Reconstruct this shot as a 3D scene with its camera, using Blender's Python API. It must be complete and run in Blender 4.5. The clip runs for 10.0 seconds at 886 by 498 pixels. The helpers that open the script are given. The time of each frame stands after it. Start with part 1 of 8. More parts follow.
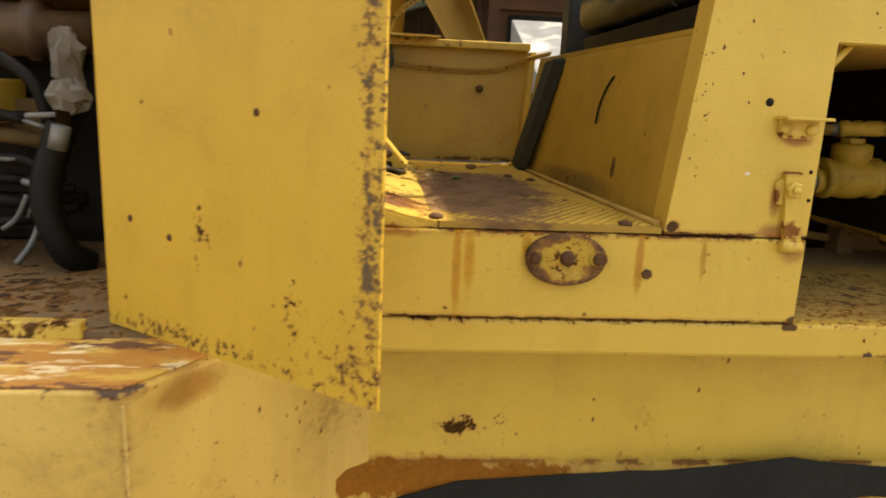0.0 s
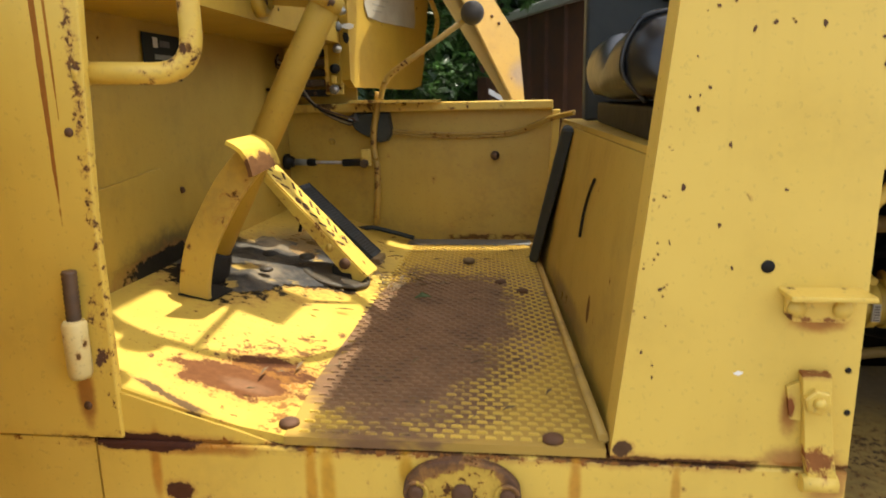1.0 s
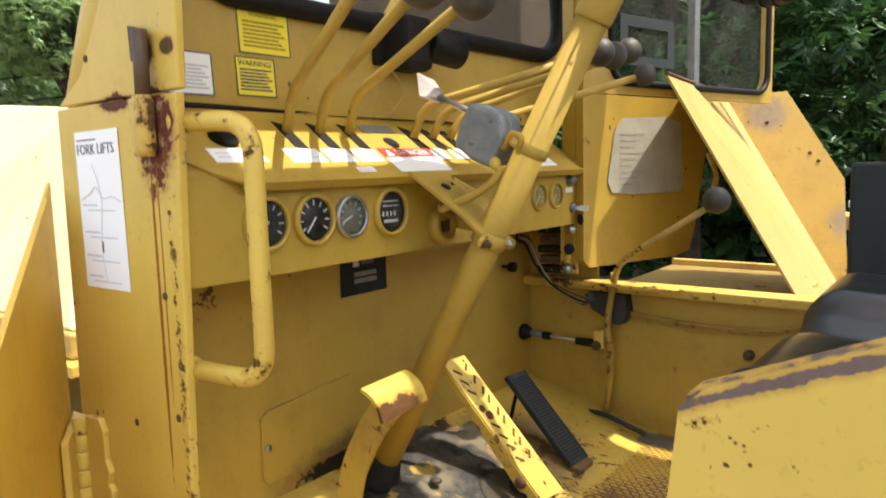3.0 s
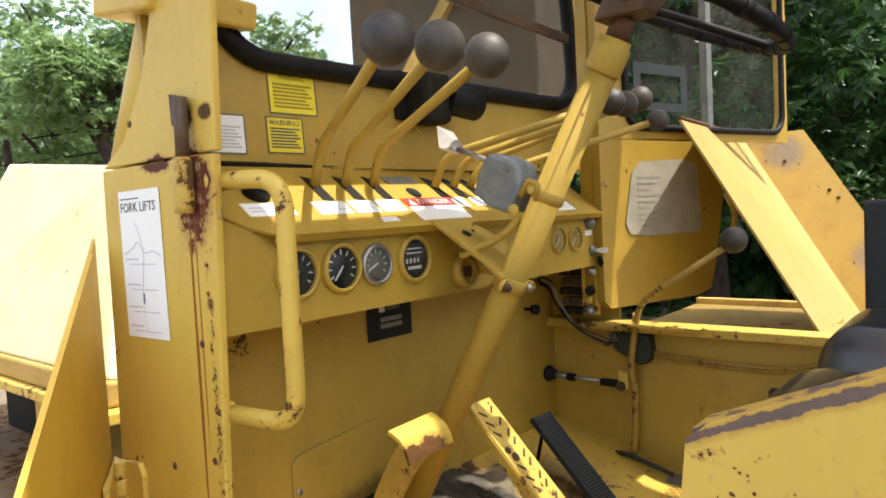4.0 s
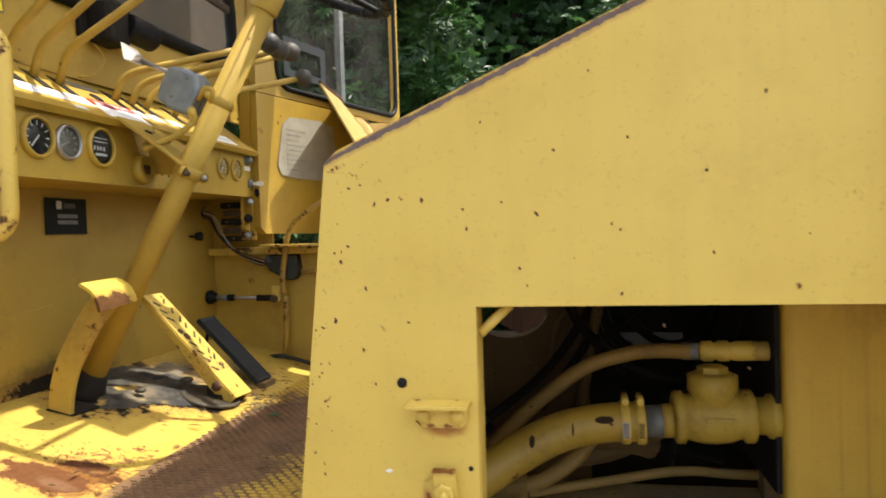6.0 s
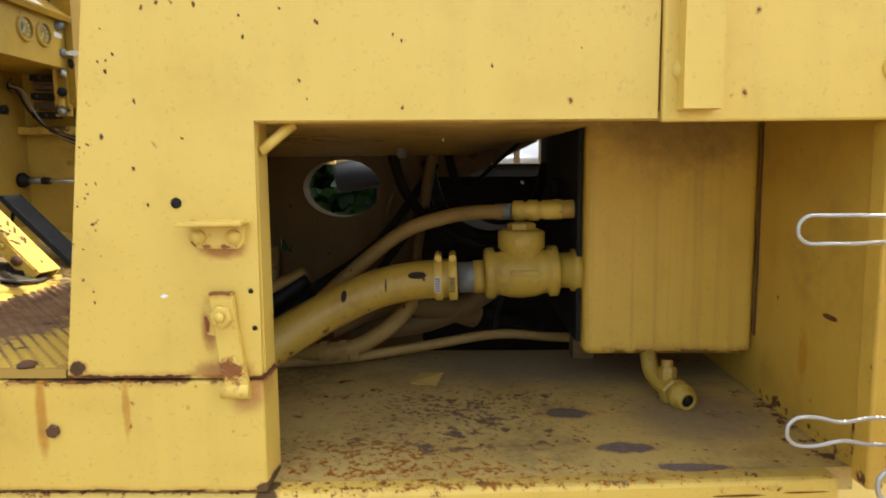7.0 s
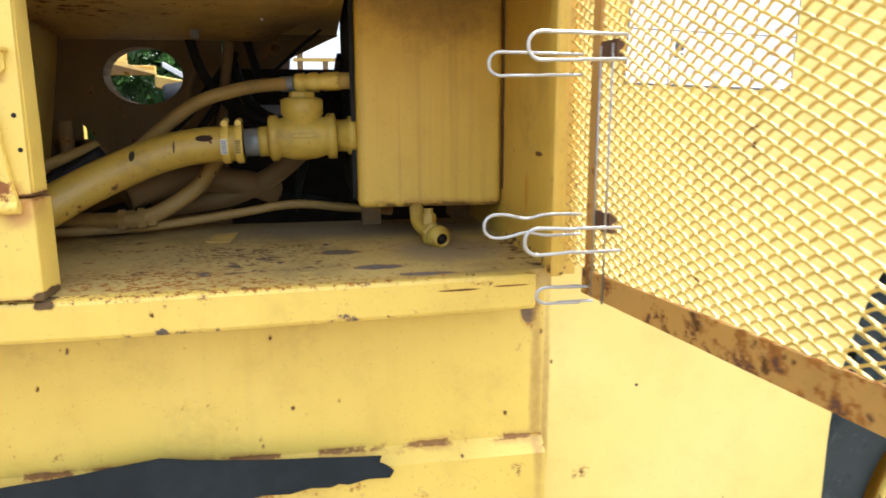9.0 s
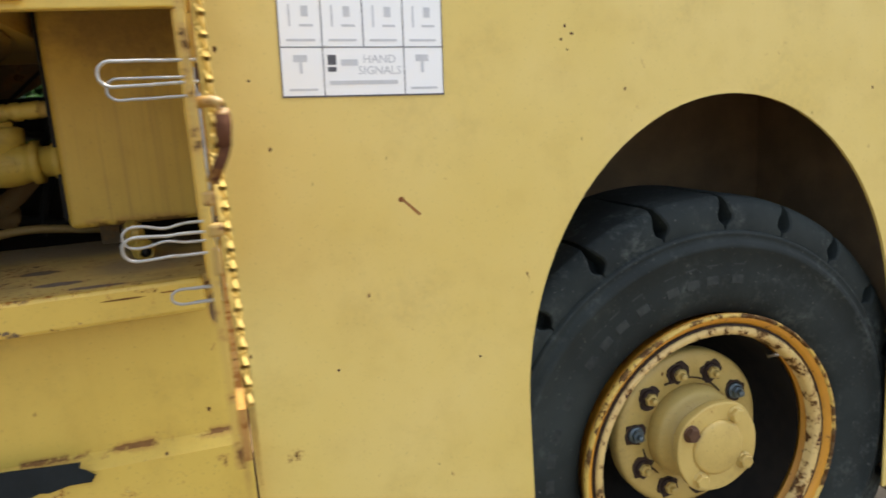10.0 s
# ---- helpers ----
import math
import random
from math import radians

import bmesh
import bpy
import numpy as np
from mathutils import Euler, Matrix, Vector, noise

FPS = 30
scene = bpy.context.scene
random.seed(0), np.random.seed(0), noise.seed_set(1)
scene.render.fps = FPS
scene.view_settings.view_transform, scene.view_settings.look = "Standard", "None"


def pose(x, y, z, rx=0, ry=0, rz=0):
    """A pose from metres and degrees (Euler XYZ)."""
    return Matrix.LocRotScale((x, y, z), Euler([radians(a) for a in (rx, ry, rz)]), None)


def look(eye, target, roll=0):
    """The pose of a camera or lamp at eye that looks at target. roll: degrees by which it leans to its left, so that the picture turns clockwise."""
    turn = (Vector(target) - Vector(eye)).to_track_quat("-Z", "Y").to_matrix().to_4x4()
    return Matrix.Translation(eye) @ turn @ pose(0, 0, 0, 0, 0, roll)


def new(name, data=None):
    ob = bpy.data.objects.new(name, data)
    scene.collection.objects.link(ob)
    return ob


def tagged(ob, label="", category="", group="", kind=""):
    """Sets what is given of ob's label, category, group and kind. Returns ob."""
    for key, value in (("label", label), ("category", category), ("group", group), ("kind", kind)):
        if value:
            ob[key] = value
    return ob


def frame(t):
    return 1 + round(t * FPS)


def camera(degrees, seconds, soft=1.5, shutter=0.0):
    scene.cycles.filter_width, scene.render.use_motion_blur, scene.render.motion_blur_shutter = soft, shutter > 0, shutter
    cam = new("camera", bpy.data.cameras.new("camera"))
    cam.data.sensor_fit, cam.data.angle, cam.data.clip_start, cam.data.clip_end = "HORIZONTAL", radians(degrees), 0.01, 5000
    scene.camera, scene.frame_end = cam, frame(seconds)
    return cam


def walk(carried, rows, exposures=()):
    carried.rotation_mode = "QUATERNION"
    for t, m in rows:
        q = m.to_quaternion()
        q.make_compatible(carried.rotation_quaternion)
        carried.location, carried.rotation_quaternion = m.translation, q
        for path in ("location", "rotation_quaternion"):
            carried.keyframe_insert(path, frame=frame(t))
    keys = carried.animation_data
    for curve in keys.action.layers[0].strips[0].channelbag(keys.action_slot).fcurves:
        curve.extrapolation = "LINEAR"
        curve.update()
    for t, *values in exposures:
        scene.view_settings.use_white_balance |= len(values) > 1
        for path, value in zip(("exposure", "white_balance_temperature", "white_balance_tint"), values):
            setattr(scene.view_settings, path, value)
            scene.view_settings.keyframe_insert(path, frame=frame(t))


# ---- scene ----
cam = camera(65.3, 10.0, soft=1.7, shutter=0.18)
PATH = [
    (0, (-0.084, 0.115, 1.273), (0.077, 2.063, 0.851), 2.6),
    (0.5, (0.126, 0.323, 1.348), (0.209, 2.272, 0.907), 0.7),
    (1, (0.243, 0.457, 1.446), (0.001, 2.395, 1.018), -1.2),
    (1.5, (0.377, 0.51, 1.526), (-0.172, 2.391, 1.122), 1.4),
    (2, (0.422, 0.554, 1.552), (-0.348, 2.355, 1.149), 2.9),
    (2.5, (0.47, 0.614, 1.614), (-0.565, 2.295, 1.294), 0.3),
    (3, (0.517, 0.676, 1.702), (-0.703, 2.244, 1.466), -1.5),
    (3.2, (0.526, 0.685, 1.722), (-0.76, 2.207, 1.546), -3.5),
    (4.3, (0.548, 0.611, 1.687), (-0.717, 2.158, 1.599), -2.8),
    (4.5, (0.545, 0.576, 1.66), (-0.634, 2.188, 1.565), -2.9),
    (5, (0.527, 0.457, 1.604), (-0.397, 2.227, 1.486), -3.8),
    (5.5, (0.571, 0.383, 1.55), (-0.011, 2.293, 1.436), -3.0),
    (6, (0.661, 0.323, 1.464), (0.286, 2.287, 1.413), -1.8),
    (6.2, (0.695, 0.303, 1.43), (0.391, 2.279, 1.373), -1.5),
    (7.3, (0.774, 0.38, 1.301), (0.812, 2.355, 0.987), -0.2),
    (7.5, (0.773, 0.405, 1.286), (0.86, 2.372, 0.938), -0.1),
    (8, (0.766, 0.426, 1.259), (0.946, 2.377, 0.861), -0.8),
    (8.5, (0.814, 0.337, 1.227), (1.082, 2.278, 0.829), -0.9),
    (9, (0.906, 0.16, 1.193), (1.243, 2.093, 0.807), -0.2),
    (9.5, (1.074, -0.009, 1.189), (1.444, 1.922, 0.82), 0.3),
    (9.6, (1.114, -0.025, 1.191), (1.525, 1.898, 0.824), -0.6),
    (9.7, (1.148, -0.035, 1.189), (1.588, 1.882, 0.829), -1.0),
    (9.8, (1.204, -0.044, 1.188), (1.690, 1.861, 0.826), -1.9),
    (9.9, (1.246, -0.046, 1.187), (1.765, 1.850, 0.822), -3.4),
    (10, (1.29, -0.041, 1.189), (1.844, 1.843, 0.81), -3.9),
]
EXPOSURE = [(0.0, 1.46, 8500, 10), (0.5, 1.66, 7600, 10), (1.0, 1.78, 6900, 10), (2.0, 1.79, 6900, 10), (3.2, 1.72, 6450, 10), (4.3, 1.64, 6550, 10), (5.5, 1.71, 6600, 10), (6.2, 1.74, 6500, 10), (7.3, 2.20, 6400, 10), (8.0, 2.62, 6300, 10), (8.5, 2.63, 6200, 10), (9.0, 2.52, 6000, 10), (9.5, 1.93, 6150, 10), (10.0, 1.48, 6250, 10)]
walk(cam, [(t, look(eye, target, roll)) for t, eye, target, roll in PATH], EXPOSURE)

# ---- world, sun, exposure ----
SUN = Vector((0.29, 0.114, 0.734)).normalized()
world = bpy.data.worlds.new("sky")
scene.world = world
world.use_nodes = True
wt = world.node_tree
sky = wt.nodes.new("ShaderNodeTexSky")
sky.sky_type = "NISHITA"
sky.sun_disc = False
sky.sun_elevation = math.asin(SUN.z)
sky.sun_rotation = math.atan2(SUN.x, SUN.y)
sky.dust_density = 3.5
sky.air_density = 1.15
wt.nodes["Background"].inputs["Strength"].default_value = 0.15
haze = wt.nodes.new("ShaderNodeHueSaturation")
haze.inputs["Saturation"].default_value = 0.62
haze.inputs["Value"].default_value = 0.92
wt.links.new(sky.outputs[0], haze.inputs["Color"])
wt.links.new(haze.outputs[0], wt.nodes["Background"].inputs[0])
sun_data = bpy.data.lights.new("sun", "SUN")
sun_data.energy = 2.3
sun_data.angle = radians(0.6)
sun_data.color = (1.0, 0.95, 0.86)
sun = new("sun", sun_data)
sun.matrix_world = look(SUN * 30, (0, 0, 0))

# ---- materials ----


class Net:
    """A small builder for one node material."""

    def __init__(self, name, rough=0.5, metal=0.0):
        self.m = bpy.data.materials.new(name)
        self.m.use_nodes = True
        self.t = self.m.node_tree
        self.b = self.t.nodes["Principled BSDF"]
        self.b.inputs["Roughness"].default_value = rough
        self.b.inputs["Metallic"].default_value = metal
        self.pos = self.t.nodes.new("ShaderNodeNewGeometry").outputs["Position"]

    def put(self, sock, val):
        if isinstance(val, bpy.types.NodeSocket):
            self.t.links.new(val, sock)
        else:
            sock.default_value = val

    def math(self, op, a, b=0.0, clamp=False):
        n = self.t.nodes.new("ShaderNodeMath")
        n.operation, n.use_clamp = op, clamp
        self.put(n.inputs[0], a)
        self.put(n.inputs[1], b)
        return n.outputs[0]

    def vec(self, op, a, b=(0, 0, 0), out=0):
        n = self.t.nodes.new("ShaderNodeVectorMath")
        n.operation = op
        self.put(n.inputs[0], a)
        self.put(n.inputs[1], b)
        return n.outputs[out]

    def noise(self, scale, detail=3.0, stretch=(1, 1, 1), rough=0.55):
        v = self.vec("MULTIPLY", self.pos, stretch) if stretch != (1, 1, 1) else self.pos
        n = self.t.nodes.new("ShaderNodeTexNoise")
        self.put(n.inputs["Vector"], v)
        n.inputs["Scale"].default_value = scale
        n.inputs["Detail"].default_value = detail
        n.inputs["Roughness"].default_value = rough
        return n.outputs["Fac"]

    def cells(self, scale, stretch=(1, 1, 1)):
        v = self.vec("MULTIPLY", self.pos, stretch) if stretch != (1, 1, 1) else self.pos
        n = self.t.nodes.new("ShaderNodeTexVoronoi")
        self.put(n.inputs["Vector"], v)
        n.inputs["Scale"].default_value = scale
        return n

    def step(self, v, lo, hi):
        n = self.t.nodes.new("ShaderNodeMapRange")
        n.interpolation_type = "SMOOTHSTEP"
        self.put(n.inputs["Value"], v)
        n.inputs["From Min"].default_value, n.inputs["From Max"].default_value = lo, hi
        return n.outputs["Result"]

    def mix(self, fac, a, b):
        n = self.t.nodes.new("ShaderNodeMix")
        n.data_type = "RGBA"
        self.put(n.inputs[0], fac)
        self.put(n.inputs[6], (*a, 1) if isinstance(a, tuple) else a)
        self.put(n.inputs[7], (*b, 1) if isinstance(b, tuple) else b)
        return n.outputs[2]

    def bump(self, height, strength=0.3, distance=0.002):
        n = self.t.nodes.new("ShaderNodeBump")
        n.inputs["Strength"].default_value, n.inputs["Distance"].default_value = strength, distance
        self.put(n.inputs["Height"], height)
        self.t.links.new(n.outputs[0], self.b.inputs["Normal"])

    def base(self, colour):
        self.put(self.b.inputs["Base Color"], (*colour, 1) if isinstance(colour, tuple) else colour)
        return self.m


YELLOW = (0.61, 0.42, 0.070)
RUST = (0.085, 0.038, 0.011)
ORANGE = (0.38, 0.15, 0.025)
PRIMER = (0.14, 0.085, 0.036)


def paint(name, base=YELLOW, chips=0.5, dirt=0.4, marks=(), rough=0.42, streaks=0.0, fade=0.5, peel=None, drips=0.0):
    """Old yellow machine paint: faded patches, grime, runs, chips down to rust with a stained rim, and marks of given place.
    marks: (kind, centre, size, colour): an uneven blob with half-axes size; or (edge, normal, offset, width, colour)."""
    n = Net(name, rough)
    peel = chips if peel is None else peel
    big = n.noise(2.3, 4)
    mid = n.noise(11, 5)
    fine = n.noise(70, 4)
    paler = tuple(min(1, c * k) for c, k in zip(base, (1.10, 1.15, 1.6)))
    darker = tuple(c * k for c, k in zip(base, (0.78, 0.72, 0.60)))
    col = n.mix(n.math("MULTIPLY", n.step(big, 0.35, 0.75), fade), base, paler)
    col = n.mix(n.math("MULTIPLY", n.step(mid, 0.42, 0.8), 0.45 * dirt + 0.2), col, darker)
    run = n.noise(40, 3, (1, 1, 0.05))
    col = n.mix(n.math("MULTIPLY", n.step(run, 0.48, 0.74), 0.06 + streaks), col, (0.20, 0.11, 0.025))
    if drips:
        thin = n.math("MULTIPLY", n.step(n.noise(120, 2, (1, 1, 0.012)), 0.50, 0.72), n.step(n.noise(9, 3, (1, 1, 0.35)), 0.40, 0.66))
        col = n.mix(n.math("MULTIPLY", thin, drips), col, (0.24, 0.14, 0.035))
    grime = n.math("MULTIPLY", n.step(n.noise(5.5, 6), 0.46, 0.78), n.step(fine, 0.3, 0.7))
    col = n.mix(n.math("MULTIPLY", grime, 0.65 * dirt), col, (0.15, 0.105, 0.045))
    col = n.mix(n.math("MULTIPLY", n.step(n.noise(160, 2), 0.62, 0.72), 0.10 + 0.25 * dirt), col, (0.13, 0.085, 0.035))
    # chips: small spots, only where a broad field allows them
    cell = n.cells(62, (1, 1, 0.7))
    some = n.math("GREATER_THAN", cell.outputs["Color"], 0.5)
    spot = n.math("ADD", cell.outputs["Distance"], n.math("MULTIPLY", n.noise(85, 4, rough=0.7), 0.7))
    pick = n.step(n.noise(17, 2), 0.66 - 0.12 * chips, 0.70 - 0.12 * chips)
    pick = n.math("MULTIPLY", pick, some)
    chip = n.math("MULTIPLY", n.step(spot, 0.55, 0.48), pick)
    ground_in = n.math("ADD", n.noise(24, 7, rough=0.7), n.math("MULTIPLY", n.noise(3.1, 2), 0.5))
    flake = n.step(ground_in, 1.02 - 0.10 * peel, 1.05 - 0.10 * peel)
    rim = n.math("MAXIMUM", n.math("MULTIPLY", n.step(spot, 0.68, 0.50), pick), n.step(ground_in, 0.955 - 0.10 * peel, 1.04 - 0.10 * peel))
    col = n.mix(n.math("MULTIPLY", rim, 0.55), col, (0.33, 0.15, 0.03))
    chip = n.math("MAXIMUM", chip, flake)
    col = n.mix(chip, col, n.mix(n.step(n.noise(60, 2), 0.35, 0.65), RUST, PRIMER))
    worn = chip
    wob = n.math("SUBTRACT", n.noise(30, 7, rough=0.72), 0.5)
    wob2 = n.math("SUBTRACT", n.noise(7, 3), 0.5)
    for mark in marks:
        halo = None
        if mark[0] in ("edge", "band"):
            _, nor, off, width, hue = mark
            d = n.math("SUBTRACT", n.vec("DOT_PRODUCT", n.pos, nor, 1), off)
            d = n.math("ADD", n.math("ABSOLUTE", d), n.math("MULTIPLY", wob, width * 4.0))
            gap = n.step(n.noise(15, 4), 0.42, 0.50) if mark[0] == "edge" else 1.0
            mask = n.math("MULTIPLY", n.step(d, width, width * 0.72), gap)
            halo = n.math("MULTIPLY", n.step(d, width * 2.6, width * 0.9), gap)
        else:
            _, centre, size, hue = mark
            q = n.vec("DIVIDE", n.vec("SUBTRACT", n.pos, centre), size)
            d = n.vec("LENGTH", q, (0, 0, 0), 1)
            if mark[0] == "specks":
                dots = n.cells(200)
                dd_ = n.math("ADD", dots.outputs["Distance"], n.math("MULTIPLY", fine, 0.3))
                few = n.step(n.math("SUBTRACT", n.noise(55, 2), n.math("MULTIPLY", d, 0.16)), 0.545, 0.575)
                mask = n.math("MULTIPLY", n.step(dd_, 0.42, 0.34), few)
                halo = n.math("MULTIPLY", n.step(dd_, 0.62, 0.38), few)
            elif mark[0] == "grit":
                d = n.math("SUBTRACT", n.math("MULTIPLY", d, 0.11), n.math("SUBTRACT", n.noise(95, 6, rough=0.7), 0.5))
                mask = n.step(d, 0.0, -0.03)
                halo = n.step(d, 0.05, -0.01)
            elif mark[0] == "flecks":
                d = n.math("ADD", n.math("MULTIPLY", d, 0.11), n.math("MULTIPLY", wob, -1.0))
                mask = n.step(d, 0.0, -0.02)
                halo = n.step(d, 0.055, -0.01)
            else:
                amp = 0.95 if mark[0] == "blob" else 0.35
                d = n.math("ADD", d, n.math("MULTIPLY", wob, amp * 2.2))
                d = n.math("ADD", d, n.math("MULTIPLY", wob2, amp * 0.6))
                mask = n.step(d, 1.0, 0.35 if mark[0] == "stain" else 0.86)
                if mark[0] == "blob":
                    halo = n.step(d, 1.35, 0.95)
            if mark[0] == "stain":
                mask = n.math("MULTIPLY", mask, 0.9)
        if halo is not None:
            col = n.mix(n.math("MULTIPLY", halo, 0.5), col, (0.36, 0.17, 0.035))
        col = n.mix(mask, col, n.mix(n.noise(90, 3), hue, tuple(c * 0.5 for c in hue)))
        if mark[0] != "stain":
            worn = n.math("MAXIMUM", worn, mask)
    n.put(n.b.inputs["Roughness"], n.math("ADD", rough, n.math("ADD", n.math("MULTIPLY", worn, 0.4), n.math("MULTIPLY", mid, 0.12))))
    n.put(n.b.inputs["Specular IOR Level"], n.math("SUBTRACT", 0.5, n.math("MULTIPLY", worn, 0.4)))
    n.bump(n.math("SUBTRACT", n.math("MULTIPLY", n.noise(16, 3), 0.35), worn), 0.35, 0.0012)
    return n.base(col)


def plain(name, colour, rough=0.5, metal=0.0, vary=0.25, scale=30.0, bump=0.15, tint=None):
    n = Net(name, rough, metal)
    a, b = n.noise(scale, 5), n.noise(scale * 0.12, 3)
    f = n.math("MULTIPLY", n.math("ADD", n.step(a, 0.3, 0.75), n.step(b, 0.35, 0.7)), 0.5)
    other = tint or tuple(c * (1 - vary * 1.6) for c in colour)
    n.put(n.b.inputs["Roughness"], n.math("ADD", rough - 0.06, n.math("MULTIPLY", a, 0.14)))
    n.bump(a, bump, 0.001)
    return n.base(n.mix(n.math("MULTIPLY", f, 1.0 if tint else vary * 2.5, True), colour, other))


M_paint = paint("yellow_paint", chips=0.5)
M_clean = paint("yellow_paint_fair", chips=0.1, dirt=0.25)
M_chipped = paint("yellow_paint_chipped", chips=0.95, dirt=0.5)
M_shabby = paint("yellow_paint_shabby", chips=1.3, dirt=1.0)
M_dusty = paint("yellow_paint_dusty", base=(0.46, 0.30, 0.065), chips=0.5, dirt=1.2, rough=0.6)
# Darkened copy of the yellow: shade of recesses in its base, grime on top.
M_dim = paint("yellow_paint_shaded_grimy", base=(0.15, 0.092, 0.030), chips=0.8, dirt=1.4, rough=0.65)
M_rust = plain("rusty_steel", (0.115, 0.050, 0.017), 0.8, 0.0, 0.4, 45, 0.5, (0.048, 0.022, 0.010))
M_orange = plain("orange_rust", (0.40, 0.19, 0.045), 0.8, 0.0, 0.4, 35, 0.4, (0.22, 0.085, 0.025))
M_black = plain("black_rubber", (0.009, 0.009, 0.009), 0.55, 0.0, 0.4, 60, 0.2)
# Grease black; also stands in for shade in holes, slots and recesses.
M_grease_shade = plain("black_grease_and_shade", (0.006, 0.0055, 0.005), 0.72, 0.0, 0.5, 25, 0.4, (0.022, 0.018, 0.013))
M_vinyl = plain("black_vinyl", (0.012, 0.013, 0.014), 0.32, 0.0, 0.4, 40, 0.15)
M_foam = plain("grey_blue_foam", (0.020, 0.027, 0.029), 0.7, 0.0, 0.3, 30, 0.3)
M_knob = plain("scuffed_black_knob", (0.028, 0.025, 0.022), 0.55, 0.0, 0.4, 50, 0.2, (0.085, 0.072, 0.055))
M_steel = plain("bare_steel", (0.45, 0.43, 0.40), 0.38, 0.9, 0.3, 50, 0.15)
M_zinc = plain("galvanised_wire", (0.46, 0.45, 0.42), 0.42, 0.6, 0.2, 60, 0.1)
M_dullzinc = plain("dull_cast_zinc", (0.13, 0.14, 0.14), 0.5, 0.4, 0.3, 50, 0.25, (0.26, 0.265, 0.25))
M_paper = plain("weathered_white_paper", (0.88, 0.88, 0.86), 0.7, 0.0, 0.06, 14, 0.05)
M_oldpaper = plain("dirty_paper", (0.40, 0.37, 0.29), 0.85, 0.0, 0.25, 20, 0.3, (0.26, 0.235, 0.17))
M_dryleaf = plain("dry_leaf", (0.16, 0.11, 0.05), 0.9, 0.0, 0.3, 40, 0.2, (0.07, 0.045, 0.022))
M_ink = plain("grey_ink", (0.10, 0.10, 0.11), 0.8, 0.0, 0.2, 60, 0.0)
M_faint = plain("faded_ink", (0.60, 0.61, 0.62), 0.8, 0.0, 0.2, 60, 0.0)
M_fadeprint = plain("faded_brown_print", (0.34, 0.26, 0.02), 0.7, 0.0, 0.2, 60, 0.0)
M_red = plain("red_label", (0.55, 0.035, 0.025), 0.5, 0.0, 0.15, 40, 0.0)
M_signyellow = plain("yellow_label", (0.80, 0.66, 0.02), 0.5, 0.0, 0.12, 40, 0.0)
M_darkface = plain("gauge_black", (0.012, 0.012, 0.013), 0.4, 0.0, 0.2, 60, 0.0)
M_greyface = plain("faded_gauge_face", (0.17, 0.16, 0.12), 0.5, 0.0, 0.3, 60, 0.0)
M_mark = plain("white_mark", (0.75, 0.75, 0.72), 0.6, 0.0, 0.1, 60, 0.0)
M_brown = plain("brown_steering_hub", (0.12, 0.065, 0.03), 0.55, 0.0, 0.4, 45, 0.3, (0.045, 0.028, 0.02))
n = Net("tyre_rubber", 0.78)
n.b.inputs["Specular IOR Level"].default_value = 0.3
scuff = n.math("MULTIPLY", n.step(n.noise(9, 6, rough=0.7), 0.48, 0.68), n.step(n.noise(55, 4, rough=0.7), 0.38, 0.66))
col = n.mix(n.step(n.noise(3.5, 4), 0.35, 0.7), (0.011, 0.015, 0.0138), (0.025, 0.032, 0.029))
col = n.mix(n.math("MULTIPLY", scuff, 0.85), col, (0.068, 0.078, 0.070))
col = n.mix(n.step(n.noise(130, 3), 0.66, 0.74), col, (0.075, 0.080, 0.070))
n.bump(n.math("ADD", n.noise(24, 6, rough=0.7), n.math("MULTIPLY", n.noise(160, 3), 0.3)), 0.45, 0.0022)
M_tyre = n.base(col)
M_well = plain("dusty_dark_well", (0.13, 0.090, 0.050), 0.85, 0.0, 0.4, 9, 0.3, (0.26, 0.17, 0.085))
M_chalk = plain("worn_tyre_lettering", (0.034, 0.040, 0.035), 0.88, 0.0, 0.4, 55, 0.5, (0.010, 0.013, 0.012))
M_soil = plain("dry_soil", (0.20, 0.155, 0.10), 0.95, 0.0, 0.4, 6, 0.6, (0.10, 0.085, 0.055))
M_bark = plain("bark", (0.075, 0.052, 0.036), 0.9, 0.0, 0.5, 18, 0.8)
M_roof = plain("white_roof_sheet", (0.62, 0.62, 0.60), 0.45, 0.3, 0.15, 9, 0.1)
M_container = plain("rusty_brown_metal", (0.075, 0.036, 0.022), 0.85, 0.0, 0.5, 5, 0.3, (0.15, 0.060, 0.024))
# Dark base carries the boom's shade; small parts by the dash share it.
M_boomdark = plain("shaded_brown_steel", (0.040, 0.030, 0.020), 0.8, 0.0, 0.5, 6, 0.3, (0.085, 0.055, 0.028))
M_wrap = plain("crumpled_grey_wrap", (0.20, 0.185, 0.16), 0.7, 0.1, 0.3, 25, 0.6, (0.09, 0.08, 0.065))
M_papertext = plain("washed_out_print", (0.33, 0.31, 0.25), 0.9, 0.0, 0.3, 40, 0.0)
M_label_black = plain("black_sheet", (0.009, 0.012, 0.013), 0.72, 0.0, 0.3, 40, 0.2, (0.019, 0.023, 0.024))


for m in (M_black, M_grease_shade, M_label_black):
    m.node_tree.nodes["Principled BSDF"].inputs["Specular IOR Level"].default_value = 0.22


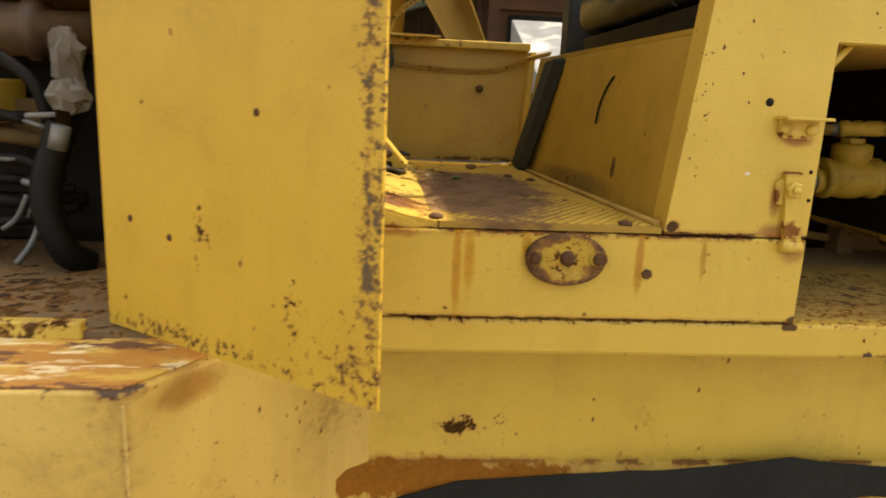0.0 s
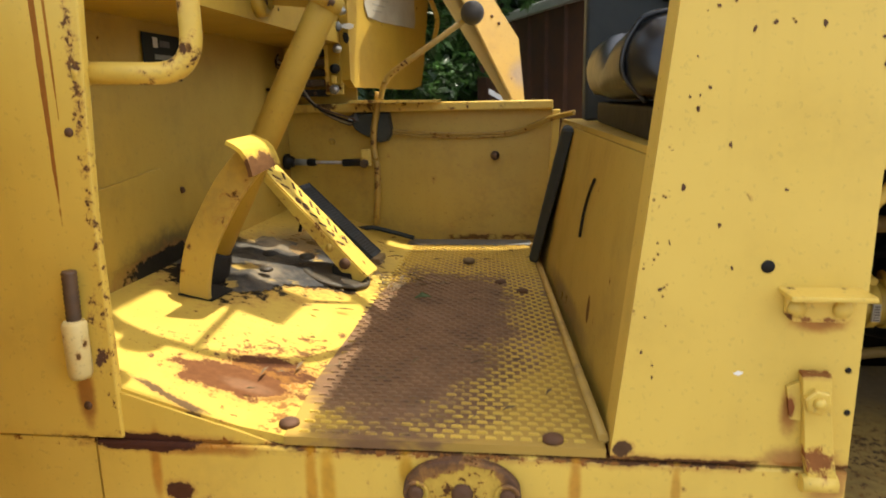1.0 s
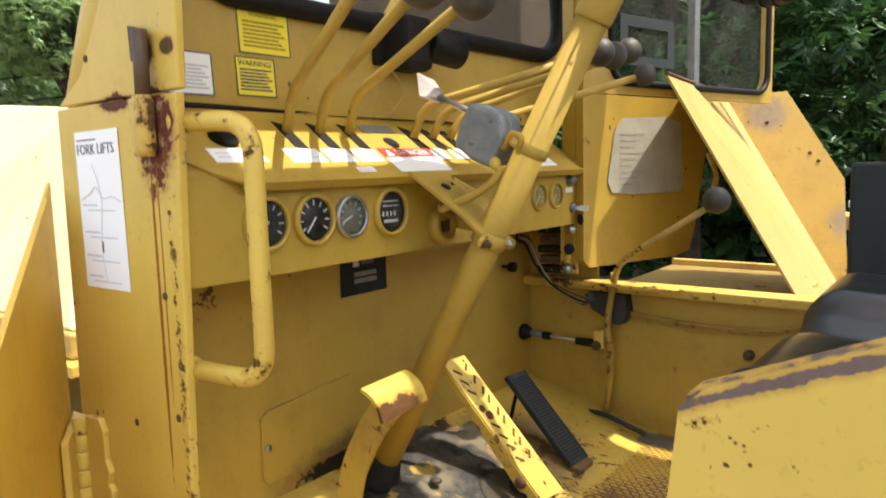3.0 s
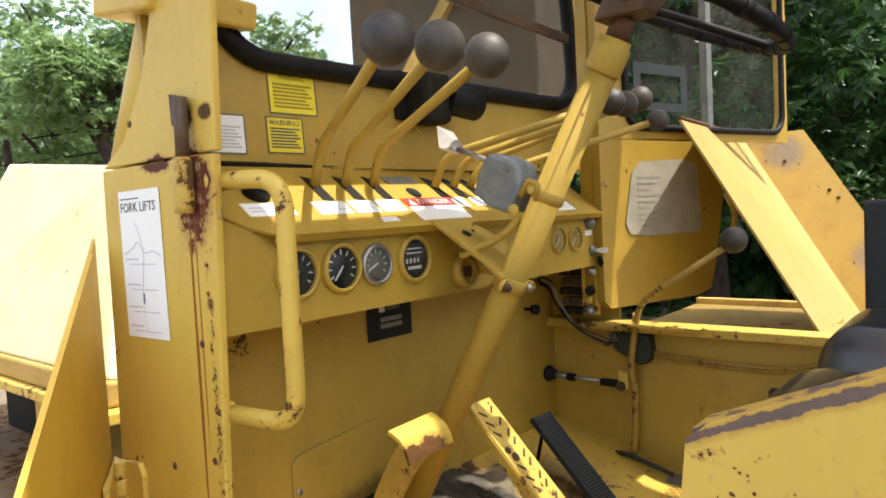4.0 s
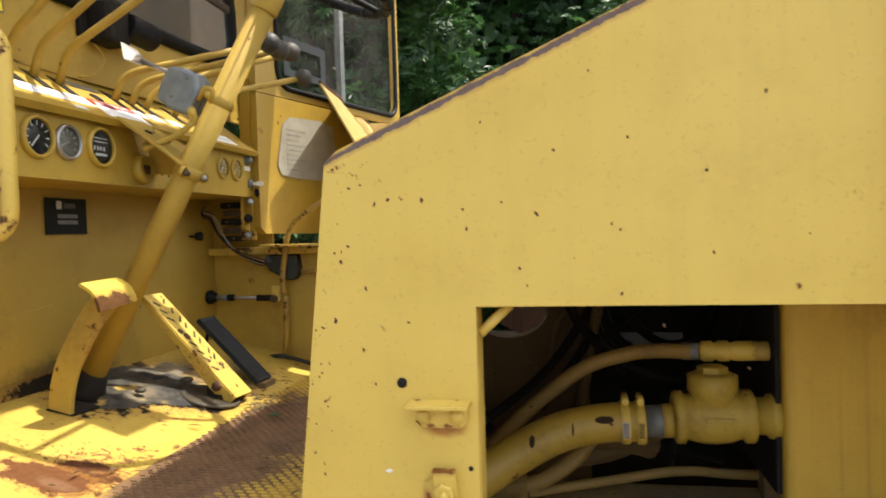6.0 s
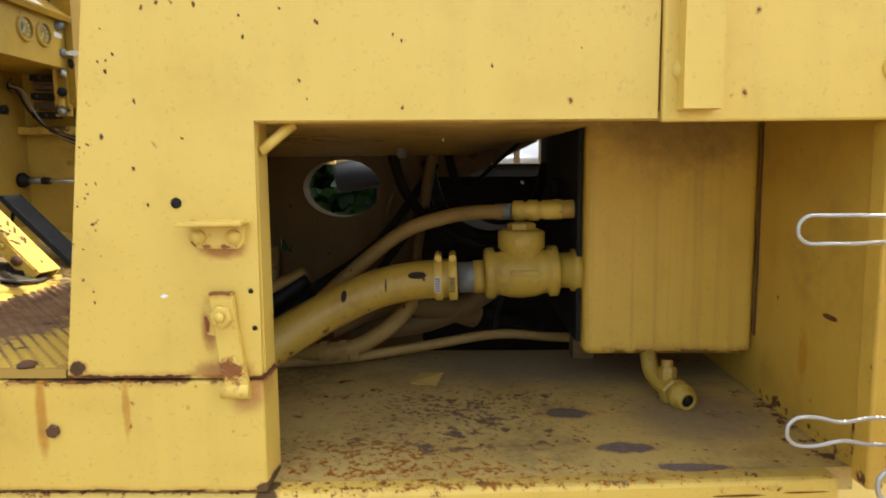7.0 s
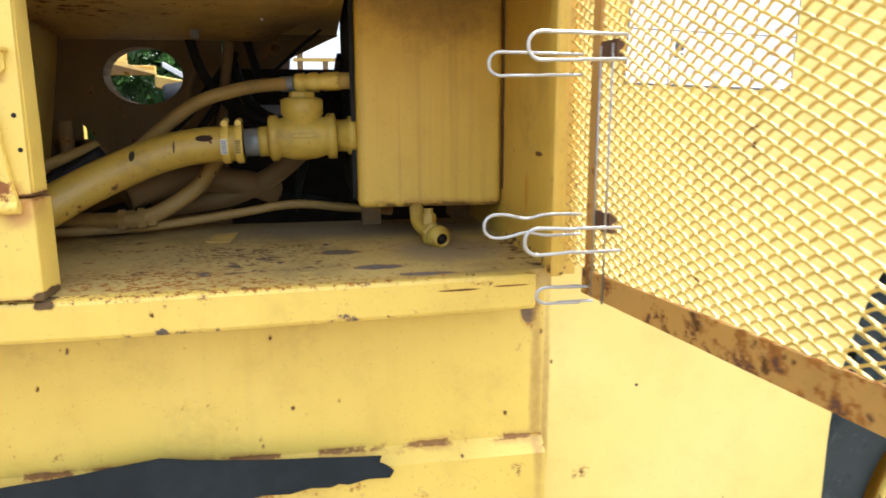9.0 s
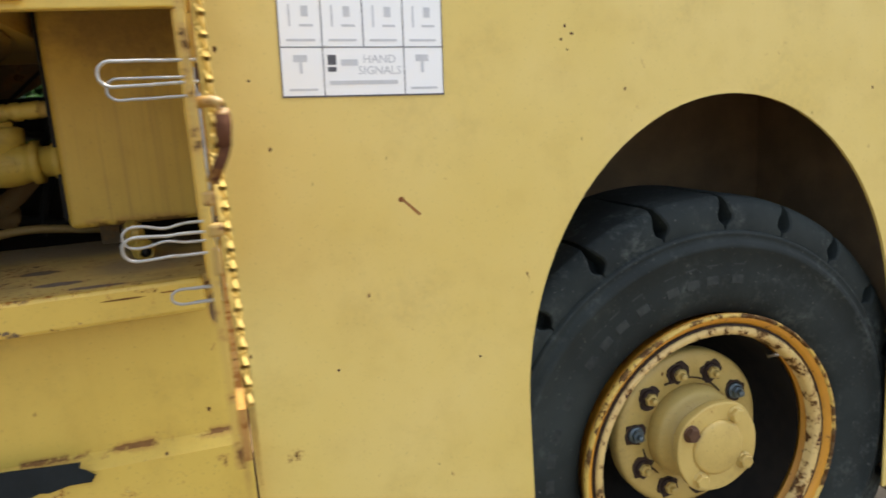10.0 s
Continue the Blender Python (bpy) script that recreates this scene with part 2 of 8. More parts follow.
def leaf_material(name, dark, light):
    n = Net(name, 0.42)
    g = n.t.nodes.new("ShaderNodeNewGeometry")
    f = g.outputs["Random Per Island"]
    n.b.inputs["Subsurface Weight"].default_value = 0.0
    trans = n.t.nodes.new("ShaderNodeBsdfTranslucent")
    n.put(trans.inputs[0], n.mix(f, tuple(c * 1.6 for c in dark), tuple(c * 1.6 for c in light)))
    mix = n.t.nodes.new("ShaderNodeMixShader")
    mix.inputs[0].default_value = 0.3
    n.t.links.new(n.b.outputs[0], mix.inputs[1])
    n.t.links.new(trans.outputs[0], mix.inputs[2])
    n.t.links.new(mix.outputs[0], n.t.nodes["Material Output"].inputs[0])
    return n.base(n.mix(f, dark, light))


M_grimy = plain("dusty_grease", (0.016, 0.014, 0.011), 0.6, 0.0, 0.5, 22, 0.5, (0.075, 0.058, 0.032))
M_leaf = leaf_material("green_leaf", (0.020, 0.054, 0.015), (0.058, 0.135, 0.032))
# Far leaves made paler to put the haze into their colour.
M_leaf_hazy = leaf_material("hazy_distant_leaf", (0.13, 0.21, 0.08), (0.24, 0.34, 0.13))


def glass_material(name, dust):
    n = Net(name, 0.05)
    n.b.inputs["Transmission Weight"].default_value = 1.0
    n.b.inputs["IOR"].default_value = 1.02
    film = n.t.nodes.new("ShaderNodeBsdfDiffuse")
    film.inputs[0].default_value = (0.10, 0.10, 0.085, 1)
    mix = n.t.nodes.new("ShaderNodeMixShader")
    n.put(mix.inputs[0], n.math("MULTIPLY", n.step(n.noise(6, 5), 0.25, 0.8), dust))
    n.t.links.new(n.b.outputs[0], mix.inputs[1])
    n.t.links.new(film.outputs[0], mix.inputs[2])
    n.t.links.new(mix.outputs[0], n.t.nodes["Material Output"].inputs[0])
    return n.base((0.93, 0.95, 0.93))


M_glass = glass_material("dusty_window_glass", 0.2)
M_lens = glass_material("gauge_glass", 0.12)

# ---- mesh helpers ----


def box(x0, x1, y0, y1, z0, z1, bevel=0.0, seg=2):
    bm = bmesh.new()
    bmesh.ops.create_cube(bm, size=1)
    bmesh.ops.transform(bm, matrix=Matrix.LocRotScale(((x0 + x1) / 2, (y0 + y1) / 2, (z0 + z1) / 2), None, (x1 - x0, y1 - y0, z1 - z0)), verts=bm.verts)
    if bevel:
        bmesh.ops.bevel(bm, geom=bm.edges[:], offset=bevel, segments=seg, profile=0.5, affect="EDGES")
    return bm


def prism(pts, axis, a, b, bevel=0.0):
    """A polygon pushed along an axis from a to b. pts: (x, z) for y, (y, z) for x, (x, y) for z."""
    bm = bmesh.new()
    put = {"x": lambda p, d: (d, p[0], p[1]), "y": lambda p, d: (p[0], d, p[1]), "z": lambda p, d: (p[0], p[1], d)}[axis]
    lo = [bm.verts.new(put(p, a)) for p in pts]
    hi = [bm.verts.new(put(p, b)) for p in pts]
    bm.faces.new(lo)
    bm.faces.new(hi[::-1])
    for i in range(len(pts)):
        j = (i + 1) % len(pts)
        bm.faces.new((lo[j], lo[i], hi[i], hi[j]))
    bmesh.ops.recalc_face_normals(bm, faces=bm.faces)
    if bevel:
        bmesh.ops.bevel(bm, geom=bm.edges[:], offset=bevel, segments=2, profile=0.5, affect="EDGES")
    return bm


def solid(corners, bevel=0.0):
    """A six-sided solid from eight corners: four below, four above, in turn."""
    bm = bmesh.new()
    v = [bm.verts.new(c) for c in corners]
    for f in ((0, 3, 2, 1), (4, 5, 6, 7), (0, 1, 5, 4), (1, 2, 6, 5), (2, 3, 7, 6), (3, 0, 4, 7)):
        bm.faces.new([v[i] for i in f])
    bmesh.ops.recalc_face_normals(bm, faces=bm.faces)
    if bevel:
        bmesh.ops.bevel(bm, geom=bm.edges[:], offset=bevel, segments=2, profile=0.5, affect="EDGES")
    return bm


def sheet(corners, thick):
    """A flat plate through the corners, of that thickness behind its normal."""
    c = [Vector(p) for p in corners]
    nor = (c[1] - c[0]).cross(c[2] - c[0]).normalized() * thick
    bm = bmesh.new()
    lo, hi = [bm.verts.new(p) for p in c], [bm.verts.new(p - nor) for p in c]
    bm.faces.new(lo)
    bm.faces.new(hi[::-1])
    for i in range(len(c)):
        j = (i + 1) % len(c)
        bm.faces.new((lo[j], lo[i], hi[i], hi[j]))
    bmesh.ops.recalc_face_normals(bm, faces=bm.faces)
    return bm


def plate(place, pts, d0, d1):
    """A flat plate whose outline lies at depth d0 and d1 of a placing function."""
    bm = bmesh.new()
    lo, hi = [bm.verts.new(place(u, v, d0)) for u, v in pts], [bm.verts.new(place(u, v, d1)) for u, v in pts]
    bm.faces.new(lo)
    bm.faces.new(hi[::-1])
    for i in range(len(pts)):
        j = (i + 1) % len(pts)
        bm.faces.new((lo[j], lo[i], hi[i], hi[j]))
    bmesh.ops.recalc_face_normals(bm, faces=bm.faces)
    return bm


def ring(outer, inner, place, a, b):
    """A flat frame between two outlines of as many points; place(u, v, d) gives the world."""
    bm = bmesh.new()
    n = len(outer)
    loops = [[bm.verts.new(place(*p, d)) for p in pts] for pts in (outer, inner) for d in (a, b)]
    oa, ob, ia, ib = loops
    for i in range(n):
        j = (i + 1) % n
        for q in ((oa[i], oa[j], ia[j], ia[i]), (ob[j], ob[i], ib[i], ib[j]), (oa[j], oa[i], ob[i], ob[j]), (ia[i], ia[j], ib[j], ib[i])):
            bm.faces.new(q)
    bmesh.ops.recalc_face_normals(bm, faces=bm.faces)
    return bm


def smooth_path(pts, k=6):
    p = [Vector(q) for q in pts]
    if len(p) < 3:
        return p
    out = []
    for i in range(len(p) - 1):
        a, b, c, d = p[max(i - 1, 0)], p[i], p[i + 1], p[min(i + 2, len(p) - 1)]
        for s in range(k):
            u = s / k
            out.append(0.5 * ((2 * b) + (c - a) * u + (2 * a - 5 * b + 4 * c - d) * u * u + (3 * b - a - 3 * c + d) * u ** 3))
    return out + [p[-1]]


def rounded(pts, r, k=5):
    """A path whose corners are rounded by r."""
    p = [Vector(q) for q in pts]
    out = [p[0]]
    for a, b, c in zip(p, p[1:], p[2:]):
        s, e = b + (a - b).normalized() * r, b + (c - b).normalized() * r
        out += [s.lerp(b, u / k).lerp(b.lerp(e, u / k), u / k) for u in range(k + 1)]
    return out + [p[-1]]


def tube(pts, r, seg=12, r2=None, closed=False):
    """A round rod along a path; r2: the radius at its end."""
    p = [Vector(q) for q in pts]
    bm = bmesh.new()
    rings, side = [], None
    for i, c in enumerate(p):
        if closed:
            d = (p[(i + 1) % len(p)] - p[i - 1]).normalized()
        else:
            d = (p[min(i + 1, len(p) - 1)] - p[max(i - 1, 0)]).normalized()
        if side is None:
            side = d.orthogonal().normalized()
        side = (side - d * side.dot(d)).normalized()
        up = d.cross(side)
        q = r if r2 is None else r + (r2 - r) * i / (len(p) - 1)
        rings.append([bm.verts.new(c + (side * math.cos(w) + up * math.sin(w)) * q) for w in (math.tau * s / seg for s in range(seg))])
    pairs = list(zip(rings, rings[1:])) + ([(rings[-1], rings[0])] if closed else [])
    for a, b in pairs:
        for s in range(seg):
            t = (s + 1) % seg
            bm.faces.new((a[s], a[t], b[t], b[s]))
    if not closed:
        bm.faces.new(rings[0][::-1])
        bm.faces.new(rings[-1])
    bmesh.ops.recalc_face_normals(bm, faces=bm.faces)
    for f in bm.faces:
        f.smooth = len(f.verts) == 4
    return bm


def lathe(profile, origin, axis, seg=32, closed=True):
    """A profile of (radius, along) turned about an axis through origin."""
    d = Vector(axis).normalized()
    a = d.orthogonal().normalized()
    b = d.cross(a)
    o = Vector(origin)
    bm = bmesh.new()
    rings = []
    for r, h in profile:
        if r < 1e-5:
            rings.append([bm.verts.new(o + d * h)])
        else:
            rings.append([bm.verts.new(o + d * h + (a * math.cos(w) + b * math.sin(w)) * r) for w in (math.tau * s / seg for s in range(seg))])
    for p, q in zip(rings, rings[1:]):
        for s in range(seg):
            t = (s + 1) % seg
            f = [p[s % len(p)], p[t % len(p)], q[t % len(q)], q[s % len(q)]]
            f = [v for i, v in enumerate(f) if v not in f[:i]]
            if len(f) > 2:
                bm.faces.new(f)
    if closed:
        for end, rev in ((rings[0], True), (rings[-1], False)):
            if len(end) > 2:
                bm.faces.new(end[::-1] if rev else end)
    bmesh.ops.recalc_face_normals(bm, faces=bm.faces)
    for f in bm.faces:
        f.smooth = len(f.verts) <= 4
    return bm


def ball(c, r, squash=(1, 1, 1), seg=20):
    bm = bmesh.new()
    bmesh.ops.create_uvsphere(bm, u_segments=seg, v_segments=seg // 2, radius=r)
    bmesh.ops.transform(bm, matrix=Matrix.LocRotScale(c, None, squash), verts=bm.verts)
    for f in bm.faces:
        f.smooth = True
    return bm


def hexnut(c, axis, r, h):
    bm = lathe([(r, 0), (r, h * 0.8), (r * 0.85, h)], c, axis, 6)
    for f in bm.faces:
        f.smooth = False
    return bm


def joined(*bms):
    out = bms[0]
    for other in bms[1:]:
        me = bpy.data.meshes.new("tmp")
        other.to_mesh(me)
        out.from_mesh(me)
        bpy.data.meshes.remove(me)
        other.free()
    return out


ORIGIN = {}


def thing(name, base, label, category, group="", kind=""):
    ob = new(name)
    ob.location = base
    ob.empty_display_size = 0.05
    ORIGIN[ob] = Vector(base)
    return tagged(ob, label, category, group, kind)


def part(name, bm, material, parent, label=""):
    """Links a bmesh, in world places, as one mesh under a thing or under a part."""
    me = bpy.data.meshes.new(name)
    base = ORIGIN[parent]
    bmesh.ops.translate(bm, verts=bm.verts, vec=-base)
    bm.to_mesh(me)
    bm.free()
    me.materials.append(material)
    ob = new(name, me)
    ob.parent = parent
    ORIGIN[ob] = base
    return tagged(ob, label)


def single(name, bm, material, base, label, category, group="", kind=""):
    """A thing that is one mesh."""
    me = bpy.data.meshes.new(name)
    bmesh.ops.translate(bm, verts=bm.verts, vec=-Vector(base))
    bm.to_mesh(me)
    bm.free()
    me.materials.append(material)
    ob = new(name, me)
    ob.location = base
    ORIGIN[ob] = Vector(base)
    return tagged(ob, label, category, group, kind)


def text_mesh(words, height, m, depth=0.0006):
    """The words as a mesh: x to the right, y up, z out, then moved by m."""
    cu = bpy.data.curves.new("words", "FONT")
    cu.body, cu.size, cu.extrude, cu.align_x, cu.align_y = words, height, depth, "CENTER", "CENTER"
    cu.resolution_u = 2
    tmp = bpy.data.objects.new("words", cu)
    scene.collection.objects.link(tmp)
    bpy.context.view_layer.update()
    me = bpy.data.meshes.new_from_object(tmp.evaluated_get(bpy.context.evaluated_depsgraph_get()))
    bm = bmesh.new()
    bm.from_mesh(me)
    bpy.data.objects.remove(tmp)
    bpy.data.curves.remove(cu)
    bpy.data.meshes.remove(me)
    bmesh.ops.transform(bm, matrix=m, verts=bm.verts)
    return bm


def frame_of(origin, right, up):
    """The pose of a flat label: right and up in the world, out towards the reader."""
    r = Vector(right).normalized()
    u = (Vector(up) - r * Vector(up).dot(r)).normalized()
    o = r.cross(u)
    return Matrix(((r.x, u.x, o.x, origin[0]), (r.y, u.y, o.y, origin[1]), (r.z, u.z, o.z, origin[2]), (0, 0, 0, 1)))


def slab(m, x0, x1, y0, y1, d0, d1):
    """A thin block in a label's own frame."""
    bm = box(x0, x1, y0, y1, d0, d1)
    bmesh.ops.transform(bm, matrix=m, verts=bm.verts)
    return bm

# ---- ground and backdrop of trees ----
bm = bmesh.new()
bmesh.ops.create_grid(bm, x_segments=160, y_segments=160, size=300)
for v in bm.verts:
    v.co.z = -0.27 + 0.03 * noise.noise(v.co * 0.6)
ground = single("ground", bm, M_soil, (0, 0, 0), "dry bare yard soil under the machine", "ground", "", "structure")

# ---- crane body ----
crane = thing("crane_body", (0.4, 1.8, -0.27), "yellow painted steel body of an old mobile crane, chipped and rusty", "crane")

# lower frame
M_rail = paint("frame_paint", chips=0.55, dirt=0.45, marks=[
    ("edge", (0, 0, 1), 0.650, 0.005, (0.30, 0.15, 0.05)),
    ("blob", (-0.02, 1.2, 0.625), (0.36, 0.2, 0.032), ORANGE),
    ("flecks", (0.78, 1.2, 0.592), (0.24, 0.2, 0.012), ORANGE),
    ("flecks", (0.75, 1.2, 0.580), (0.24, 0.2, 0.02), (0.74, 0.62, 0.20)),
    ("flecks", (0.52, 1.2, 0.676), (0.07, 0.2, 0.010), (0.30, 0.12, 0.03)),
    ("blob", (1.236, 1.2, 0.878), (0.016, 0.2, 0.030), (0.20, 0.13, 0.075)),
    ("flecks", (1.240, 1.2, 0.85), (0.018, 0.2, 0.05), (0.22, 0.11, 0.05)),
    ("stain", (1.25, 1.2, 0.72), (0.014, 0.2, 0.25), (0.52, 0.31, 0.06)),
    ("flecks", (0.07, 1.2, 0.72), (0.10, 0.2, 0.03), RUST)])
part("frame_rail", prism([(1.225, 0.95), (1.225, 0.650), (1.198, 0.628), (1.195, 0.20), (1.215, 0.18), (1.25, 0.20), (1.25, 0.95)], "x", -0.52, 1.262), M_rail, crane)
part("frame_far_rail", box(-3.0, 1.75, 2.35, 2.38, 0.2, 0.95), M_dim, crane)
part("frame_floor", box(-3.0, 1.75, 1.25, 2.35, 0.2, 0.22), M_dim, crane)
random.seed(5)
top = [(0.05 + 0.06 * i, 0.630 + 0.0038 * i + random.uniform(-0.002, 0.002)) for i in range(9)]
top += [(0.60, 0.672), (0.647, 0.678), (0.70, 0.670), (0.786, 0.662), (0.835, 0.659), (0.883, 0.657), (0.94, 0.653), (0.984, 0.651)]
low = [(0.981, 0.640), (0.992, 0.634), (1.004, 0.623), (0.997, 0.612), (0.962, 0.613), (0.93, 0.606), (0.915, 0.609), (0.902, 0.604), (0.87, 0.606), (0.838, 0.599), (0.80, 0.601), (0.754, 0.594), (0.66, 0.588), (0.52, 0.572), (0.35, 0.525), (0.10, 0.49), (-0.03, 0.58)]
part("black_strip", sheet([(x, 1.190, z) for x, z in [(-0.06, 0.597)] + top + low][::-1], 0.003), M_label_black, crane, "torn black sheet stuck on the frame")

# front block, with a chipped top and a slanted corner
M_step = paint("step_paint", base=(0.62, 0.415, 0.10), chips=0.7, dirt=0.8, marks=[
    ("stain", (-0.56, 1.01, 0.925), (0.16, 0.05, 0.012), (0.78, 0.66, 0.34)),
    ("stain", (-0.40, 0.97, 0.925), (0.10, 0.05, 0.012), (0.46, 0.22, 0.05)),
    ("flecks", (-0.44, 0.985, 0.925), (0.10, 0.035, 0.012), (0.16, 0.085, 0.05)),
    ("grit", (-0.58, 1.0, 0.925), (0.24, 0.08, 0.012), (0.24, 0.11, 0.04)),
    ("stain", (-0.66, 1.02, 0.925), (0.10, 0.03, 0.012), (0.40, 0.17, 0.03)),
    ("flecks", (-0.50, 0.90, 0.922), (0.14, 0.02, 0.010), (0.13, 0.085, 0.06)),
    ("blob", (-0.395, 0.905, 0.922), (0.03, 0.02, 0.012), (0.15, 0.10, 0.075)),
    ("stain", (-0.33, 0.96, 0.90), (0.06, 0.08, 0.03), (0.50, 0.24, 0.04)),
    ("flecks", (-0.33, 0.96, 0.922), (0.05, 0.07, 0.008), (0.20, 0.10, 0.04)),
    ("flecks", (-0.384, 0.885, 0.72), (0.006, 0.02, 0.2), (0.13, 0.065, 0.025))])
part("step_block", prism([(-3.0, 0.885), (-0.385, 0.885), (-0.372, 0.895), (-0.175, 1.185), (-0.145, 1.212), (-0.105, 1.224), (-0.105, 1.26), (-3.0, 1.26)], "z", 0.20, 0.925, 0.004), M_step, crane, "chipped step with a slanted corner")
n = Net("flaking_step_top", 0.65)
a = n.noise(16, 7, (0.45, 1.3, 1), 0.65)
b = n.noise(22, 7, (0.4, 1.4, 1), 0.68)
col = n.mix(n.step(a, 0.40, 0.52), (0.66, 0.43, 0.09), (0.52, 0.24, 0.045))
col = n.mix(n.step(b, 0.53, 0.60), col, (0.80, 0.68, 0.40))
col = n.mix(n.step(n.noise(18, 7, (0.45, 1.3, 1), 0.7), 0.515, 0.56), col, (0.17, 0.075, 0.04))
n.bump(n.math("ADD", a, b), 0.4, 0.002)
M_flaking = n.base(col)
part("step_top", prism([(-3.0, 0.893), (-0.389, 0.893), (-0.310, 1.015), (-0.26, 1.09), (-0.26, 1.20), (-3.0, 1.20)], "z", 0.925, 0.9285, 0.001), M_flaking, crane, "top sheet with pale, orange and brown flaking paint")
part("step_weld", tube([(-0.384, 0.8848, 0.25), (-0.384, 0.8848, 0.91)], 0.003, 6), M_step, crane)

M_boss_front = paint("deck_edge_paint", chips=2.6, dirt=0.8, marks=[("flecks", (-0.7, 1.06, 0.945), (0.3, 0.1, 0.03), RUST)])

# deck
M_deck = paint("deck_paint", base=(0.47, 0.325, 0.088), chips=0.9, dirt=1.7, rough=0.6, marks=[
    ("stain", (0.95, 1.62, 0.955), (0.45, 0.16, 0.05), (0.33, 0.25, 0.14)),
    ("grit", (0.66, 1.21, 0.955), (0.20, 0.10, 0.05), (0.34, 0.15, 0.035)),
    ("grit", (0.78, 1.38, 0.955), (0.20, 0.12, 0.05), (0.19, 0.14, 0.085)),
    ("flecks", (0.86, 1.37, 0.955), (0.045, 0.030, 0.05), (0.19, 0.145, 0.10)),
    ("blob", (0.93, 1.36, 0.955), (0.040, 0.022, 0.05), (0.19, 0.145, 0.10)),
    ("flecks", (0.89, 1.44, 0.955), (0.050, 0.030, 0.05), (0.18, 0.14, 0.10)),
    ("blob", (0.99, 1.23, 0.955), (0.035, 0.016, 0.05), (0.20, 0.15, 0.11)),
    ("blob", (1.06, 1.17, 0.955), (0.045, 0.012, 0.05), (0.20, 0.15, 0.11)),
    ("flecks", (0.76, 1.22, 0.955), (0.025, 0.022, 0.05), (0.21, 0.155, 0.11)),
    ("flecks", (0.78, 1.30, 0.955), (0.17, 0.10, 0.05), (0.19, 0.135, 0.085)),
    ("grit", (0.72, 1.16, 0.955), (0.3, 0.04, 0.05), (0.36, 0.14, 0.02)),
    ("stain", (1.12, 1.35, 0.955), (0.14, 0.14, 0.05), (0.33, 0.24, 0.12)),
    ("flecks", (1.24, 1.30, 0.955), (0.03, 0.2, 0.05), (0.15, 0.08, 0.04))])
part("deck", prism([(0.20, 1.13), (0.6, 1.13), (1.255, 1.172), (1.255, 1.72), (0.20, 1.72)], "z", 0.925, 0.9545), M_deck, crane, "scuffed deck with flaking paint")
M_lip = paint("lip_paint", chips=0.5, dirt=0.3, marks=[
    ("stain", (0.9, 1.20, 0.957), (0.6, 0.10, 0.012), (0.46, 0.28, 0.07)),
    ("flecks", (0.8, 1.17, 0.957), (0.40, 0.07, 0.012), (0.17, 0.11, 0.055)),
    ("flecks", (0.77, 1.1, 0.898), (0.26, 0.1, 0.0095), (0.15, 0.115, 0.085)),
    ("grit", (0.80, 1.12, 0.955), (0.4, 0.04, 0.006), (0.34, 0.13, 0.02)),
    ("grit", (0.3, 1.1, 0.954), (0.5, 0.04, 0.005), (0.20, 0.09, 0.03)),
    ("thin", (1.10, 1.13, 0.936), (0.035, 0.1, 0.0018), (0.16, 0.07, 0.02)),
    ("thin", (1.18, 1.13, 0.938), (0.03, 0.1, 0.0014), (0.22, 0.09, 0.02)),
    ("flecks", (0.0, 1.1, 0.955), (0.15, 0.1, 0.01), RUST),
    ("blob", (0.545, 1.1, 0.95), (0.012, 0.1, 0.007), PRIMER),
    ("flecks", (0.30, 1.1, 0.957), (0.13, 0.05, 0.006), RUST),
    ("flecks", (1.1, 1.12, 0.945), (0.10, 0.05, 0.006), RUST)])
lip = prism([(-0.195, 1.10), (0.6, 1.10), (1.222, 1.140), (1.222, 1.174), (0.6, 1.134), (-0.195, 1.134)], "z", 0.898, 0.955, 0.007)
part("deck_edge", lip, M_lip, crane)
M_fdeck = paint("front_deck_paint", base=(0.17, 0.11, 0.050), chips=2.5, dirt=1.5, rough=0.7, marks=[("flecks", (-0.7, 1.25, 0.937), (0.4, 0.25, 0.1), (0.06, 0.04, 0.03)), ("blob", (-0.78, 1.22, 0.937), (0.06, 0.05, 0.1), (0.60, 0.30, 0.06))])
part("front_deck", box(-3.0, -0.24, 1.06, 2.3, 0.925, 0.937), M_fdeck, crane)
part("front_deck_edge", box(-3.0, -0.50, 1.052, 1.075, 0.926, 0.952, 0.003), M_boss_front, crane)

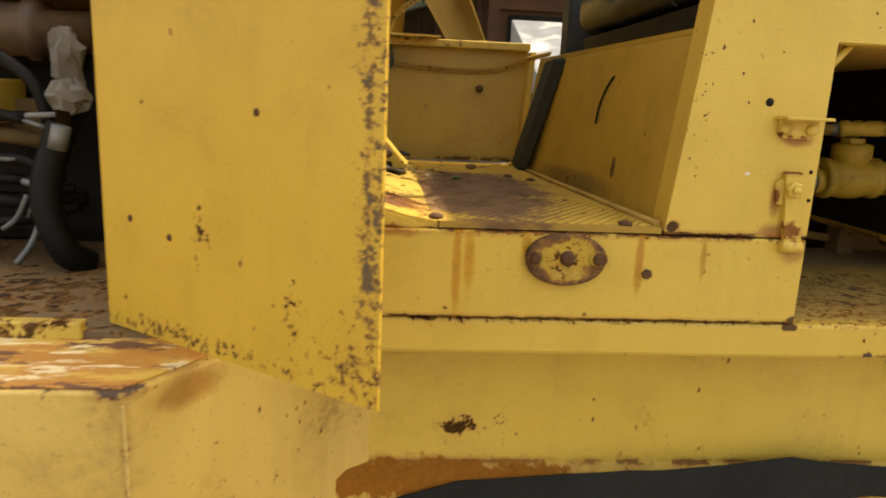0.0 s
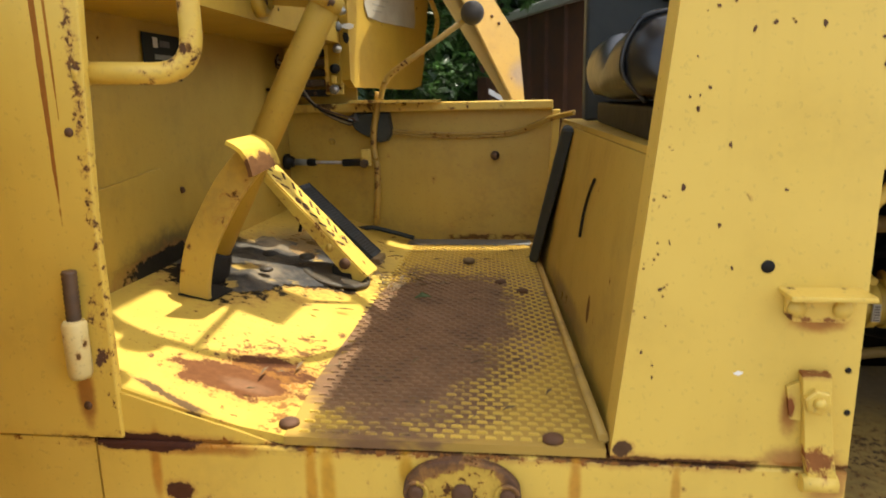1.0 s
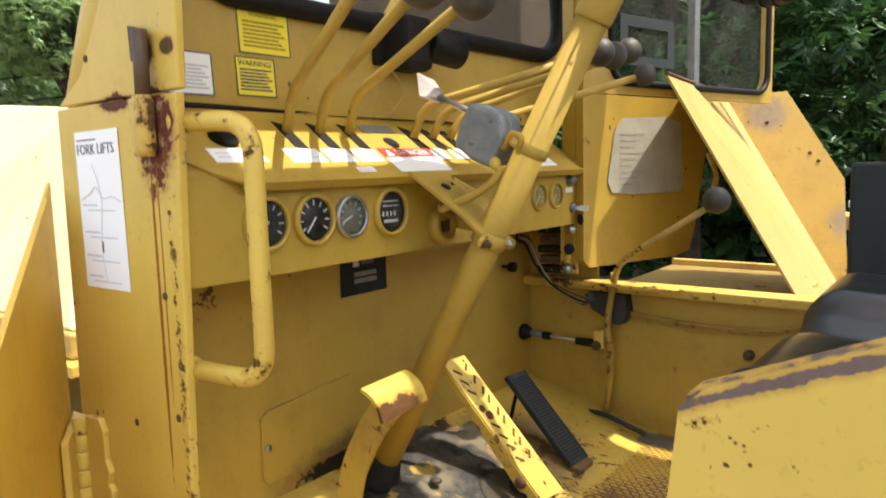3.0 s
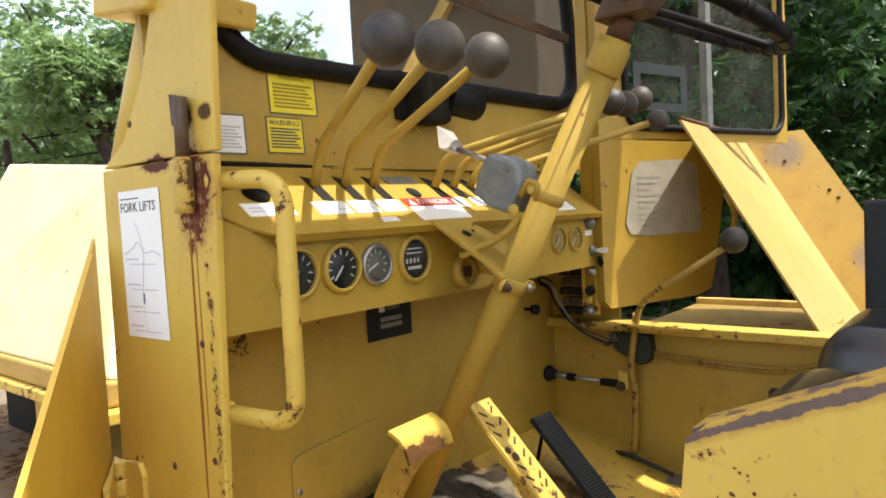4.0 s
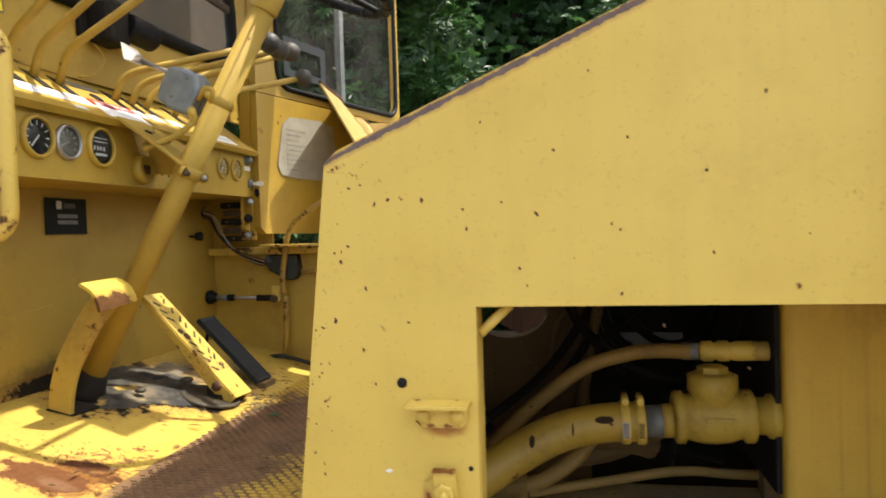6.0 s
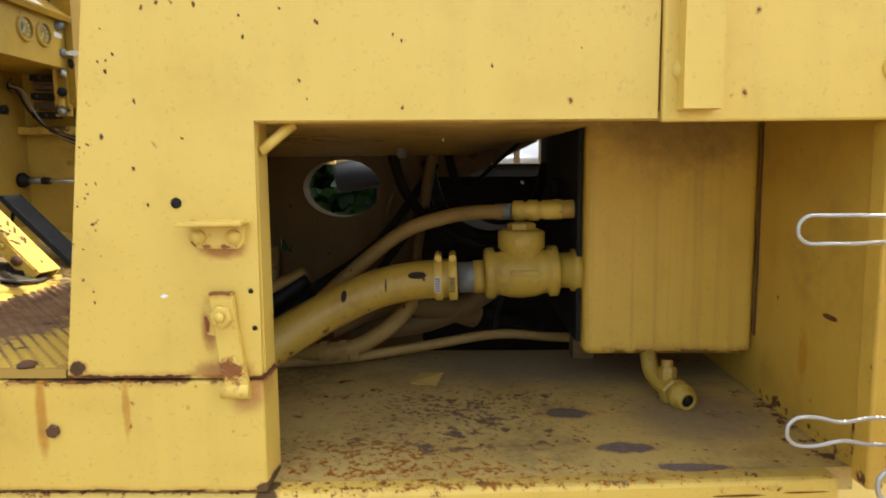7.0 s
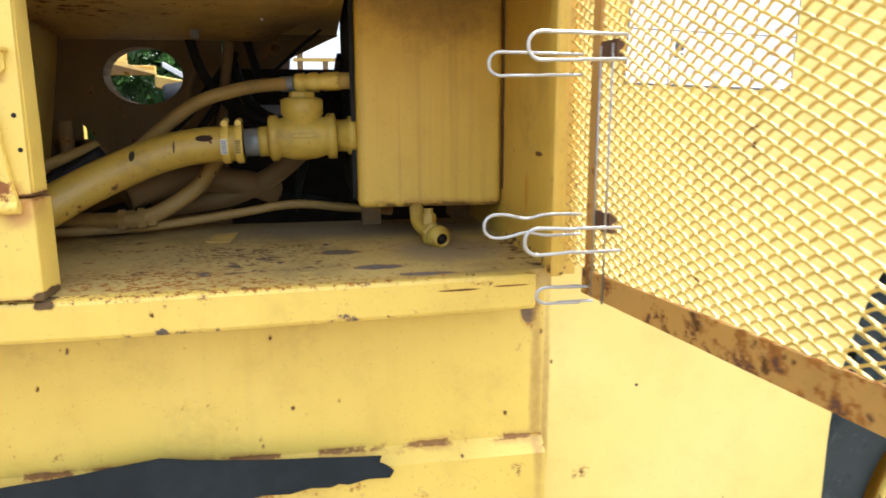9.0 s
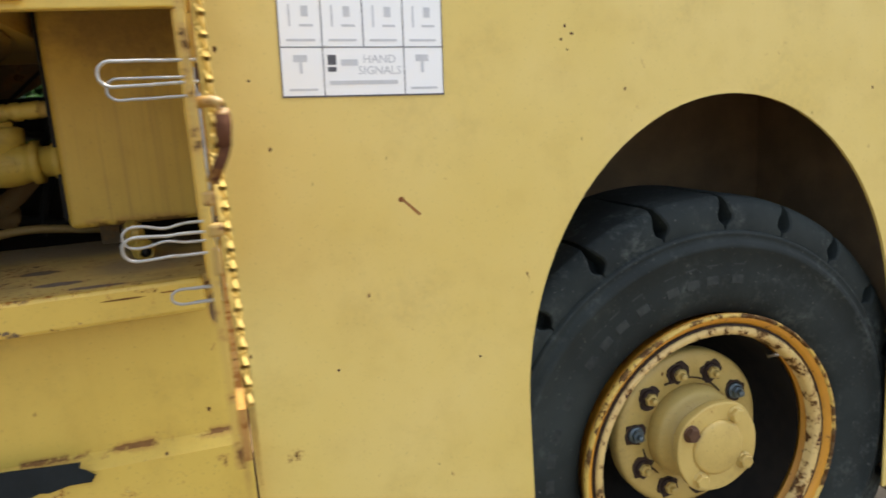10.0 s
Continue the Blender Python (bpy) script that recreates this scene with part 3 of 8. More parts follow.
# cab sill with its bolted boss
M_sill = paint("sill_paint", chips=0.55, dirt=0.25, marks=[
    ("edge", (0, 0, 1), 1.090, 0.0045, (0.10, 0.045, 0.02)),
    ("edge", (0, 0, 1), 0.957, 0.0035, (0.12, 0.055, 0.02)),
    ("grit", (0.2, 1.1, 1.088), (0.5, 0.1, 0.006), (0.26, 0.10, 0.025)),
    ("stain", (0.018, 1.1, 1.04), (0.009, 0.1, 0.10), (0.60, 0.29, 0.015)),
    ("stain", (0.036, 1.1, 1.05), (0.011, 0.1, 0.07), (0.62, 0.33, 0.02)),
    ("stain", (0.39, 1.1, 1.06), (0.006, 0.1, 0.05), (0.56, 0.29, 0.03)),
    ("stain", (0.12, 1.1, 1.07), (0.012, 0.1, 0.03), (0.60, 0.32, 0.01)),
    ("stain", (-0.155, 1.1, 1.06), (0.009, 0.1, 0.06), (0.54, 0.23, 0.02)),
    ("stain", (-0.10, 1.1, 1.085), (0.09, 0.1, 0.012), (0.44, 0.18, 0.02)),
    ("stain", (0.292, 1.1, 1.05), (0.009, 0.1, 0.07), (0.56, 0.26, 0.02)),
    ("stain", (0.53, 1.1, 1.08), (0.03, 0.1, 0.04), (0.50, 0.24, 0.06)),
    ("blob", (-0.131, 1.1, 1.035), (0.017, 0.1, 0.015), (0.10, 0.04, 0.02)),
    ("blob", (-0.16, 1.1, 1.088), (0.08, 0.1, 0.010), (0.08, 0.03, 0.018)),
    ("blob", (0.545, 1.1, 0.962), (0.009, 0.1, 0.007), PRIMER)])
part("cab_sill", box(-0.222, 0.548, 1.096, 1.16, 0.9565, 1.0895, 0.003), M_sill, crane)
M_boss = paint("boss_paint", base=(0.54, 0.37, 0.07), chips=2.0, dirt=0.9, marks=[
    ("blob", (0.133, 1.09, 1.052), (0.018, 0.05, 0.022), (0.11, 0.055, 0.022)),
    ("blob", (0.224, 1.09, 1.055), (0.017, 0.05, 0.022), (0.11, 0.055, 0.022)),
    ("blob", (0.178, 1.09, 1.016), (0.05, 0.05, 0.008), (0.10, 0.065, 0.035)),
    ("blob", (0.175, 1.09, 1.087), (0.035, 0.05, 0.006), (0.10, 0.05, 0.025)),
    ("blob", (0.180, 1.09, 1.054), (0.016, 0.05, 0.016), (0.14, 0.055, 0.02))])
M_bossface = paint("worn_boss_paint", base=(0.075, 0.032, 0.012), chips=0.3, dirt=0.6, rough=0.7, marks=[
    ("blob", (0.178, 1.08, 1.058), (0.043, 0.05, 0.031), (0.62, 0.42, 0.08)),
    ("blob", (0.186, 1.08, 1.034), (0.026, 0.04, 0.012), (0.58, 0.40, 0.09)),
    ("grit", (0.178, 1.08, 1.052), (0.05, 0.04, 0.04), (0.10, 0.045, 0.018))])
bossp = [(0.178 + 0.060 * math.cos(a) * (1.0 if math.sin(a) < 0.3 else 0.97), 1.054 + (0.042 if math.sin(a) < 0 else 0.036) * math.copysign(abs(math.sin(a)) ** 0.85, math.sin(a))) for a in (math.tau * k / 28 for k in range(28))][::-1]
boss = part("lifting_boss", prism(bossp, "y", 1.084, 1.097, 0.003), M_bossface, crane, "rusty chipped boss plate")
for bx in (0.132, 0.179, 0.225):
    if bx != 0.179:
        part("washer", lathe([(0.0135, 0), (0.0135, 0.004), (0.0115, 0.005), (0.009, 0.003), (0.0, 0.003)], (bx, 1.085, 1.054), (0, -1, 0), 16), M_bossface, boss)
    part("bolt", lathe([(0.0115 if bx == 0.179 else 0.008, 0), (0.0110 if bx == 0.179 else 0.008, 0.004), (0.0075, 0.008), (0.004, 0.0085), (0.0, 0.0085)], (bx, 1.085, 1.054), (0, -1, 0), 14), M_rust, boss)
part("sill_bolt", hexnut((0.305, 1.096, 1.031), (0, -1, 0), 0.008, 0.005), M_rust, crane)

# ramp end plate and left floor ramp
ramp = [(-0.012, 1.1000), (-0.06, 1.1085), (-0.12, 1.126), (-0.19, 1.148), (-0.36, 1.186)]
part("ramp_end", prism([(-0.30, 1.0905)] + [(-0.02, 1.0905)] + [(x, z - 0.004) for x, z in ramp[1:-1]] + [(-0.30, 1.168)], "y", 1.101, 1.108), M_sill, crane)
M_ramp = paint("ramp_paint", base=(0.53, 0.37, 0.058), chips=0.35, dirt=0.35, marks=[
    ("flecks", (-0.085, 1.235, 1.11), (0.12, 0.08, 0.10), (0.20, 0.10, 0.045)),
    ("grit", (-0.085, 1.25, 1.11), (0.13, 0.12, 0.10), (0.24, 0.11, 0.04)),
    ("blob", (-0.080, 1.245, 1.11), (0.055, 0.036, 0.08), (0.12, 0.048, 0.020)),
    ("blob", (-0.105, 1.195, 1.12), (0.082, 0.040, 0.08), (0.17, 0.070, 0.026)),
    ("stain", (-0.085, 1.19, 1.12), (0.045, 0.018, 0.06), (0.23, 0.12, 0.06)),
    ("flecks", (-0.04, 1.32, 1.105), (0.05, 0.10, 0.06), (0.22, 0.11, 0.04)),
    ("flecks", (-0.03, 1.16, 1.10), (0.03, 0.08, 0.06), (0.30, 0.15, 0.04)),
    ("edge", (0.30, 0.95, 0), 1.020, 0.006, PRIMER),
    ("blob", (-0.27, 1.60, 1.16), (0.16, 0.17, 0.1), (0.028, 0.022, 0.015)),
    ("blob", (-0.16, 1.66, 1.13), (0.11, 0.09, 0.1), (0.05, 0.036, 0.024)),
    ("stain", (-0.20, 1.80, 1.13), (0.20, 0.25, 0.1), (0.24, 0.17, 0.08)),
    ("flecks", (-0.15, 1.82, 1.13), (0.18, 0.2, 0.1), (0.22, 0.15, 0.07))])
part("floor_ramp", prism(ramp + [(-0.36, 1.176), (-0.19, 1.138), (-0.12, 1.116), (-0.06, 1.0985), (-0.012, 1.090)], "y", 1.104, 2.13), M_ramp, crane, "sunlit yellow toe board with a worn rust patch")

# tread plate
n = Net("tread_plate_rust", 0.78)
n.b.inputs["Specular IOR Level"].default_value = 0.2
wear = n.math("ADD", n.math("MULTIPLY", n.noise(7, 5, (0.5, 1, 1)), 0.8), n.math("MULTIPLY", n.noise(60, 3, (0.6, 1.4, 1)), 0.4))
q = n.vec("DIVIDE", n.vec("SUBTRACT", n.pos, (0.11, 1.50, 1.1)), (0.135, 0.36, 1.0))
wear = n.math("ADD", n.vec("LENGTH", q, (0, 0, 0), 1), n.math("MULTIPLY", n.math("SUBTRACT", wear, 0.55), 1.5))
col = n.mix(n.noise(30, 5), (0.22, 0.125, 0.060), (0.115, 0.066, 0.034))
col = n.mix(n.step(n.noise(9, 3), 0.5, 0.75), col, (0.22, 0.135, 0.08))
n.bump(n.noise(120, 4), 0.3, 0.001)
M_tread = n.base(n.mix(n.step(wear, 1.15, 1.45), col, (0.36, 0.23, 0.05)))
n = Net("tread_bar_paint", 0.6)
n.b.inputs["Specular IOR Level"].default_value = 0.3
wear = n.math("ADD", n.math("MULTIPLY", n.noise(7, 5, (0.5, 1, 1)), 0.8), n.math("MULTIPLY", n.noise(60, 3, (0.6, 1.4, 1)), 0.4))
q = n.vec("DIVIDE", n.vec("SUBTRACT", n.pos, (0.085, 1.45, 1.1)), (0.128, 0.35, 1.0))
wear = n.math("ADD", n.vec("LENGTH", q, (0, 0, 0), 1), n.math("MULTIPLY", n.math("SUBTRACT", wear, 0.60), 2.2))
col = n.mix(n.step(n.noise(25, 5), 0.35, 0.7), (0.23, 0.132, 0.066), (0.125, 0.073, 0.038))
n.bump(n.noise(120, 4), 0.3, 0.001)
M_treadbar = n.base(n.mix(n.step(wear, 0.85, 1.2), col, (0.55, 0.37, 0.06)))
tread = part("tread_plate", prism([(-0.010, 1.099), (0.322, 1.099), (0.250, 2.13), (-0.080, 2.13)], "z", 1.092, 1.1015), M_tread, crane, "rusty tread plate with yellow left in its hollows")
bars = bmesh.new()
y = 1.112
while y < 2.07:
    k = (y - 1.10) / 1.03
    x = 0.004 - 0.07 * k + (0.009 if int(round((y - 1.112) / 0.0115)) % 2 else 0)
    while x < 0.306 - 0.07 * k:
        vs = [bars.verts.new((x + a, y + b, c)) for c, s in ((1.101, 1.0), (1.1036, 0.75)) for a, b in ((0, -0.0022 * s), (0.0125 * s, -0.0022 * s), (0.0125 * s, 0.0022 * s), (0, 0.0022 * s))]
        bars.faces.new((vs[4], vs[5], vs[6], vs[7]))
        for i in range(4):
            j = (i + 1) % 4
            bars.faces.new((vs[i], vs[j], vs[j + 4], vs[i + 4]))
        x += 0.018
    y += 0.0115
tagged(part("tread_relief", bars, M_treadbar, tread), kind="stuff")
for bx, by in ((-0.013, 1.126), (0.27, 1.112), (0.193, 1.72), (0.235, 1.66)):
    part("floor_screw", lathe([(0.011, 0), (0.011, 0.004), (0.006, 0.007), (0.0, 0.007)], (bx, by, 1.1015), (0, 0, 1), 12), M_rust, tread)

# front bulkhead below the dashboard
M_wall = paint("bulkhead_paint", chips=0.15, dirt=0.5, base=(0.41, 0.268, 0.04), marks=[
    ("stain", (-0.345, 1.52, 1.19), (0.1, 0.22, 0.07), (0.06, 0.045, 0.022)), ("blob", (-0.345, 1.50, 1.185), (0.1, 0.13, 0.03), (0.03, 0.024, 0.014)),
    ("flecks", (-0.345, 1.22, 1.53), (0.05, 0.05, 0.03), PRIMER)])
part("bulkhead", prism([(-0.347, 1.10), (-0.345, 2.135), (-0.37, 2.135), (-0.37, 1.10)], "z", 0.94, 1.79), M_wall, crane)
cov = prism([(1.312, 1.222), (1.32, 1.212), (1.50, 1.212), (1.51, 1.222), (1.515, 1.335), (1.505, 1.345), (1.325, 1.33), (1.312, 1.32)], "x", -0.347, -0.3425, 0.0015)
cover = part("access_cover", cov, M_wall, crane)
part("screw", lathe([(0.007, 0), (0.006, 0.003), (0, 0.003)], (-0.343, 1.322, 1.271), (1, 0, 0), 12), M_steel, cover)
part("screw", lathe([(0.006, 0), (0.005, 0.004), (0, 0.004)], (-0.346, 1.575, 1.30), (1, 0, 0), 12), M_rust, crane)
part("cable_knob", lathe([(0.004, 0), (0.004, 0.02), (0.011, 0.02), (0.012, 0.034), (0.0, 0.036)], (-0.345, 2.005, 1.471), (1, 0, 0), 14), M_black, crane)

# far wall of the cab with its rails
M_far = paint("far_wall_paint", base=(0.49, 0.325, 0.05), chips=0.15, peel=0.1, dirt=0.5, marks=[
    ("edge", (0, 0, 1), 1.108, 0.007, (0.20, 0.10, 0.03)), ("specks", (0.1, 2.13, 1.16), (0.12, 0.1, 0.04), RUST)])
part("far_wall", box(-0.37, 0.30, 2.130, 2.142, 0.94, 1.415), M_far, crane)
part("far_wall_top", box(-0.37, -0.168, 2.131, 2.141, 1.4365, 1.62), M_far, crane)
M_railp = paint("rail_paint", chips=1.0, dirt=0.5, marks=[("flecks", (-0.06, 2.12, 1.44), (0.10, 0.04, 0.02), RUST)])
part("far_rail", box(-0.3445, 0.30, 2.095, 2.15, 1.4155, 1.436, 0.003), M_railp, crane)
# Ledge paint darkened so its colour holds the shade there.
M_shaded_ledge = paint("shaded_ledge_paint", base=(0.27, 0.175, 0.04), chips=0.8, dirt=1.2)
part("far_ledge", box(-0.30, 0.30, 2.152, 2.99, 1.340, 1.352), M_shaded_ledge, crane)
part("outer_rail", box(-0.30, 0.30, 2.991, 3.02, 1.338, 1.372, 0.003), M_dusty, crane)
part("far_post", prism([(0.283, 1.10), (0.300, 1.10), (0.317, 1.414), (0.300, 1.414)], "y", 2.10, 2.128, 0.002), M_chipped, crane)
part("wall_bolt", lathe([(0.011, 0), (0.011, 0.008), (0.007, 0.010), (0.007, 0.022), (0, 0.022)], (0.165, 2.13, 1.308), (0, -1, 0), 12), M_brown, crane)
part("wall_bolt", lathe([(0.008, 0), (0.007, 0.005), (0, 0.005)], (-0.235, 2.13, 1.345), (0, -1, 0), 12), M_wall, crane)

# seat box: a leaning inner panel
M_seatbox = paint("seat_box_paint", base=(0.46, 0.305, 0.05), chips=0.2, peel=0.15, dirt=0.5, marks=[
    ("specks", (0.32, 1.30, 1.15), (0.1, 0.16, 0.06), RUST), ("flecks", (0.31, 1.62, 1.118), (0.1, 0.07, 0.012), (0.10, 0.06, 0.03)), ("stain", (0.31, 1.55, 1.12), (0.1, 0.30, 0.03), (0.27, 0.17, 0.05)), ("thin", (0.33, 1.36, 1.165), (0.05, 0.010, 0.022), (0.20, 0.11, 0.045))])
part("seat_box_side", solid([(0.326, 1.112, 1.0), (0.334, 1.112, 1.0), (0.263, 2.05, 1.0), (0.255, 2.05, 1.0), (0.365, 1.112, 1.385), (0.373, 1.112, 1.385), (0.326, 2.05, 1.385), (0.318, 2.05, 1.385)]), M_seatbox, crane)
part("seat_deck", prism([(0.366, 1.112), (0.955, 1.112), (0.955, 2.05), (0.319, 2.05)], "z", 1.386, 1.394), M_seatbox, crane)
part("slit", tube(smooth_path([(0.3195, 1.478, 1.240), (0.3250, 1.480, 1.275), (0.331, 1.466, 1.307), (0.336, 1.440, 1.330)]), 0.0022, 6), M_grease_shade, crane)
# Thin grey strip drawn where a band of sun crosses the floor.
part("sunlit_floor_strip", box(-0.10, 0.25, 2.055, 2.11, 1.1025, 1.1055, 0.001), M_dullzinc, crane, "pale strip standing in for sunlight on the floor")
part("floor_bead", tube([(0.321, 1.115, 1.1045), (0.254, 2.05, 1.1045)], 0.006, 6), M_dusty, crane)

# near side panel
slope = (1.815 - 1.554) / (0.983 - 0.374)
nrm = Vector((-slope, 0, 1)).normalized()
M_side = paint("side_panel_paint", chips=0.02, peel=0.0, dirt=0.2, marks=[
    ("band", tuple(nrm), nrm.dot(Vector((0.374, 1.1, 1.549))), 0.0036, (0.20, 0.145, 0.125)),
    ("specks", (0.42, 1.1, 1.52), (0.07, 0.05, 0.05), (0.10, 0.05, 0.02)),
    ("specks", (0.36, 1.1, 1.33), (0.035, 0.05, 0.2), (0.10, 0.05, 0.02)),
    ("flecks", (0.385, 1.1, 1.54), (0.018, 0.05, 0.018), RUST),
    ("edge", (0, 0, 1), 1.0925, 0.004, (0.12, 0.05, 0.02)),
    ("blob", (0.336, 1.1, 1.104), (0.010, 0.1, 0.010), (0.11, 0.06, 0.03)),
    ("stain", (0.508, 1.1, 1.238), (0.036, 0.1, 0.014), (0.42, 0.15, 0.02)),
    ("stain", (0.490, 1.1, 1.15), (0.012, 0.1, 0.035), (0.36, 0.13, 0.02)),
    ("stain", (0.505, 1.1, 1.10), (0.045, 0.1, 0.02), (0.40, 0.17, 0.04))])
part("side_panel", prism([(0.325, 1.0925), (0.547, 1.0925), (0.549, 1.378), (0.9815, 1.376), (0.983, 1.815), (0.39, 1.562), (0.374, 1.548)], "y", 1.097, 1.105), M_side, crane)
part("side_flange", prism([(0.325, 1.0925), (0.331, 1.0925), (0.381, 1.552), (0.374, 1.548)], "y", 1.105, 1.15), M_side, crane)
part("side_flange", box(0.541, 0.549, 1.105, 1.145, 1.0925, 1.378), M_side, crane)
part("side_flange", box(0.549, 1.245, 1.105, 1.135, 1.376, 1.384), M_side, crane)
part("side_top_flange", solid([(0.376, 1.105, 1.548), (0.983, 1.105, 1.808), (0.983, 1.14, 1.808), (0.376, 1.14, 1.548), (0.376, 1.105, 1.554), (0.983, 1.105, 1.814), (0.983, 1.14, 1.814), (0.376, 1.14, 1.554)]), M_side, crane)
# Holes are shallow black discs, dark for the depth they lack.
for hx, hz, hr in ((0.46, 1.29, 0.0062), (0.544 - 0.006, 1.192, 0.003), (0.541, 1.150, 0.003)):
    part("drill_hole", lathe([(hr, 0), (hr * 0.9, 0.0012), (0, 0.0012)], (hx, 1.0968, hz), (0, -1, 0), 16), M_grease_shade, crane, "dark drilled hole")
random.seed(21)
chipm = [(0.68, 1.634), (0.71, 1.46), (0.49, 1.50), (0.45, 1.503), (0.56, 1.585), (0.62, 1.48), (0.60, 1.42), (0.72, 1.56), (0.80, 1.52), (0.86, 1.60), (0.40, 1.45), (0.42, 1.40), (0.47, 1.36), (0.64, 1.55), (0.66, 1.43), (0.90, 1.45)]
chipm += [(0.39 + random.random() ** 1.6 * 0.45, 1.50 - random.random() ** 1.5 * 0.30) for i in range(14)]
chipm += [(0.345 + 0.05 * k + random.uniform(-0.004, 0.012), 1.13 + 0.40 * k) for k in (random.random() for i in range(10))]
for cx, cz in chipm:
    r = random.uniform(0.0009, 0.0023)
    lean, tall = random.uniform(-0.8, 0.8), random.uniform(0.8, 1.8)
    pts = []
    for w in (math.tau * i / 7 for i in range(7)):
        u, v = r * random.uniform(0.5, 1.3) * math.cos(w), r * tall * random.uniform(0.5, 1.3) * math.sin(w)
        pts.append((cx + u + lean * v * 0.5, cz + v))
    part("paint_chip", prism(pts, "y", 1.0963, 1.0985), M_rust, crane)
part("paint_fleck", prism([(0.436, 1.186), (0.441, 1.189), (0.446, 1.187), (0.441, 1.184)], "y", 1.0963, 1.0985), M_mark, crane)
hatch = part("hatch", box(0.9845, 1.246, 1.091, 1.103, 1.372, 1.632, 0.003), M_clean, crane, "bolted hatch cover")
for hx in (1.008, 1.225):
    part("bolt", lathe([(0.014, 0), (0.014, 0.002), (0.010, 0.003), (0.009, 0.008), (0, 0.009)], (hx, 1.091, 1.425), (0, -1, 0), 16), M_clean, hatch)
part("tank_cover", joined(box(0.955, 1.262, 1.105, 1.95, 1.612, 1.62), box(0.947, 0.955, 1.105, 1.95, 1.395, 1.62)), M_dusty, crane)
part("rear_body", box(1.275, 4.2, 1.247, 2.2, 1.40, 2.0), M_dusty, crane)

# latch parts on the side panel
M_latch = paint("latch_paint", chips=1.4, dirt=0.9, marks=[("flecks", (0.514, 1.09, 1.118), (0.013, 0.05, 0.007), (0.30, 0.11, 0.025)), ("flecks", (0.520, 1.09, 1.082), (0.013, 0.05, 0.006), (0.24, 0.09, 0.022)), ("blob", (0.488, 1.095, 1.155), (0.005, 0.05, 0.012), (0.26, 0.09, 0.03)), ("edge", (0, 0, 1), 1.191, 0.003, (0.28, 0.11, 0.03)), ("blob", (0.478, 1.09, 1.243), (0.005, 0.05, 0.006), (0.18, 0.08, 0.03)), ("flecks", (0.512, 1.09, 1.10), (0.02, 0.05, 0.02), (0.30, 0.12, 0.04)), ("flecks", (0.505, 1.09, 1.242), (0.04, 0.05, 0.004), (0.32, 0.14, 0.05))])
keep = part("striker", joined(prism([(0.476, 1.247), (0.483, 1.240), (0.529, 1.240), (0.536, 1.247), (0.536, 1.268), (0.476, 1.268)], "y", 1.090, 1.0965, 0.001), box(0.470, 0.541, 1.062, 1.0965, 1.267, 1.2715, 0.001)), M_latch, crane, "rust-rimmed striker bracket")
for bx in (0.485, 0.524):
    part("bolt", lathe([(0.0085, 0), (0.008, 0.004), (0, 0.005)], (bx, 1.090, 1.253), (0, -1, 0), 12), M_latch, keep)
clasp = part("hasp", joined(prism([(0.494, 1.192), (0.520, 1.192), (0.524, 1.150), (0.530, 1.105), (0.536, 1.078), (0.510, 1.078), (0.503, 1.110), (0.499, 1.150)], "y", 1.086, 1.0965, 0.0012), tube([(0.503, 1.090, 1.080), (0.535, 1.090, 1.080)], 0.009, 12), prism([(0.484, 1.176), (0.496, 1.182), (0.499, 1.142), (0.489, 1.144)], "y", 1.092, 1.0965)), M_latch, crane, "hinged steel hasp with rust round its bolt")
part("bolt", hexnut((0.5085, 1.086, 1.166), (0, -1, 0), 0.0125, 0.007), M_latch, clasp)
part("bolt", lathe([(0.006, 0), (0.005, 0.005), (0, 0.006)], (0.5085, 1.0795, 1.166), (0, -1, 0), 12), M_clean, clasp)
part("bracket_rod", tube([(0.551, 1.112, 1.345), (0.585, 1.125, 1.376)], 0.006, 8), M_paint, crane)

# bay: end wall, roof drum, bulkhead with a round hole
M_bay = paint("bay_paint", base=(0.55, 0.34, 0.042), chips=0.1, peel=0.1, dirt=0.6, marks=[
    ("flecks", (1.25, 1.3, 0.965), (0.1, 0.4, 0.010), (0.16, 0.08, 0.035)), ("flecks", (1.25, 1.16, 1.0), (0.1, 0.03, 0.05), (0.18, 0.09, 0.035)), ("stain", (1.25, 1.30, 1.06), (0.1, 0.016, 0.05), (0.62, 0.30, 0.01)),
    ("thin", (1.25, 1.235, 1.128), (0.1, 0.020, 0.004), (0.16, 0.07, 0.03))])
part("bay_end_wall", prism([(1.250, 1.125), (1.275, 1.125), (1.275, 1.95), (1.250, 1.95)], "z", 0.955, 1.66), M_bay, crane)
part("bay_post", box(1.230, 1.2495, 1.102, 1.135, 0.957, 1.372, 0.004), M_bay, crane)
M_brownp = paint("brown_stained_paint", base=(0.40, 0.255, 0.06), chips=0.9, dirt=1.4, rough=0.55, streaks=0.3, marks=[("flecks", (0.50, 1.5, 1.38), (0.2, 0.12, 0.1), (0.12, 0.06, 0.025))])
bm = bmesh.new()
curve = [(1.137, 1.3835, 0.945), (1.30, 1.380, 0.945), (1.45, 1.3765, 0.93), (1.58, 1.371, 0.895), (1.68, 1.364, 0.855), (1.75, 1.355, 0.815), (1.80, 1.350, 0.79), (1.84, 1.356, 0.78), (1.87, 1.375, 0.775)]
prev = None
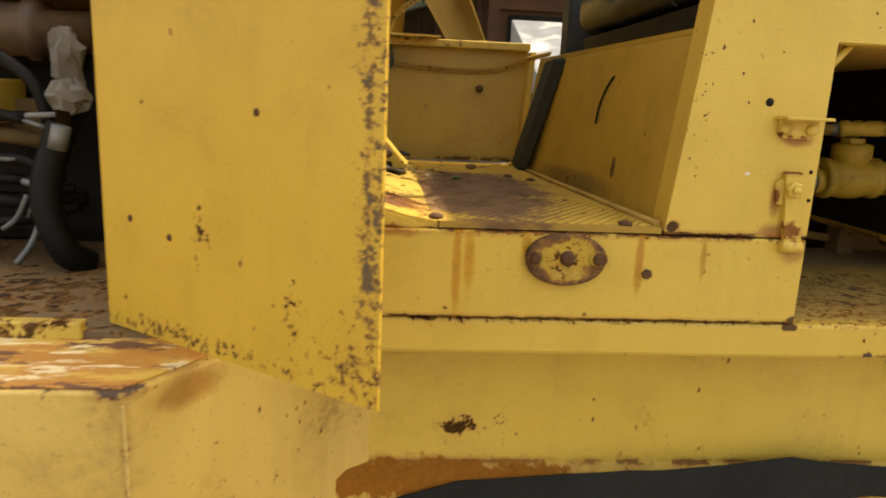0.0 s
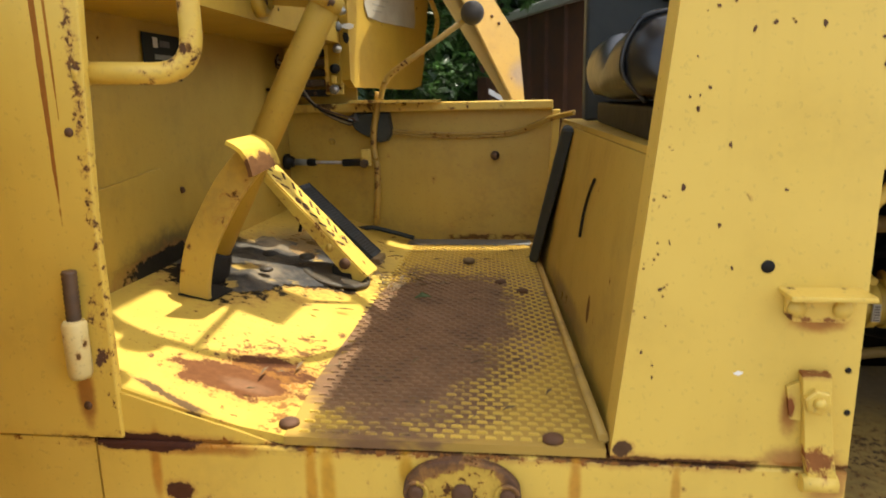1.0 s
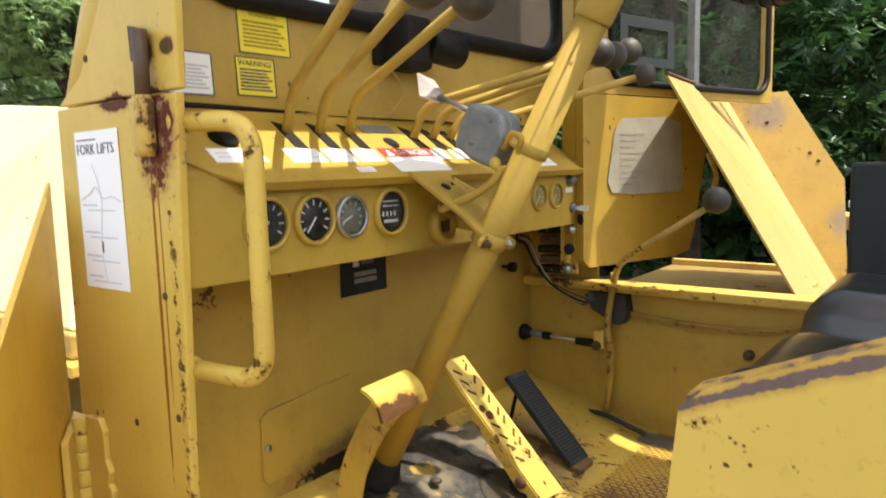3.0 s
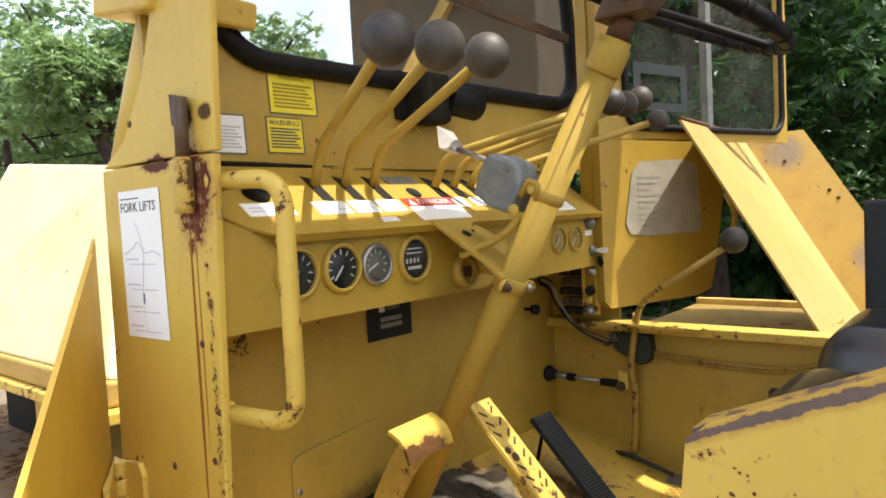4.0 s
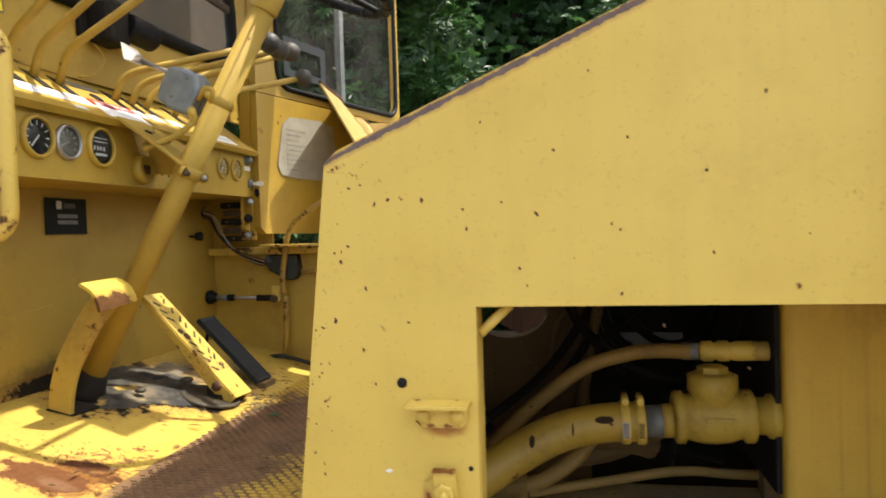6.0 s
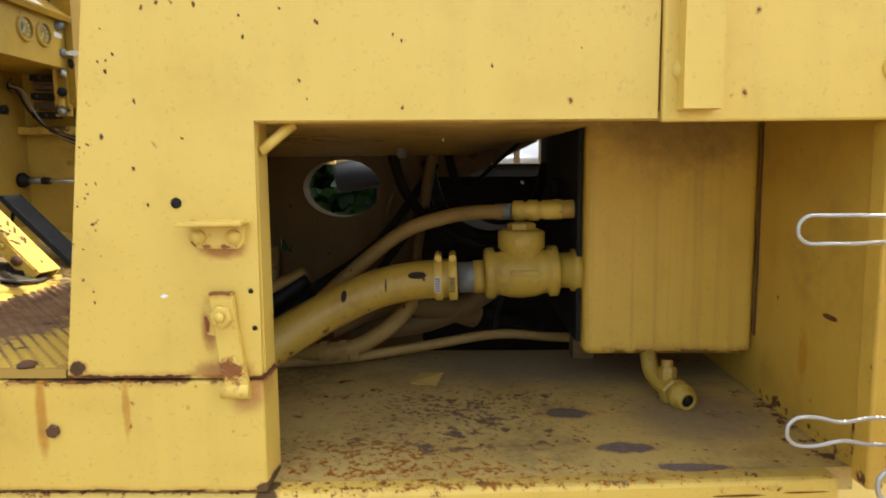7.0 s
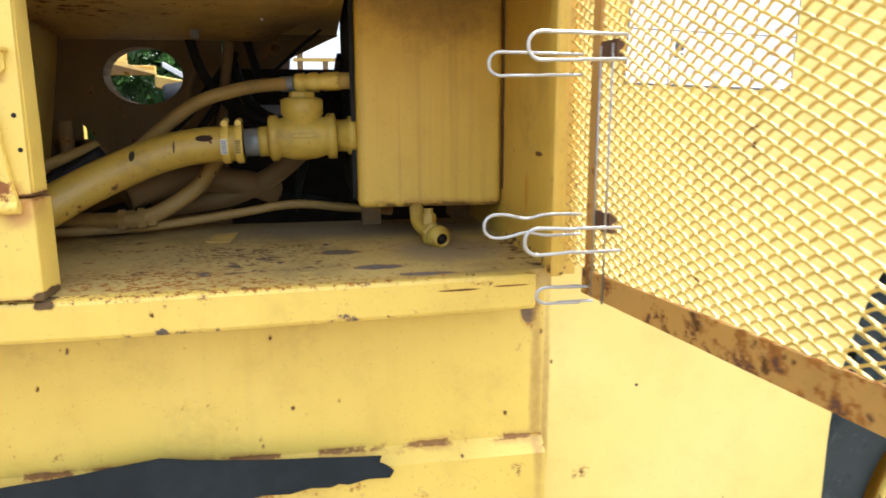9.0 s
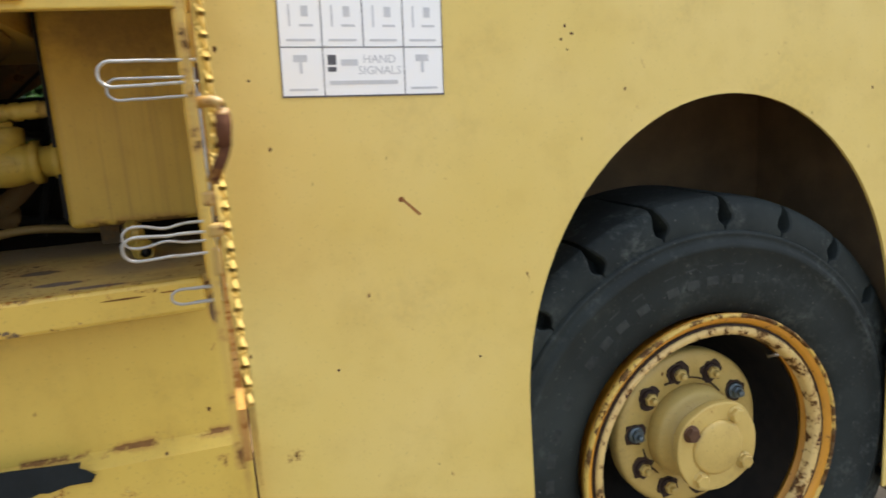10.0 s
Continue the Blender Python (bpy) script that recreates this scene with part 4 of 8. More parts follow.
for y, z, xr in curve:
    row = [bm.verts.new((x, y, z)) for x in (0.374, 0.43, 0.52, 0.64, 0.75, xr)]
    for i in range(5 if prev else 0):
        bm.faces.new((prev[i], prev[i + 1], row[i + 1], row[i]))
    prev = row
for f in bm.faces:
    f.smooth = True
bmesh.ops.recalc_face_normals(bm, faces=bm.faces)
bmesh.ops.solidify(bm, geom=bm.faces[:], thickness=-0.004)
part("bay_ceiling", bm, M_brownp, crane, "curved brown-stained plate above the bay")
part("ceiling_bolt", hexnut((0.66, 1.70, 1.366), (0, 0, -1), 0.010, 0.022), M_dullzinc, crane)
hole = [(0.508 + 0.089 * math.cos(math.tau * i / 24), 1.280 + 0.066 * math.sin(math.tau * i / 24)) for i in range(24)]
outer = []
for i in range(24):
    w = math.tau * i / 24
    k = 1 / max(abs(math.cos(w)) / 0.16, abs(math.sin(w)) / 0.13)
    outer.append((0.525 + k * math.cos(w), 1.265 + k * math.sin(w)))
part("hole_sleeve", ring([(0.508 + (x - 0.508) * 1.02, 1.280 + (z - 1.280) * 1.02) for x, z in hole], [(0.508 + (x - 0.508) * 0.985, 1.280 + (z - 1.280) * 0.985) for x, z in hole], lambda u, v, d: (u, d, v), 1.8985, 1.962), M_dim, crane, "short grimy shaded sleeve behind the hole")
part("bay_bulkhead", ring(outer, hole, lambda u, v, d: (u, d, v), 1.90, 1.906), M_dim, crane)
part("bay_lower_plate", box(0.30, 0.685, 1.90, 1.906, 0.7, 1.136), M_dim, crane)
# Added plate closes a gap where light showed through.
part("bay_light_stop", prism([(0.272, 1.0), (0.331, 1.385), (0.366, 1.385), (0.366, 0.95), (0.272, 0.95)], "y", 1.90, 1.906), M_dim, crane)
# Added dark plates stand in for the bay's unlit depth.
part("bay_shade_low", box(0.68, 1.25, 1.985, 1.99, 0.6, 1.172), M_grease_shade, crane)
part("bay_shade_band", box(0.68, 1.25, 1.985, 1.99, 1.214, 1.302), M_grease_shade, crane)
part("bay_shade_stop", box(0.68, 0.752, 1.985, 1.99, 1.172, 1.214), M_grease_shade, crane)
part("bay_shade_stop", box(0.90, 1.25, 1.985, 1.99, 1.172, 1.214), M_grease_shade, crane)
part("bay_shade_corner", prism([(0.68, 1.302), (0.79, 1.302), (0.86, 1.338), (0.96, 1.385), (0.68, 1.385)], "y", 1.985, 1.99), M_dim, crane)
part("bay_inner_box", box(0.66, 1.24, 2.0, 2.15, 0.60, 1.13, 0.01), M_grease_shade, crane)
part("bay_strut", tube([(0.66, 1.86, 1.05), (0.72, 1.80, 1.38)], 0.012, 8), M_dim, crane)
part("bay_strut", tube([(0.58, 1.80, 1.08), (0.70, 1.83, 1.24)], 0.009, 8), M_grease_shade, crane)

# fender with wheel arch
arch = [(2.330 + 0.494 * math.cos(w), 0.570 + 0.625 * math.sin(w)) for w in (math.pi * i / 40 for i in range(41))]
M_fender = paint("fender_paint", base=(0.67, 0.50, 0.13), chips=0.10, dirt=0.2, streaks=-0.06, marks=[
    ("blob", (1.590, 1.24, 1.037), (0.006, 0.1, 0.005), (0.25, 0.09, 0.03)),
    ("stain", (1.272, 1.24, 0.7), (0.010, 0.1, 0.25), (0.56, 0.36, 0.08))])
part("fender", prism([(1.266, 0.15), (1.266, 2.0), (4.2, 2.0), (4.2, 0.15), (2.83, 0.15)] + arch + [(1.838, 0.15)], "y", 1.238, 1.242), M_fender, crane)
rim_pts = [(x, z) for x, z in arch]
bm = bmesh.new()
for (x0, z0), (x1, z1) in zip(rim_pts, rim_pts[1:]):
    bm.faces.new([bm.verts.new(p) for p in ((x0, 1.242, z0), (x1, 1.242, z1), (x1, 1.246, z1), (x0, 1.246, z0))])
bmesh.ops.remove_doubles(bm, verts=bm.verts, dist=0.0005)
bmesh.ops.solidify(bm, geom=bm.faces[:], thickness=0.003)
part("arch_flange", bm, M_fender, crane)
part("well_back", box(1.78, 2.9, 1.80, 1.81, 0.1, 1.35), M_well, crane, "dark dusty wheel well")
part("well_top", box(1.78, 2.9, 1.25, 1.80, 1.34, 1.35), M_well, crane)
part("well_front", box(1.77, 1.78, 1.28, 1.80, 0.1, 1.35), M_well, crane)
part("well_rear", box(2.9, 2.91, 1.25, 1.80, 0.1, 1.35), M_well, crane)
part("scratch", prism([(1.590, 1.036), (1.596, 1.037), (1.628, 1.006), (1.623, 1.003)], "y", 1.2372, 1.239), M_orange, crane)
part("well_bracket", box(1.90, 2.0, 1.45, 1.50, 0.85, 1.20, 0.008), M_dusty, crane)
part("axle_housing", lathe([(0.12, 0), (0.16, 0.08), (0.16, 0.4)], (2.318, 1.52, 0.335), (0, 1, 0), 20), M_dim, crane)
for fx, fz in ((1.937, 1.32), (1.945, 1.345), (1.95, 1.30), (1.96, 1.33), (1.335, 1.27), (1.73, 0.70), (1.44, 0.72)):
    r = random.uniform(0.002, 0.004)
    part("paint_chip", prism([(fx + r * random.uniform(0.6, 1.4) * math.cos(w), fz + r * random.uniform(0.6, 1.2) * math.sin(w)) for w in (math.tau * i / 7 for i in range(7))], "y", 1.2372, 1.239), M_rust, crane)

# cab front post, lower and upper halves
M_post = paint("post_paint", chips=0.25, peel=0.1, dirt=0.25, marks=[
    ("blob", (-0.212, 1.1, 1.744), (0.040, 0.1, 0.056), (0.16, 0.050, 0.034)),
    ("flecks", (-0.205, 1.1, 1.75), (0.05, 0.1, 0.05), (0.42, 0.33, 0.20)),
    ("blob", (-0.228, 1.1, 1.835), (0.020, 0.1, 0.022), PRIMER),
    ("blob", (-0.180, 1.1, 1.838), (0.014, 0.1, 0.010), PRIMER),
    ("blob", (-0.30, 1.1, 1.787), (0.035, 0.1, 0.012), (0.16, 0.07, 0.05)),
    ("flecks", (-0.193, 1.1, 1.52), (0.008, 0.1, 0.22), (0.14, 0.07, 0.035)),
    ("grit", (-0.193, 1.1, 1.45), (0.007, 0.1, 0.35), (0.15, 0.075, 0.03)),
    ("flecks", (-0.20, 1.1, 1.2), (0.010, 0.1, 0.08), (0.14, 0.07, 0.04)),
    ("thin", (-0.226, 1.1, 1.53), (0.0035, 0.1, 0.20), (0.36, 0.14, 0.025)),
    ("thin", (-0.214, 1.1, 1.58), (0.0018, 0.1, 0.15), (0.40, 0.17, 0.03)),
    ("stain", (-0.225, 1.1, 1.145), (0.014, 0.1, 0.055), (0.40, 0.15, 0.03)),
    ("edge", (0, 0, 1), 1.0925, 0.004, (0.10, 0.045, 0.02))])
part("front_post", prism([(-0.190, 1.0925), (-0.190, 1.33), (-0.165, 1.789), (-0.445, 1.789), (-0.452, 1.40), (-0.452, 1.0925)], "y", 1.0965, 1.1075, 0.002), M_post, crane)
part("post_return", prism([(-0.446, 1.0985), (-0.458, 1.106), (-0.463, 1.125), (-0.463, 1.36), (-0.453, 1.36), (-0.453, 1.125)], "z", 0.957, 1.789), M_post, crane)
part("upper_post", prism([(-0.163, 1.7925), (-0.446, 1.7925), (-0.381, 1.825), (-0.322, 1.90), (-0.293, 1.965), (-0.215, 2.47), (-0.130, 2.47)], "y", 1.0985, 1.1085, 0.002), M_post, crane)
part("corner_tube", lathe([(0.052, 0.0), (0.050, 0.12), (0.046, 0.25), (0.042, 0.48)], (-0.418, 1.150, 1.785), (0.30, 0.10, 1.0), 24), M_post, crane)
part("corner_cap", solid([(-0.415, 1.085, 1.995), (-0.275, 1.085, 1.975), (-0.275, 1.25, 1.975), (-0.415, 1.25, 1.995), (-0.410, 1.085, 2.030), (-0.270, 1.085, 2.012), (-0.270, 1.25, 2.012), (-0.410, 1.25, 2.030)], 0.005), M_chipped, crane)
M_palebarrel = paint("pale_barrel_paint", base=(0.58, 0.46, 0.18), chips=1.2, dirt=0.6)
pin = part("hinge_pin", joined(tube([(-0.212, 1.086, 1.785), (-0.210, 1.086, 1.858)], 0.0085, 10), prism([(-0.216, 1.858), (-0.238, 1.866), (-0.236, 1.828), (-0.218, 1.832)], "y", 1.088, 1.0975)), M_brown, crane, "rusty hinge pin")
part("hinge_barrel", lathe([(0.009, 0), (0.0118, 0.008), (0.0122, 0.060), (0.010, 0.066)], (-0.212, 1.085, 1.722), (0, 0, 1), 14), M_boss, crane, "chipped hinge barrel")
thr = lathe([(0.008 if i % 2 else 0.0068, 0.056 * i / 22) for i in range(23)], (-0.220, 1.086, 1.226), (0.03, 0, 1), 12)
part("hinge_pin", thr, M_brown, crane, "threaded rusty pin")
part("hinge_barrel", lathe([(0.010, 0), (0.0122, 0.005), (0.0125, 0.058), (0.010, 0.062)], (-0.219, 1.084, 1.168), (0, 0, 1), 14), M_palebarrel, crane)
for px, pz in ((-0.302, 1.425 - 0.03), (-0.215, 1.563), (-0.205, 1.42), (-0.36, 1.845), (-0.225, 1.13)):
    part("post_hole", lathe([(0.005, 0), (0.0045, 0.0012), (0, 0.0012)], (px, 1.0967 if pz < 1.79 else 1.0987, pz), (0, -1, 0), 12), M_rust, crane)

part("post_foot", box(-0.452, -0.224, 1.098, 1.106, 0.957, 1.0905), M_sill, crane)

# unseen roof over the cab, its skylight cut to place sun patches, and its rear posts
sk = [(0.02, 1.315), (0.56, 1.315), (0.56, 1.97), (0.02, 1.97)]
part("cab_roof", ring([(-0.42, 1.05), (1.05, 1.05), (1.05, 2.215), (-0.42, 2.215)], sk, lambda u, v, d: (u, v, d), 2.47, 2.50), M_clean, crane)
# Two unseen blockers added to keep sun off the dash front and column.
part("sun_blocker", box(0.122, 0.205, 1.3155, 1.9695, 2.474, 2.496), M_clean, crane)
part("sun_blocker", box(0.2055, 0.42, 1.60, 1.735, 2.474, 2.496), M_clean, crane)
for px, py in ((1.02, 1.09), (1.02, 2.19)):
    part("roof_post", box(px - 0.02, px + 0.02, py - 0.02, py + 0.02, 1.384, 2.47), M_clean, crane)

# ---- wheel, a part of the body with its own pieces ----
WX, WZ = 2.316, 0.343
HUBX, HUBZ = 2.326, 0.362
M_washer = plain("dark_rust", (0.045, 0.022, 0.012), 0.85, 0.0, 0.4, 60, 0.5, (0.02, 0.012, 0.008))
M_rim = paint("rim_paint", base=(0.60, 0.27, 0.018), chips=1.2, peel=0.9, dirt=0.5)
M_rimedge = paint("rim_edge_paint", base=(0.62, 0.42, 0.08), chips=2.2, peel=2.6, dirt=0.5, marks=[("flecks", (2.318, 1.26, 0.335), (0.36, 0.3, 0.36), (0.10, 0.035, 0.02))])
M_flange = paint("rim_flange_paint", base=(0.64, 0.46, 0.16), chips=1.4, peel=2.2, dirt=0.3, marks=[("flecks", (2.318, 1.26, 0.335), (0.33, 0.3, 0.33), (0.085, 0.032, 0.022))])
M_bluenut = plain("weathered_blue_grey_steel", (0.10, 0.13, 0.14), 0.45, 0.5, 0.3, 60, 0.2, (0.20, 0.24, 0.25))
M_hub = paint("hub_paint", base=(0.56, 0.40, 0.11), chips=0.3, dirt=0.6)
wheel = part("wheel", lathe([(0.300, 0.055), (0.318, 0.030), (0.332, 0.010), (0.345, 0.0), (0.352, 0.004), (0.352, 0.016), (0.340, 0.020), (0.325, 0.045), (0.318, 0.09), (0.318, 0.34), (0.300, 0.34), (0.298, 0.10)], (WX, 1.245, WZ), (0, 1, 0), 64, False), M_rim, crane, "rusty yellow wheel rim")
part("rim_edge", lathe([(0.343, 0.004), (0.346, -0.003), (0.351, -0.004), (0.354, 0.003), (0.352, 0.012)], (WX, 1.244, WZ), (0, 1, 0), 72, False), M_rimedge, wheel, "chipped pale edge")
part("groove", lathe([(0.3225, 0.004), (0.327, 0.006), (0.326, 0.016), (0.3215, 0.016)], (WX, 1.2505, WZ), (0, 1, 0), 64, False), M_washer, wheel)
# Recess inside the rim coloured black for its shade.
part("barrel", lathe([(0.297, 0.06), (0.297, 0.30), (0.10, 0.30)], (WX, 1.245, WZ), (0, 1, 0), 48, False), M_grease_shade, wheel, "dark inside of the rim")
part("ring", lathe([(0.296, 0.026), (0.299, 0.008), (0.305, 0.001), (0.318, 0.000), (0.322, 0.006), (0.316, 0.014), (0.302, 0.028)], (WX, 1.252, WZ), (0, 1, 0), 64, False), M_flange, wheel)
prof = [(0.345, 0.030), (0.362, 0.012), (0.40, 0.000), (0.45, -0.006), (0.50, -0.004), (0.505, -0.009), (0.515, -0.009), (0.522, -0.001), (0.532, 0.006), (0.536, 0.003), (0.542, 0.004), (0.545, 0.013), (0.548, 0.03), (0.535, 0.09), (0.535, 0.31), (0.545, 0.36), (0.548, 0.39), (0.45, 0.41), (0.345, 0.38)]
tyre = part("tyre", lathe(prof, (WX, 1.262, WZ), (0, 1, 0), 96, False), M_tyre, wheel, "worn black rubber tyre")
PITCH = math.tau / 21
ring_rows = [(0.540, 0.014, 0.0), (0.556, 0.013, 0.004), (0.564, 0.0135, 0.020), (0.572, 0.0145, 0.030), (0.584, 0.017, 0.030), (0.598, 0.021, 0.020), (0.612, 0.029, 0.011), (0.621, 0.042, 0.007), (0.625, 0.07, 0.007), (0.625, 0.20, 0.007), (0.625, 0.33, 0.0), (0.60, 0.375, 0.0), (0.545, 0.392, 0.0)]
lugs = bmesh.new()
grid = []
for r, h, hw in ring_rows:
    line = []
    for i in range(21):
        for a, deep in ((-PITCH / 2, 0), (-PITCH / 3, 0), (-PITCH / 5, 0), (-hw - 0.010, 0), (-hw - 0.002, 0.06), (-hw * 0.86, 1), (0, 1), (hw * 0.86, 1), (hw + 0.002, 0.06), (hw + 0.010, 0), (PITCH / 5, 0), (PITCH / 3, 0)):
            push = 0.055 * deep * min(1, hw / 0.010)
            w = PITCH * i + a
            line.append(lugs.verts.new((WX + (r - push * 0.35) * math.cos(w), 1.262 + h + push, WZ + (r - push * 0.35) * math.sin(w))))
    grid.append(line)
for u, v in zip(grid, grid[1:]):
    for k in range(len(u)):
        m = (k + 1) % len(u)
        lugs.faces.new((u[k], u[m], v[m], v[k]))
bmesh.ops.recalc_face_normals(lugs, faces=lugs.faces)
for f in lugs.faces:
    f.smooth = True
for e in lugs.edges:
    e.smooth = e.calc_face_angle(0.0) < 0.45
tagged(part("tread", lugs, M_tyre, wheel, "notched rubber tread"), kind="stuff")
# worn lettering on the side wall, as plain bars
for k, a in enumerate((186, 178, 170, 160, 146, 139, 132, 124, 113, 106, 99, 90)):
    a = math.radians(a - 8)
    m = Matrix.Translation((WX + 0.447 * math.cos(a), 1.2545, WZ + 0.447 * math.sin(a))) @ Matrix.Rotation(-(a - math.pi / 2), 4, "Y")
    b = box(-0.016, 0.016, 0.0022, 0.005, -0.024, 0.024, 0.001)
    bmesh.ops.transform(b, matrix=m @ Matrix.Shear("XZ", 4, (0.25 * (k % 2), 0)), verts=b.verts)
    part("sidewall_mark", b, M_chalk, wheel, "worn raised mark")
part("disc", lathe([(0.208, 0.160), (0.208, 0.133), (0.202, 0.126), (0.190, 0.123), (0.10, 0.123), (0.10, 0.160)], (HUBX, 1.245, HUBZ), (0, 1, 0), 48, False), M_hub, wheel)
part("hub", lathe([(0.122, 0.150), (0.121, 0.105), (0.117, 0.090), (0.110, 0.080), (0.100, 0.074), (0.098, 0.034)], (HUBX, 1.246, HUBZ), (0, 1, 0), 40), M_hub, wheel)
capo = [(HUBX + (0.112 + 0.005 * max(0, math.cos(4 * (a - math.radians(57))))) * math.cos(a), HUBZ + (0.112 + 0.005 * max(0, math.cos(4 * (a - math.radians(57))))) * math.sin(a)) for a in (math.tau * k / 56 for k in range(56))]
cap = part("hub_cap", prism(capo, "y", 1.256, 1.279, 0.004), M_hub, wheel, "cast hub cap with four bolts")
part("cap_boss", lathe([(0.070, 0.0), (0.068, -0.006), (0.060, -0.010), (0.0, -0.011)], (HUBX, 1.257, HUBZ), (0, 1, 0), 32), M_hub, cap)
part("seam", lathe([(0.102, 0.0), (0.102, 0.0035), (0.098, 0.0035)], (HUBX, 1.2795, HUBZ), (0, 1, 0), 40, False), M_washer, cap)
rng = random.Random(77)
for i in range(10):
    a = math.tau * (i - 0.16) / 10
    c = (HUBX + 0.158 * math.cos(a), 1.368, HUBZ + 0.158 * math.sin(a))
    blot = []
    for k in range(16):
        w = math.tau * k / 16
        q = rng.uniform(0.025, 0.035)
        blot.append((c[0] + q * math.cos(w), c[2] + q * math.sin(w)))
    part("stud_washer", prism(blot, "y", c[1] - 0.003, c[1]), M_washer, wheel, "ragged rust round the stud")
    own = M_bluenut if i in (1, 5) else M_hub
    part("nut_seat", lathe([(0.022, 0), (0.021, 0.006), (0.016, 0.008)], (c[0], c[1] - 0.003, c[2]), (0, -1, 0), 18), own if i in (1, 5) else M_washer, wheel)
    part("lug_nut", joined(hexnut((c[0], c[1] - 0.008, c[2]), (0, -1, 0), 0.0165, 0.014), lathe([(0.0085, 0), (0.0085, 0.012), (0.006, 0.014), (0, 0.014)], (c[0], c[1] - 0.020, c[2]), (0, -1, 0), 10)), own, wheel)
for i in range(4):
    a = math.radians(57 + 90 * i)
    bx, bz = HUBX + 0.090 * math.cos(a), HUBZ + 0.090 * math.sin(a)
    part("cap_bolt", joined(hexnut((bx, 1.256, bz), (0, -1, 0), 0.0185, 0.016), lathe([(0.022, 0), (0.021, 0.003), (0, 0.003)], (bx, 1.2562, bz), (0, -1, 0), 16)), M_rust if i == 1 else M_hub, cap)
part("seal_wire", tube(smooth_path([(HUBX - 0.02 + 0.140 * math.cos(w), 1.366, HUBZ + 0.140 * math.sin(w)) for w in (math.radians(d) for d in (112, 95, 80, 65, 50, 38))]), 0.0022, 6), M_washer, wheel)
part("seal_wire", tube(smooth_path([(HUBX + 0.138 * math.cos(w), 1.366, HUBZ + 0.138 * math.sin(w)) for w in (math.radians(d) for d in (192, 205, 218, 228))]), 0.0022, 6), M_washer, wheel)
part("valve_stem", tube([(WX + 0.20, 1.31, WZ + 0.20), (WX + 0.215, 1.28, WZ + 0.215)], 0.006, 8), M_steel, wheel)

# ---- hydraulic tank bay ----
M_tank = paint("tank_paint", base=(0.60, 0.38, 0.045), chips=0.05, peel=0.0, dirt=0.3, streaks=0.12, rough=0.5, drips=0.22, marks=[("stain", (1.12, 1.457, 1.44), (0.22, 0.1, 0.16), (0.34, 0.19, 0.03)), ("edge", (0, 0, 1), 1.019, 0.008, (0.30, 0.17, 0.05))])
M_hose = paint("hose_paint", base=(0.42, 0.275, 0.036), chips=0.9, dirt=1.4, marks=[("thin", (0.700, 1.46, 1.150), (0.016, 0.05, 0.006), (0.05, 0.03, 0.02)), ("thin", (0.585, 1.44, 1.122), (0.005, 0.05, 0.010), (0.04, 0.028, 0.02)), ("thin", (0.65, 1.45, 1.135), (0.002, 0.05, 0.012), (0.12, 0.07, 0.025))])
tank = thing("hydraulic_tank", (1.11, 1.6, 1.022), "yellow hydraulic oil tank with brown runs down its face", "tank")
part("body", box(0.972, 1.2478, 1.457, 1.95, 1.017, 1.60, 0.013, 4), M_tank, tank)
# Black sheet laid over the tank's left face to give its shade.
part("shaded_side", box(0.963, 0.971, 1.475, 1.983, 1.035, 1.59), M_grease_shade, tank, "black sheet standing in for the tank's shaded side")
part("weld_seam", tube(smooth_path([(1.2485, 1.456, 1.05), (1.2488, 1.455, 1.14), (1.2470, 1.4545, 1.19), (1.2490, 1.456, 1.24), (1.2492, 1.456, 1.40), (1.2492, 1.456, 1.58)]), 0.0022, 6), M_rust, tank)
part("support", box(1.20, 1.24, 1.72, 1.80, 0.953, 1.022), M_dim, tank)
part("support", box(0.99, 1.03, 1.66, 1.71, 0.953, 1.022), M_dim, tank)
drain = part("drain_elbow", tube(rounded([(1.082, 1.47, 1.020), (1.082, 1.45, 0.987), (1.098, 1.405, 0.975), (1.108, 1.39, 0.972)], 0.018), 0.0135, 12), M_hose, tank, "dusty drain fitting")
part("coupling", lathe([(0.019, 0), (0.021, 0.004), (0.021, 0.016), (0.016, 0.020), (0.016, 0.028), (0.011, 0.030), (0.011, 0.020), (0.006, 0.016), (0, 0.016)], (1.108, 1.392, 0.973), (0.25, -0.95, -0.1), 14), M_hose, drain)
part("nut", hexnut((1.098, 1.415, 0.99), (0, 0, 1), 0.014, 0.02), M_hose, drain)
part("stem", tube([(1.098, 1.415, 1.0), (1.098, 1.418, 1.020)], 0.009, 8), M_hose, drain)
part("hex_collar", hexnut((1.102, 1.412, 0.974), (0.25, -0.95, -0.1), 0.023, 0.016), M_hose, drain)
part("bore", lathe([(0.0095, 0.0), (0.0, 0.0005)], (1.1147, 1.3665, 0.9703), (0.25, -0.95, -0.1), 12), M_grease_shade, drain)

M_tee = paint("fitting_paint", base=(0.44, 0.30, 0.04), chips=0.7, dirt=1.3, rough=0.5)
hose = thing("suction_hose", (0.55, 1.43, 0.955), "thick yellow-painted hose clamped to a tee on the tank", "hose")
part("hose", tube(smooth_path([(0.34, 1.30, 0.985), (0.43, 1.36, 1.025), (0.52, 1.42, 1.077), (0.614, 1.475, 1.119), (0.69, 1.493, 1.136), (0.765, 1.497, 1.140)]), 0.0325, 18), M_hose, hose)
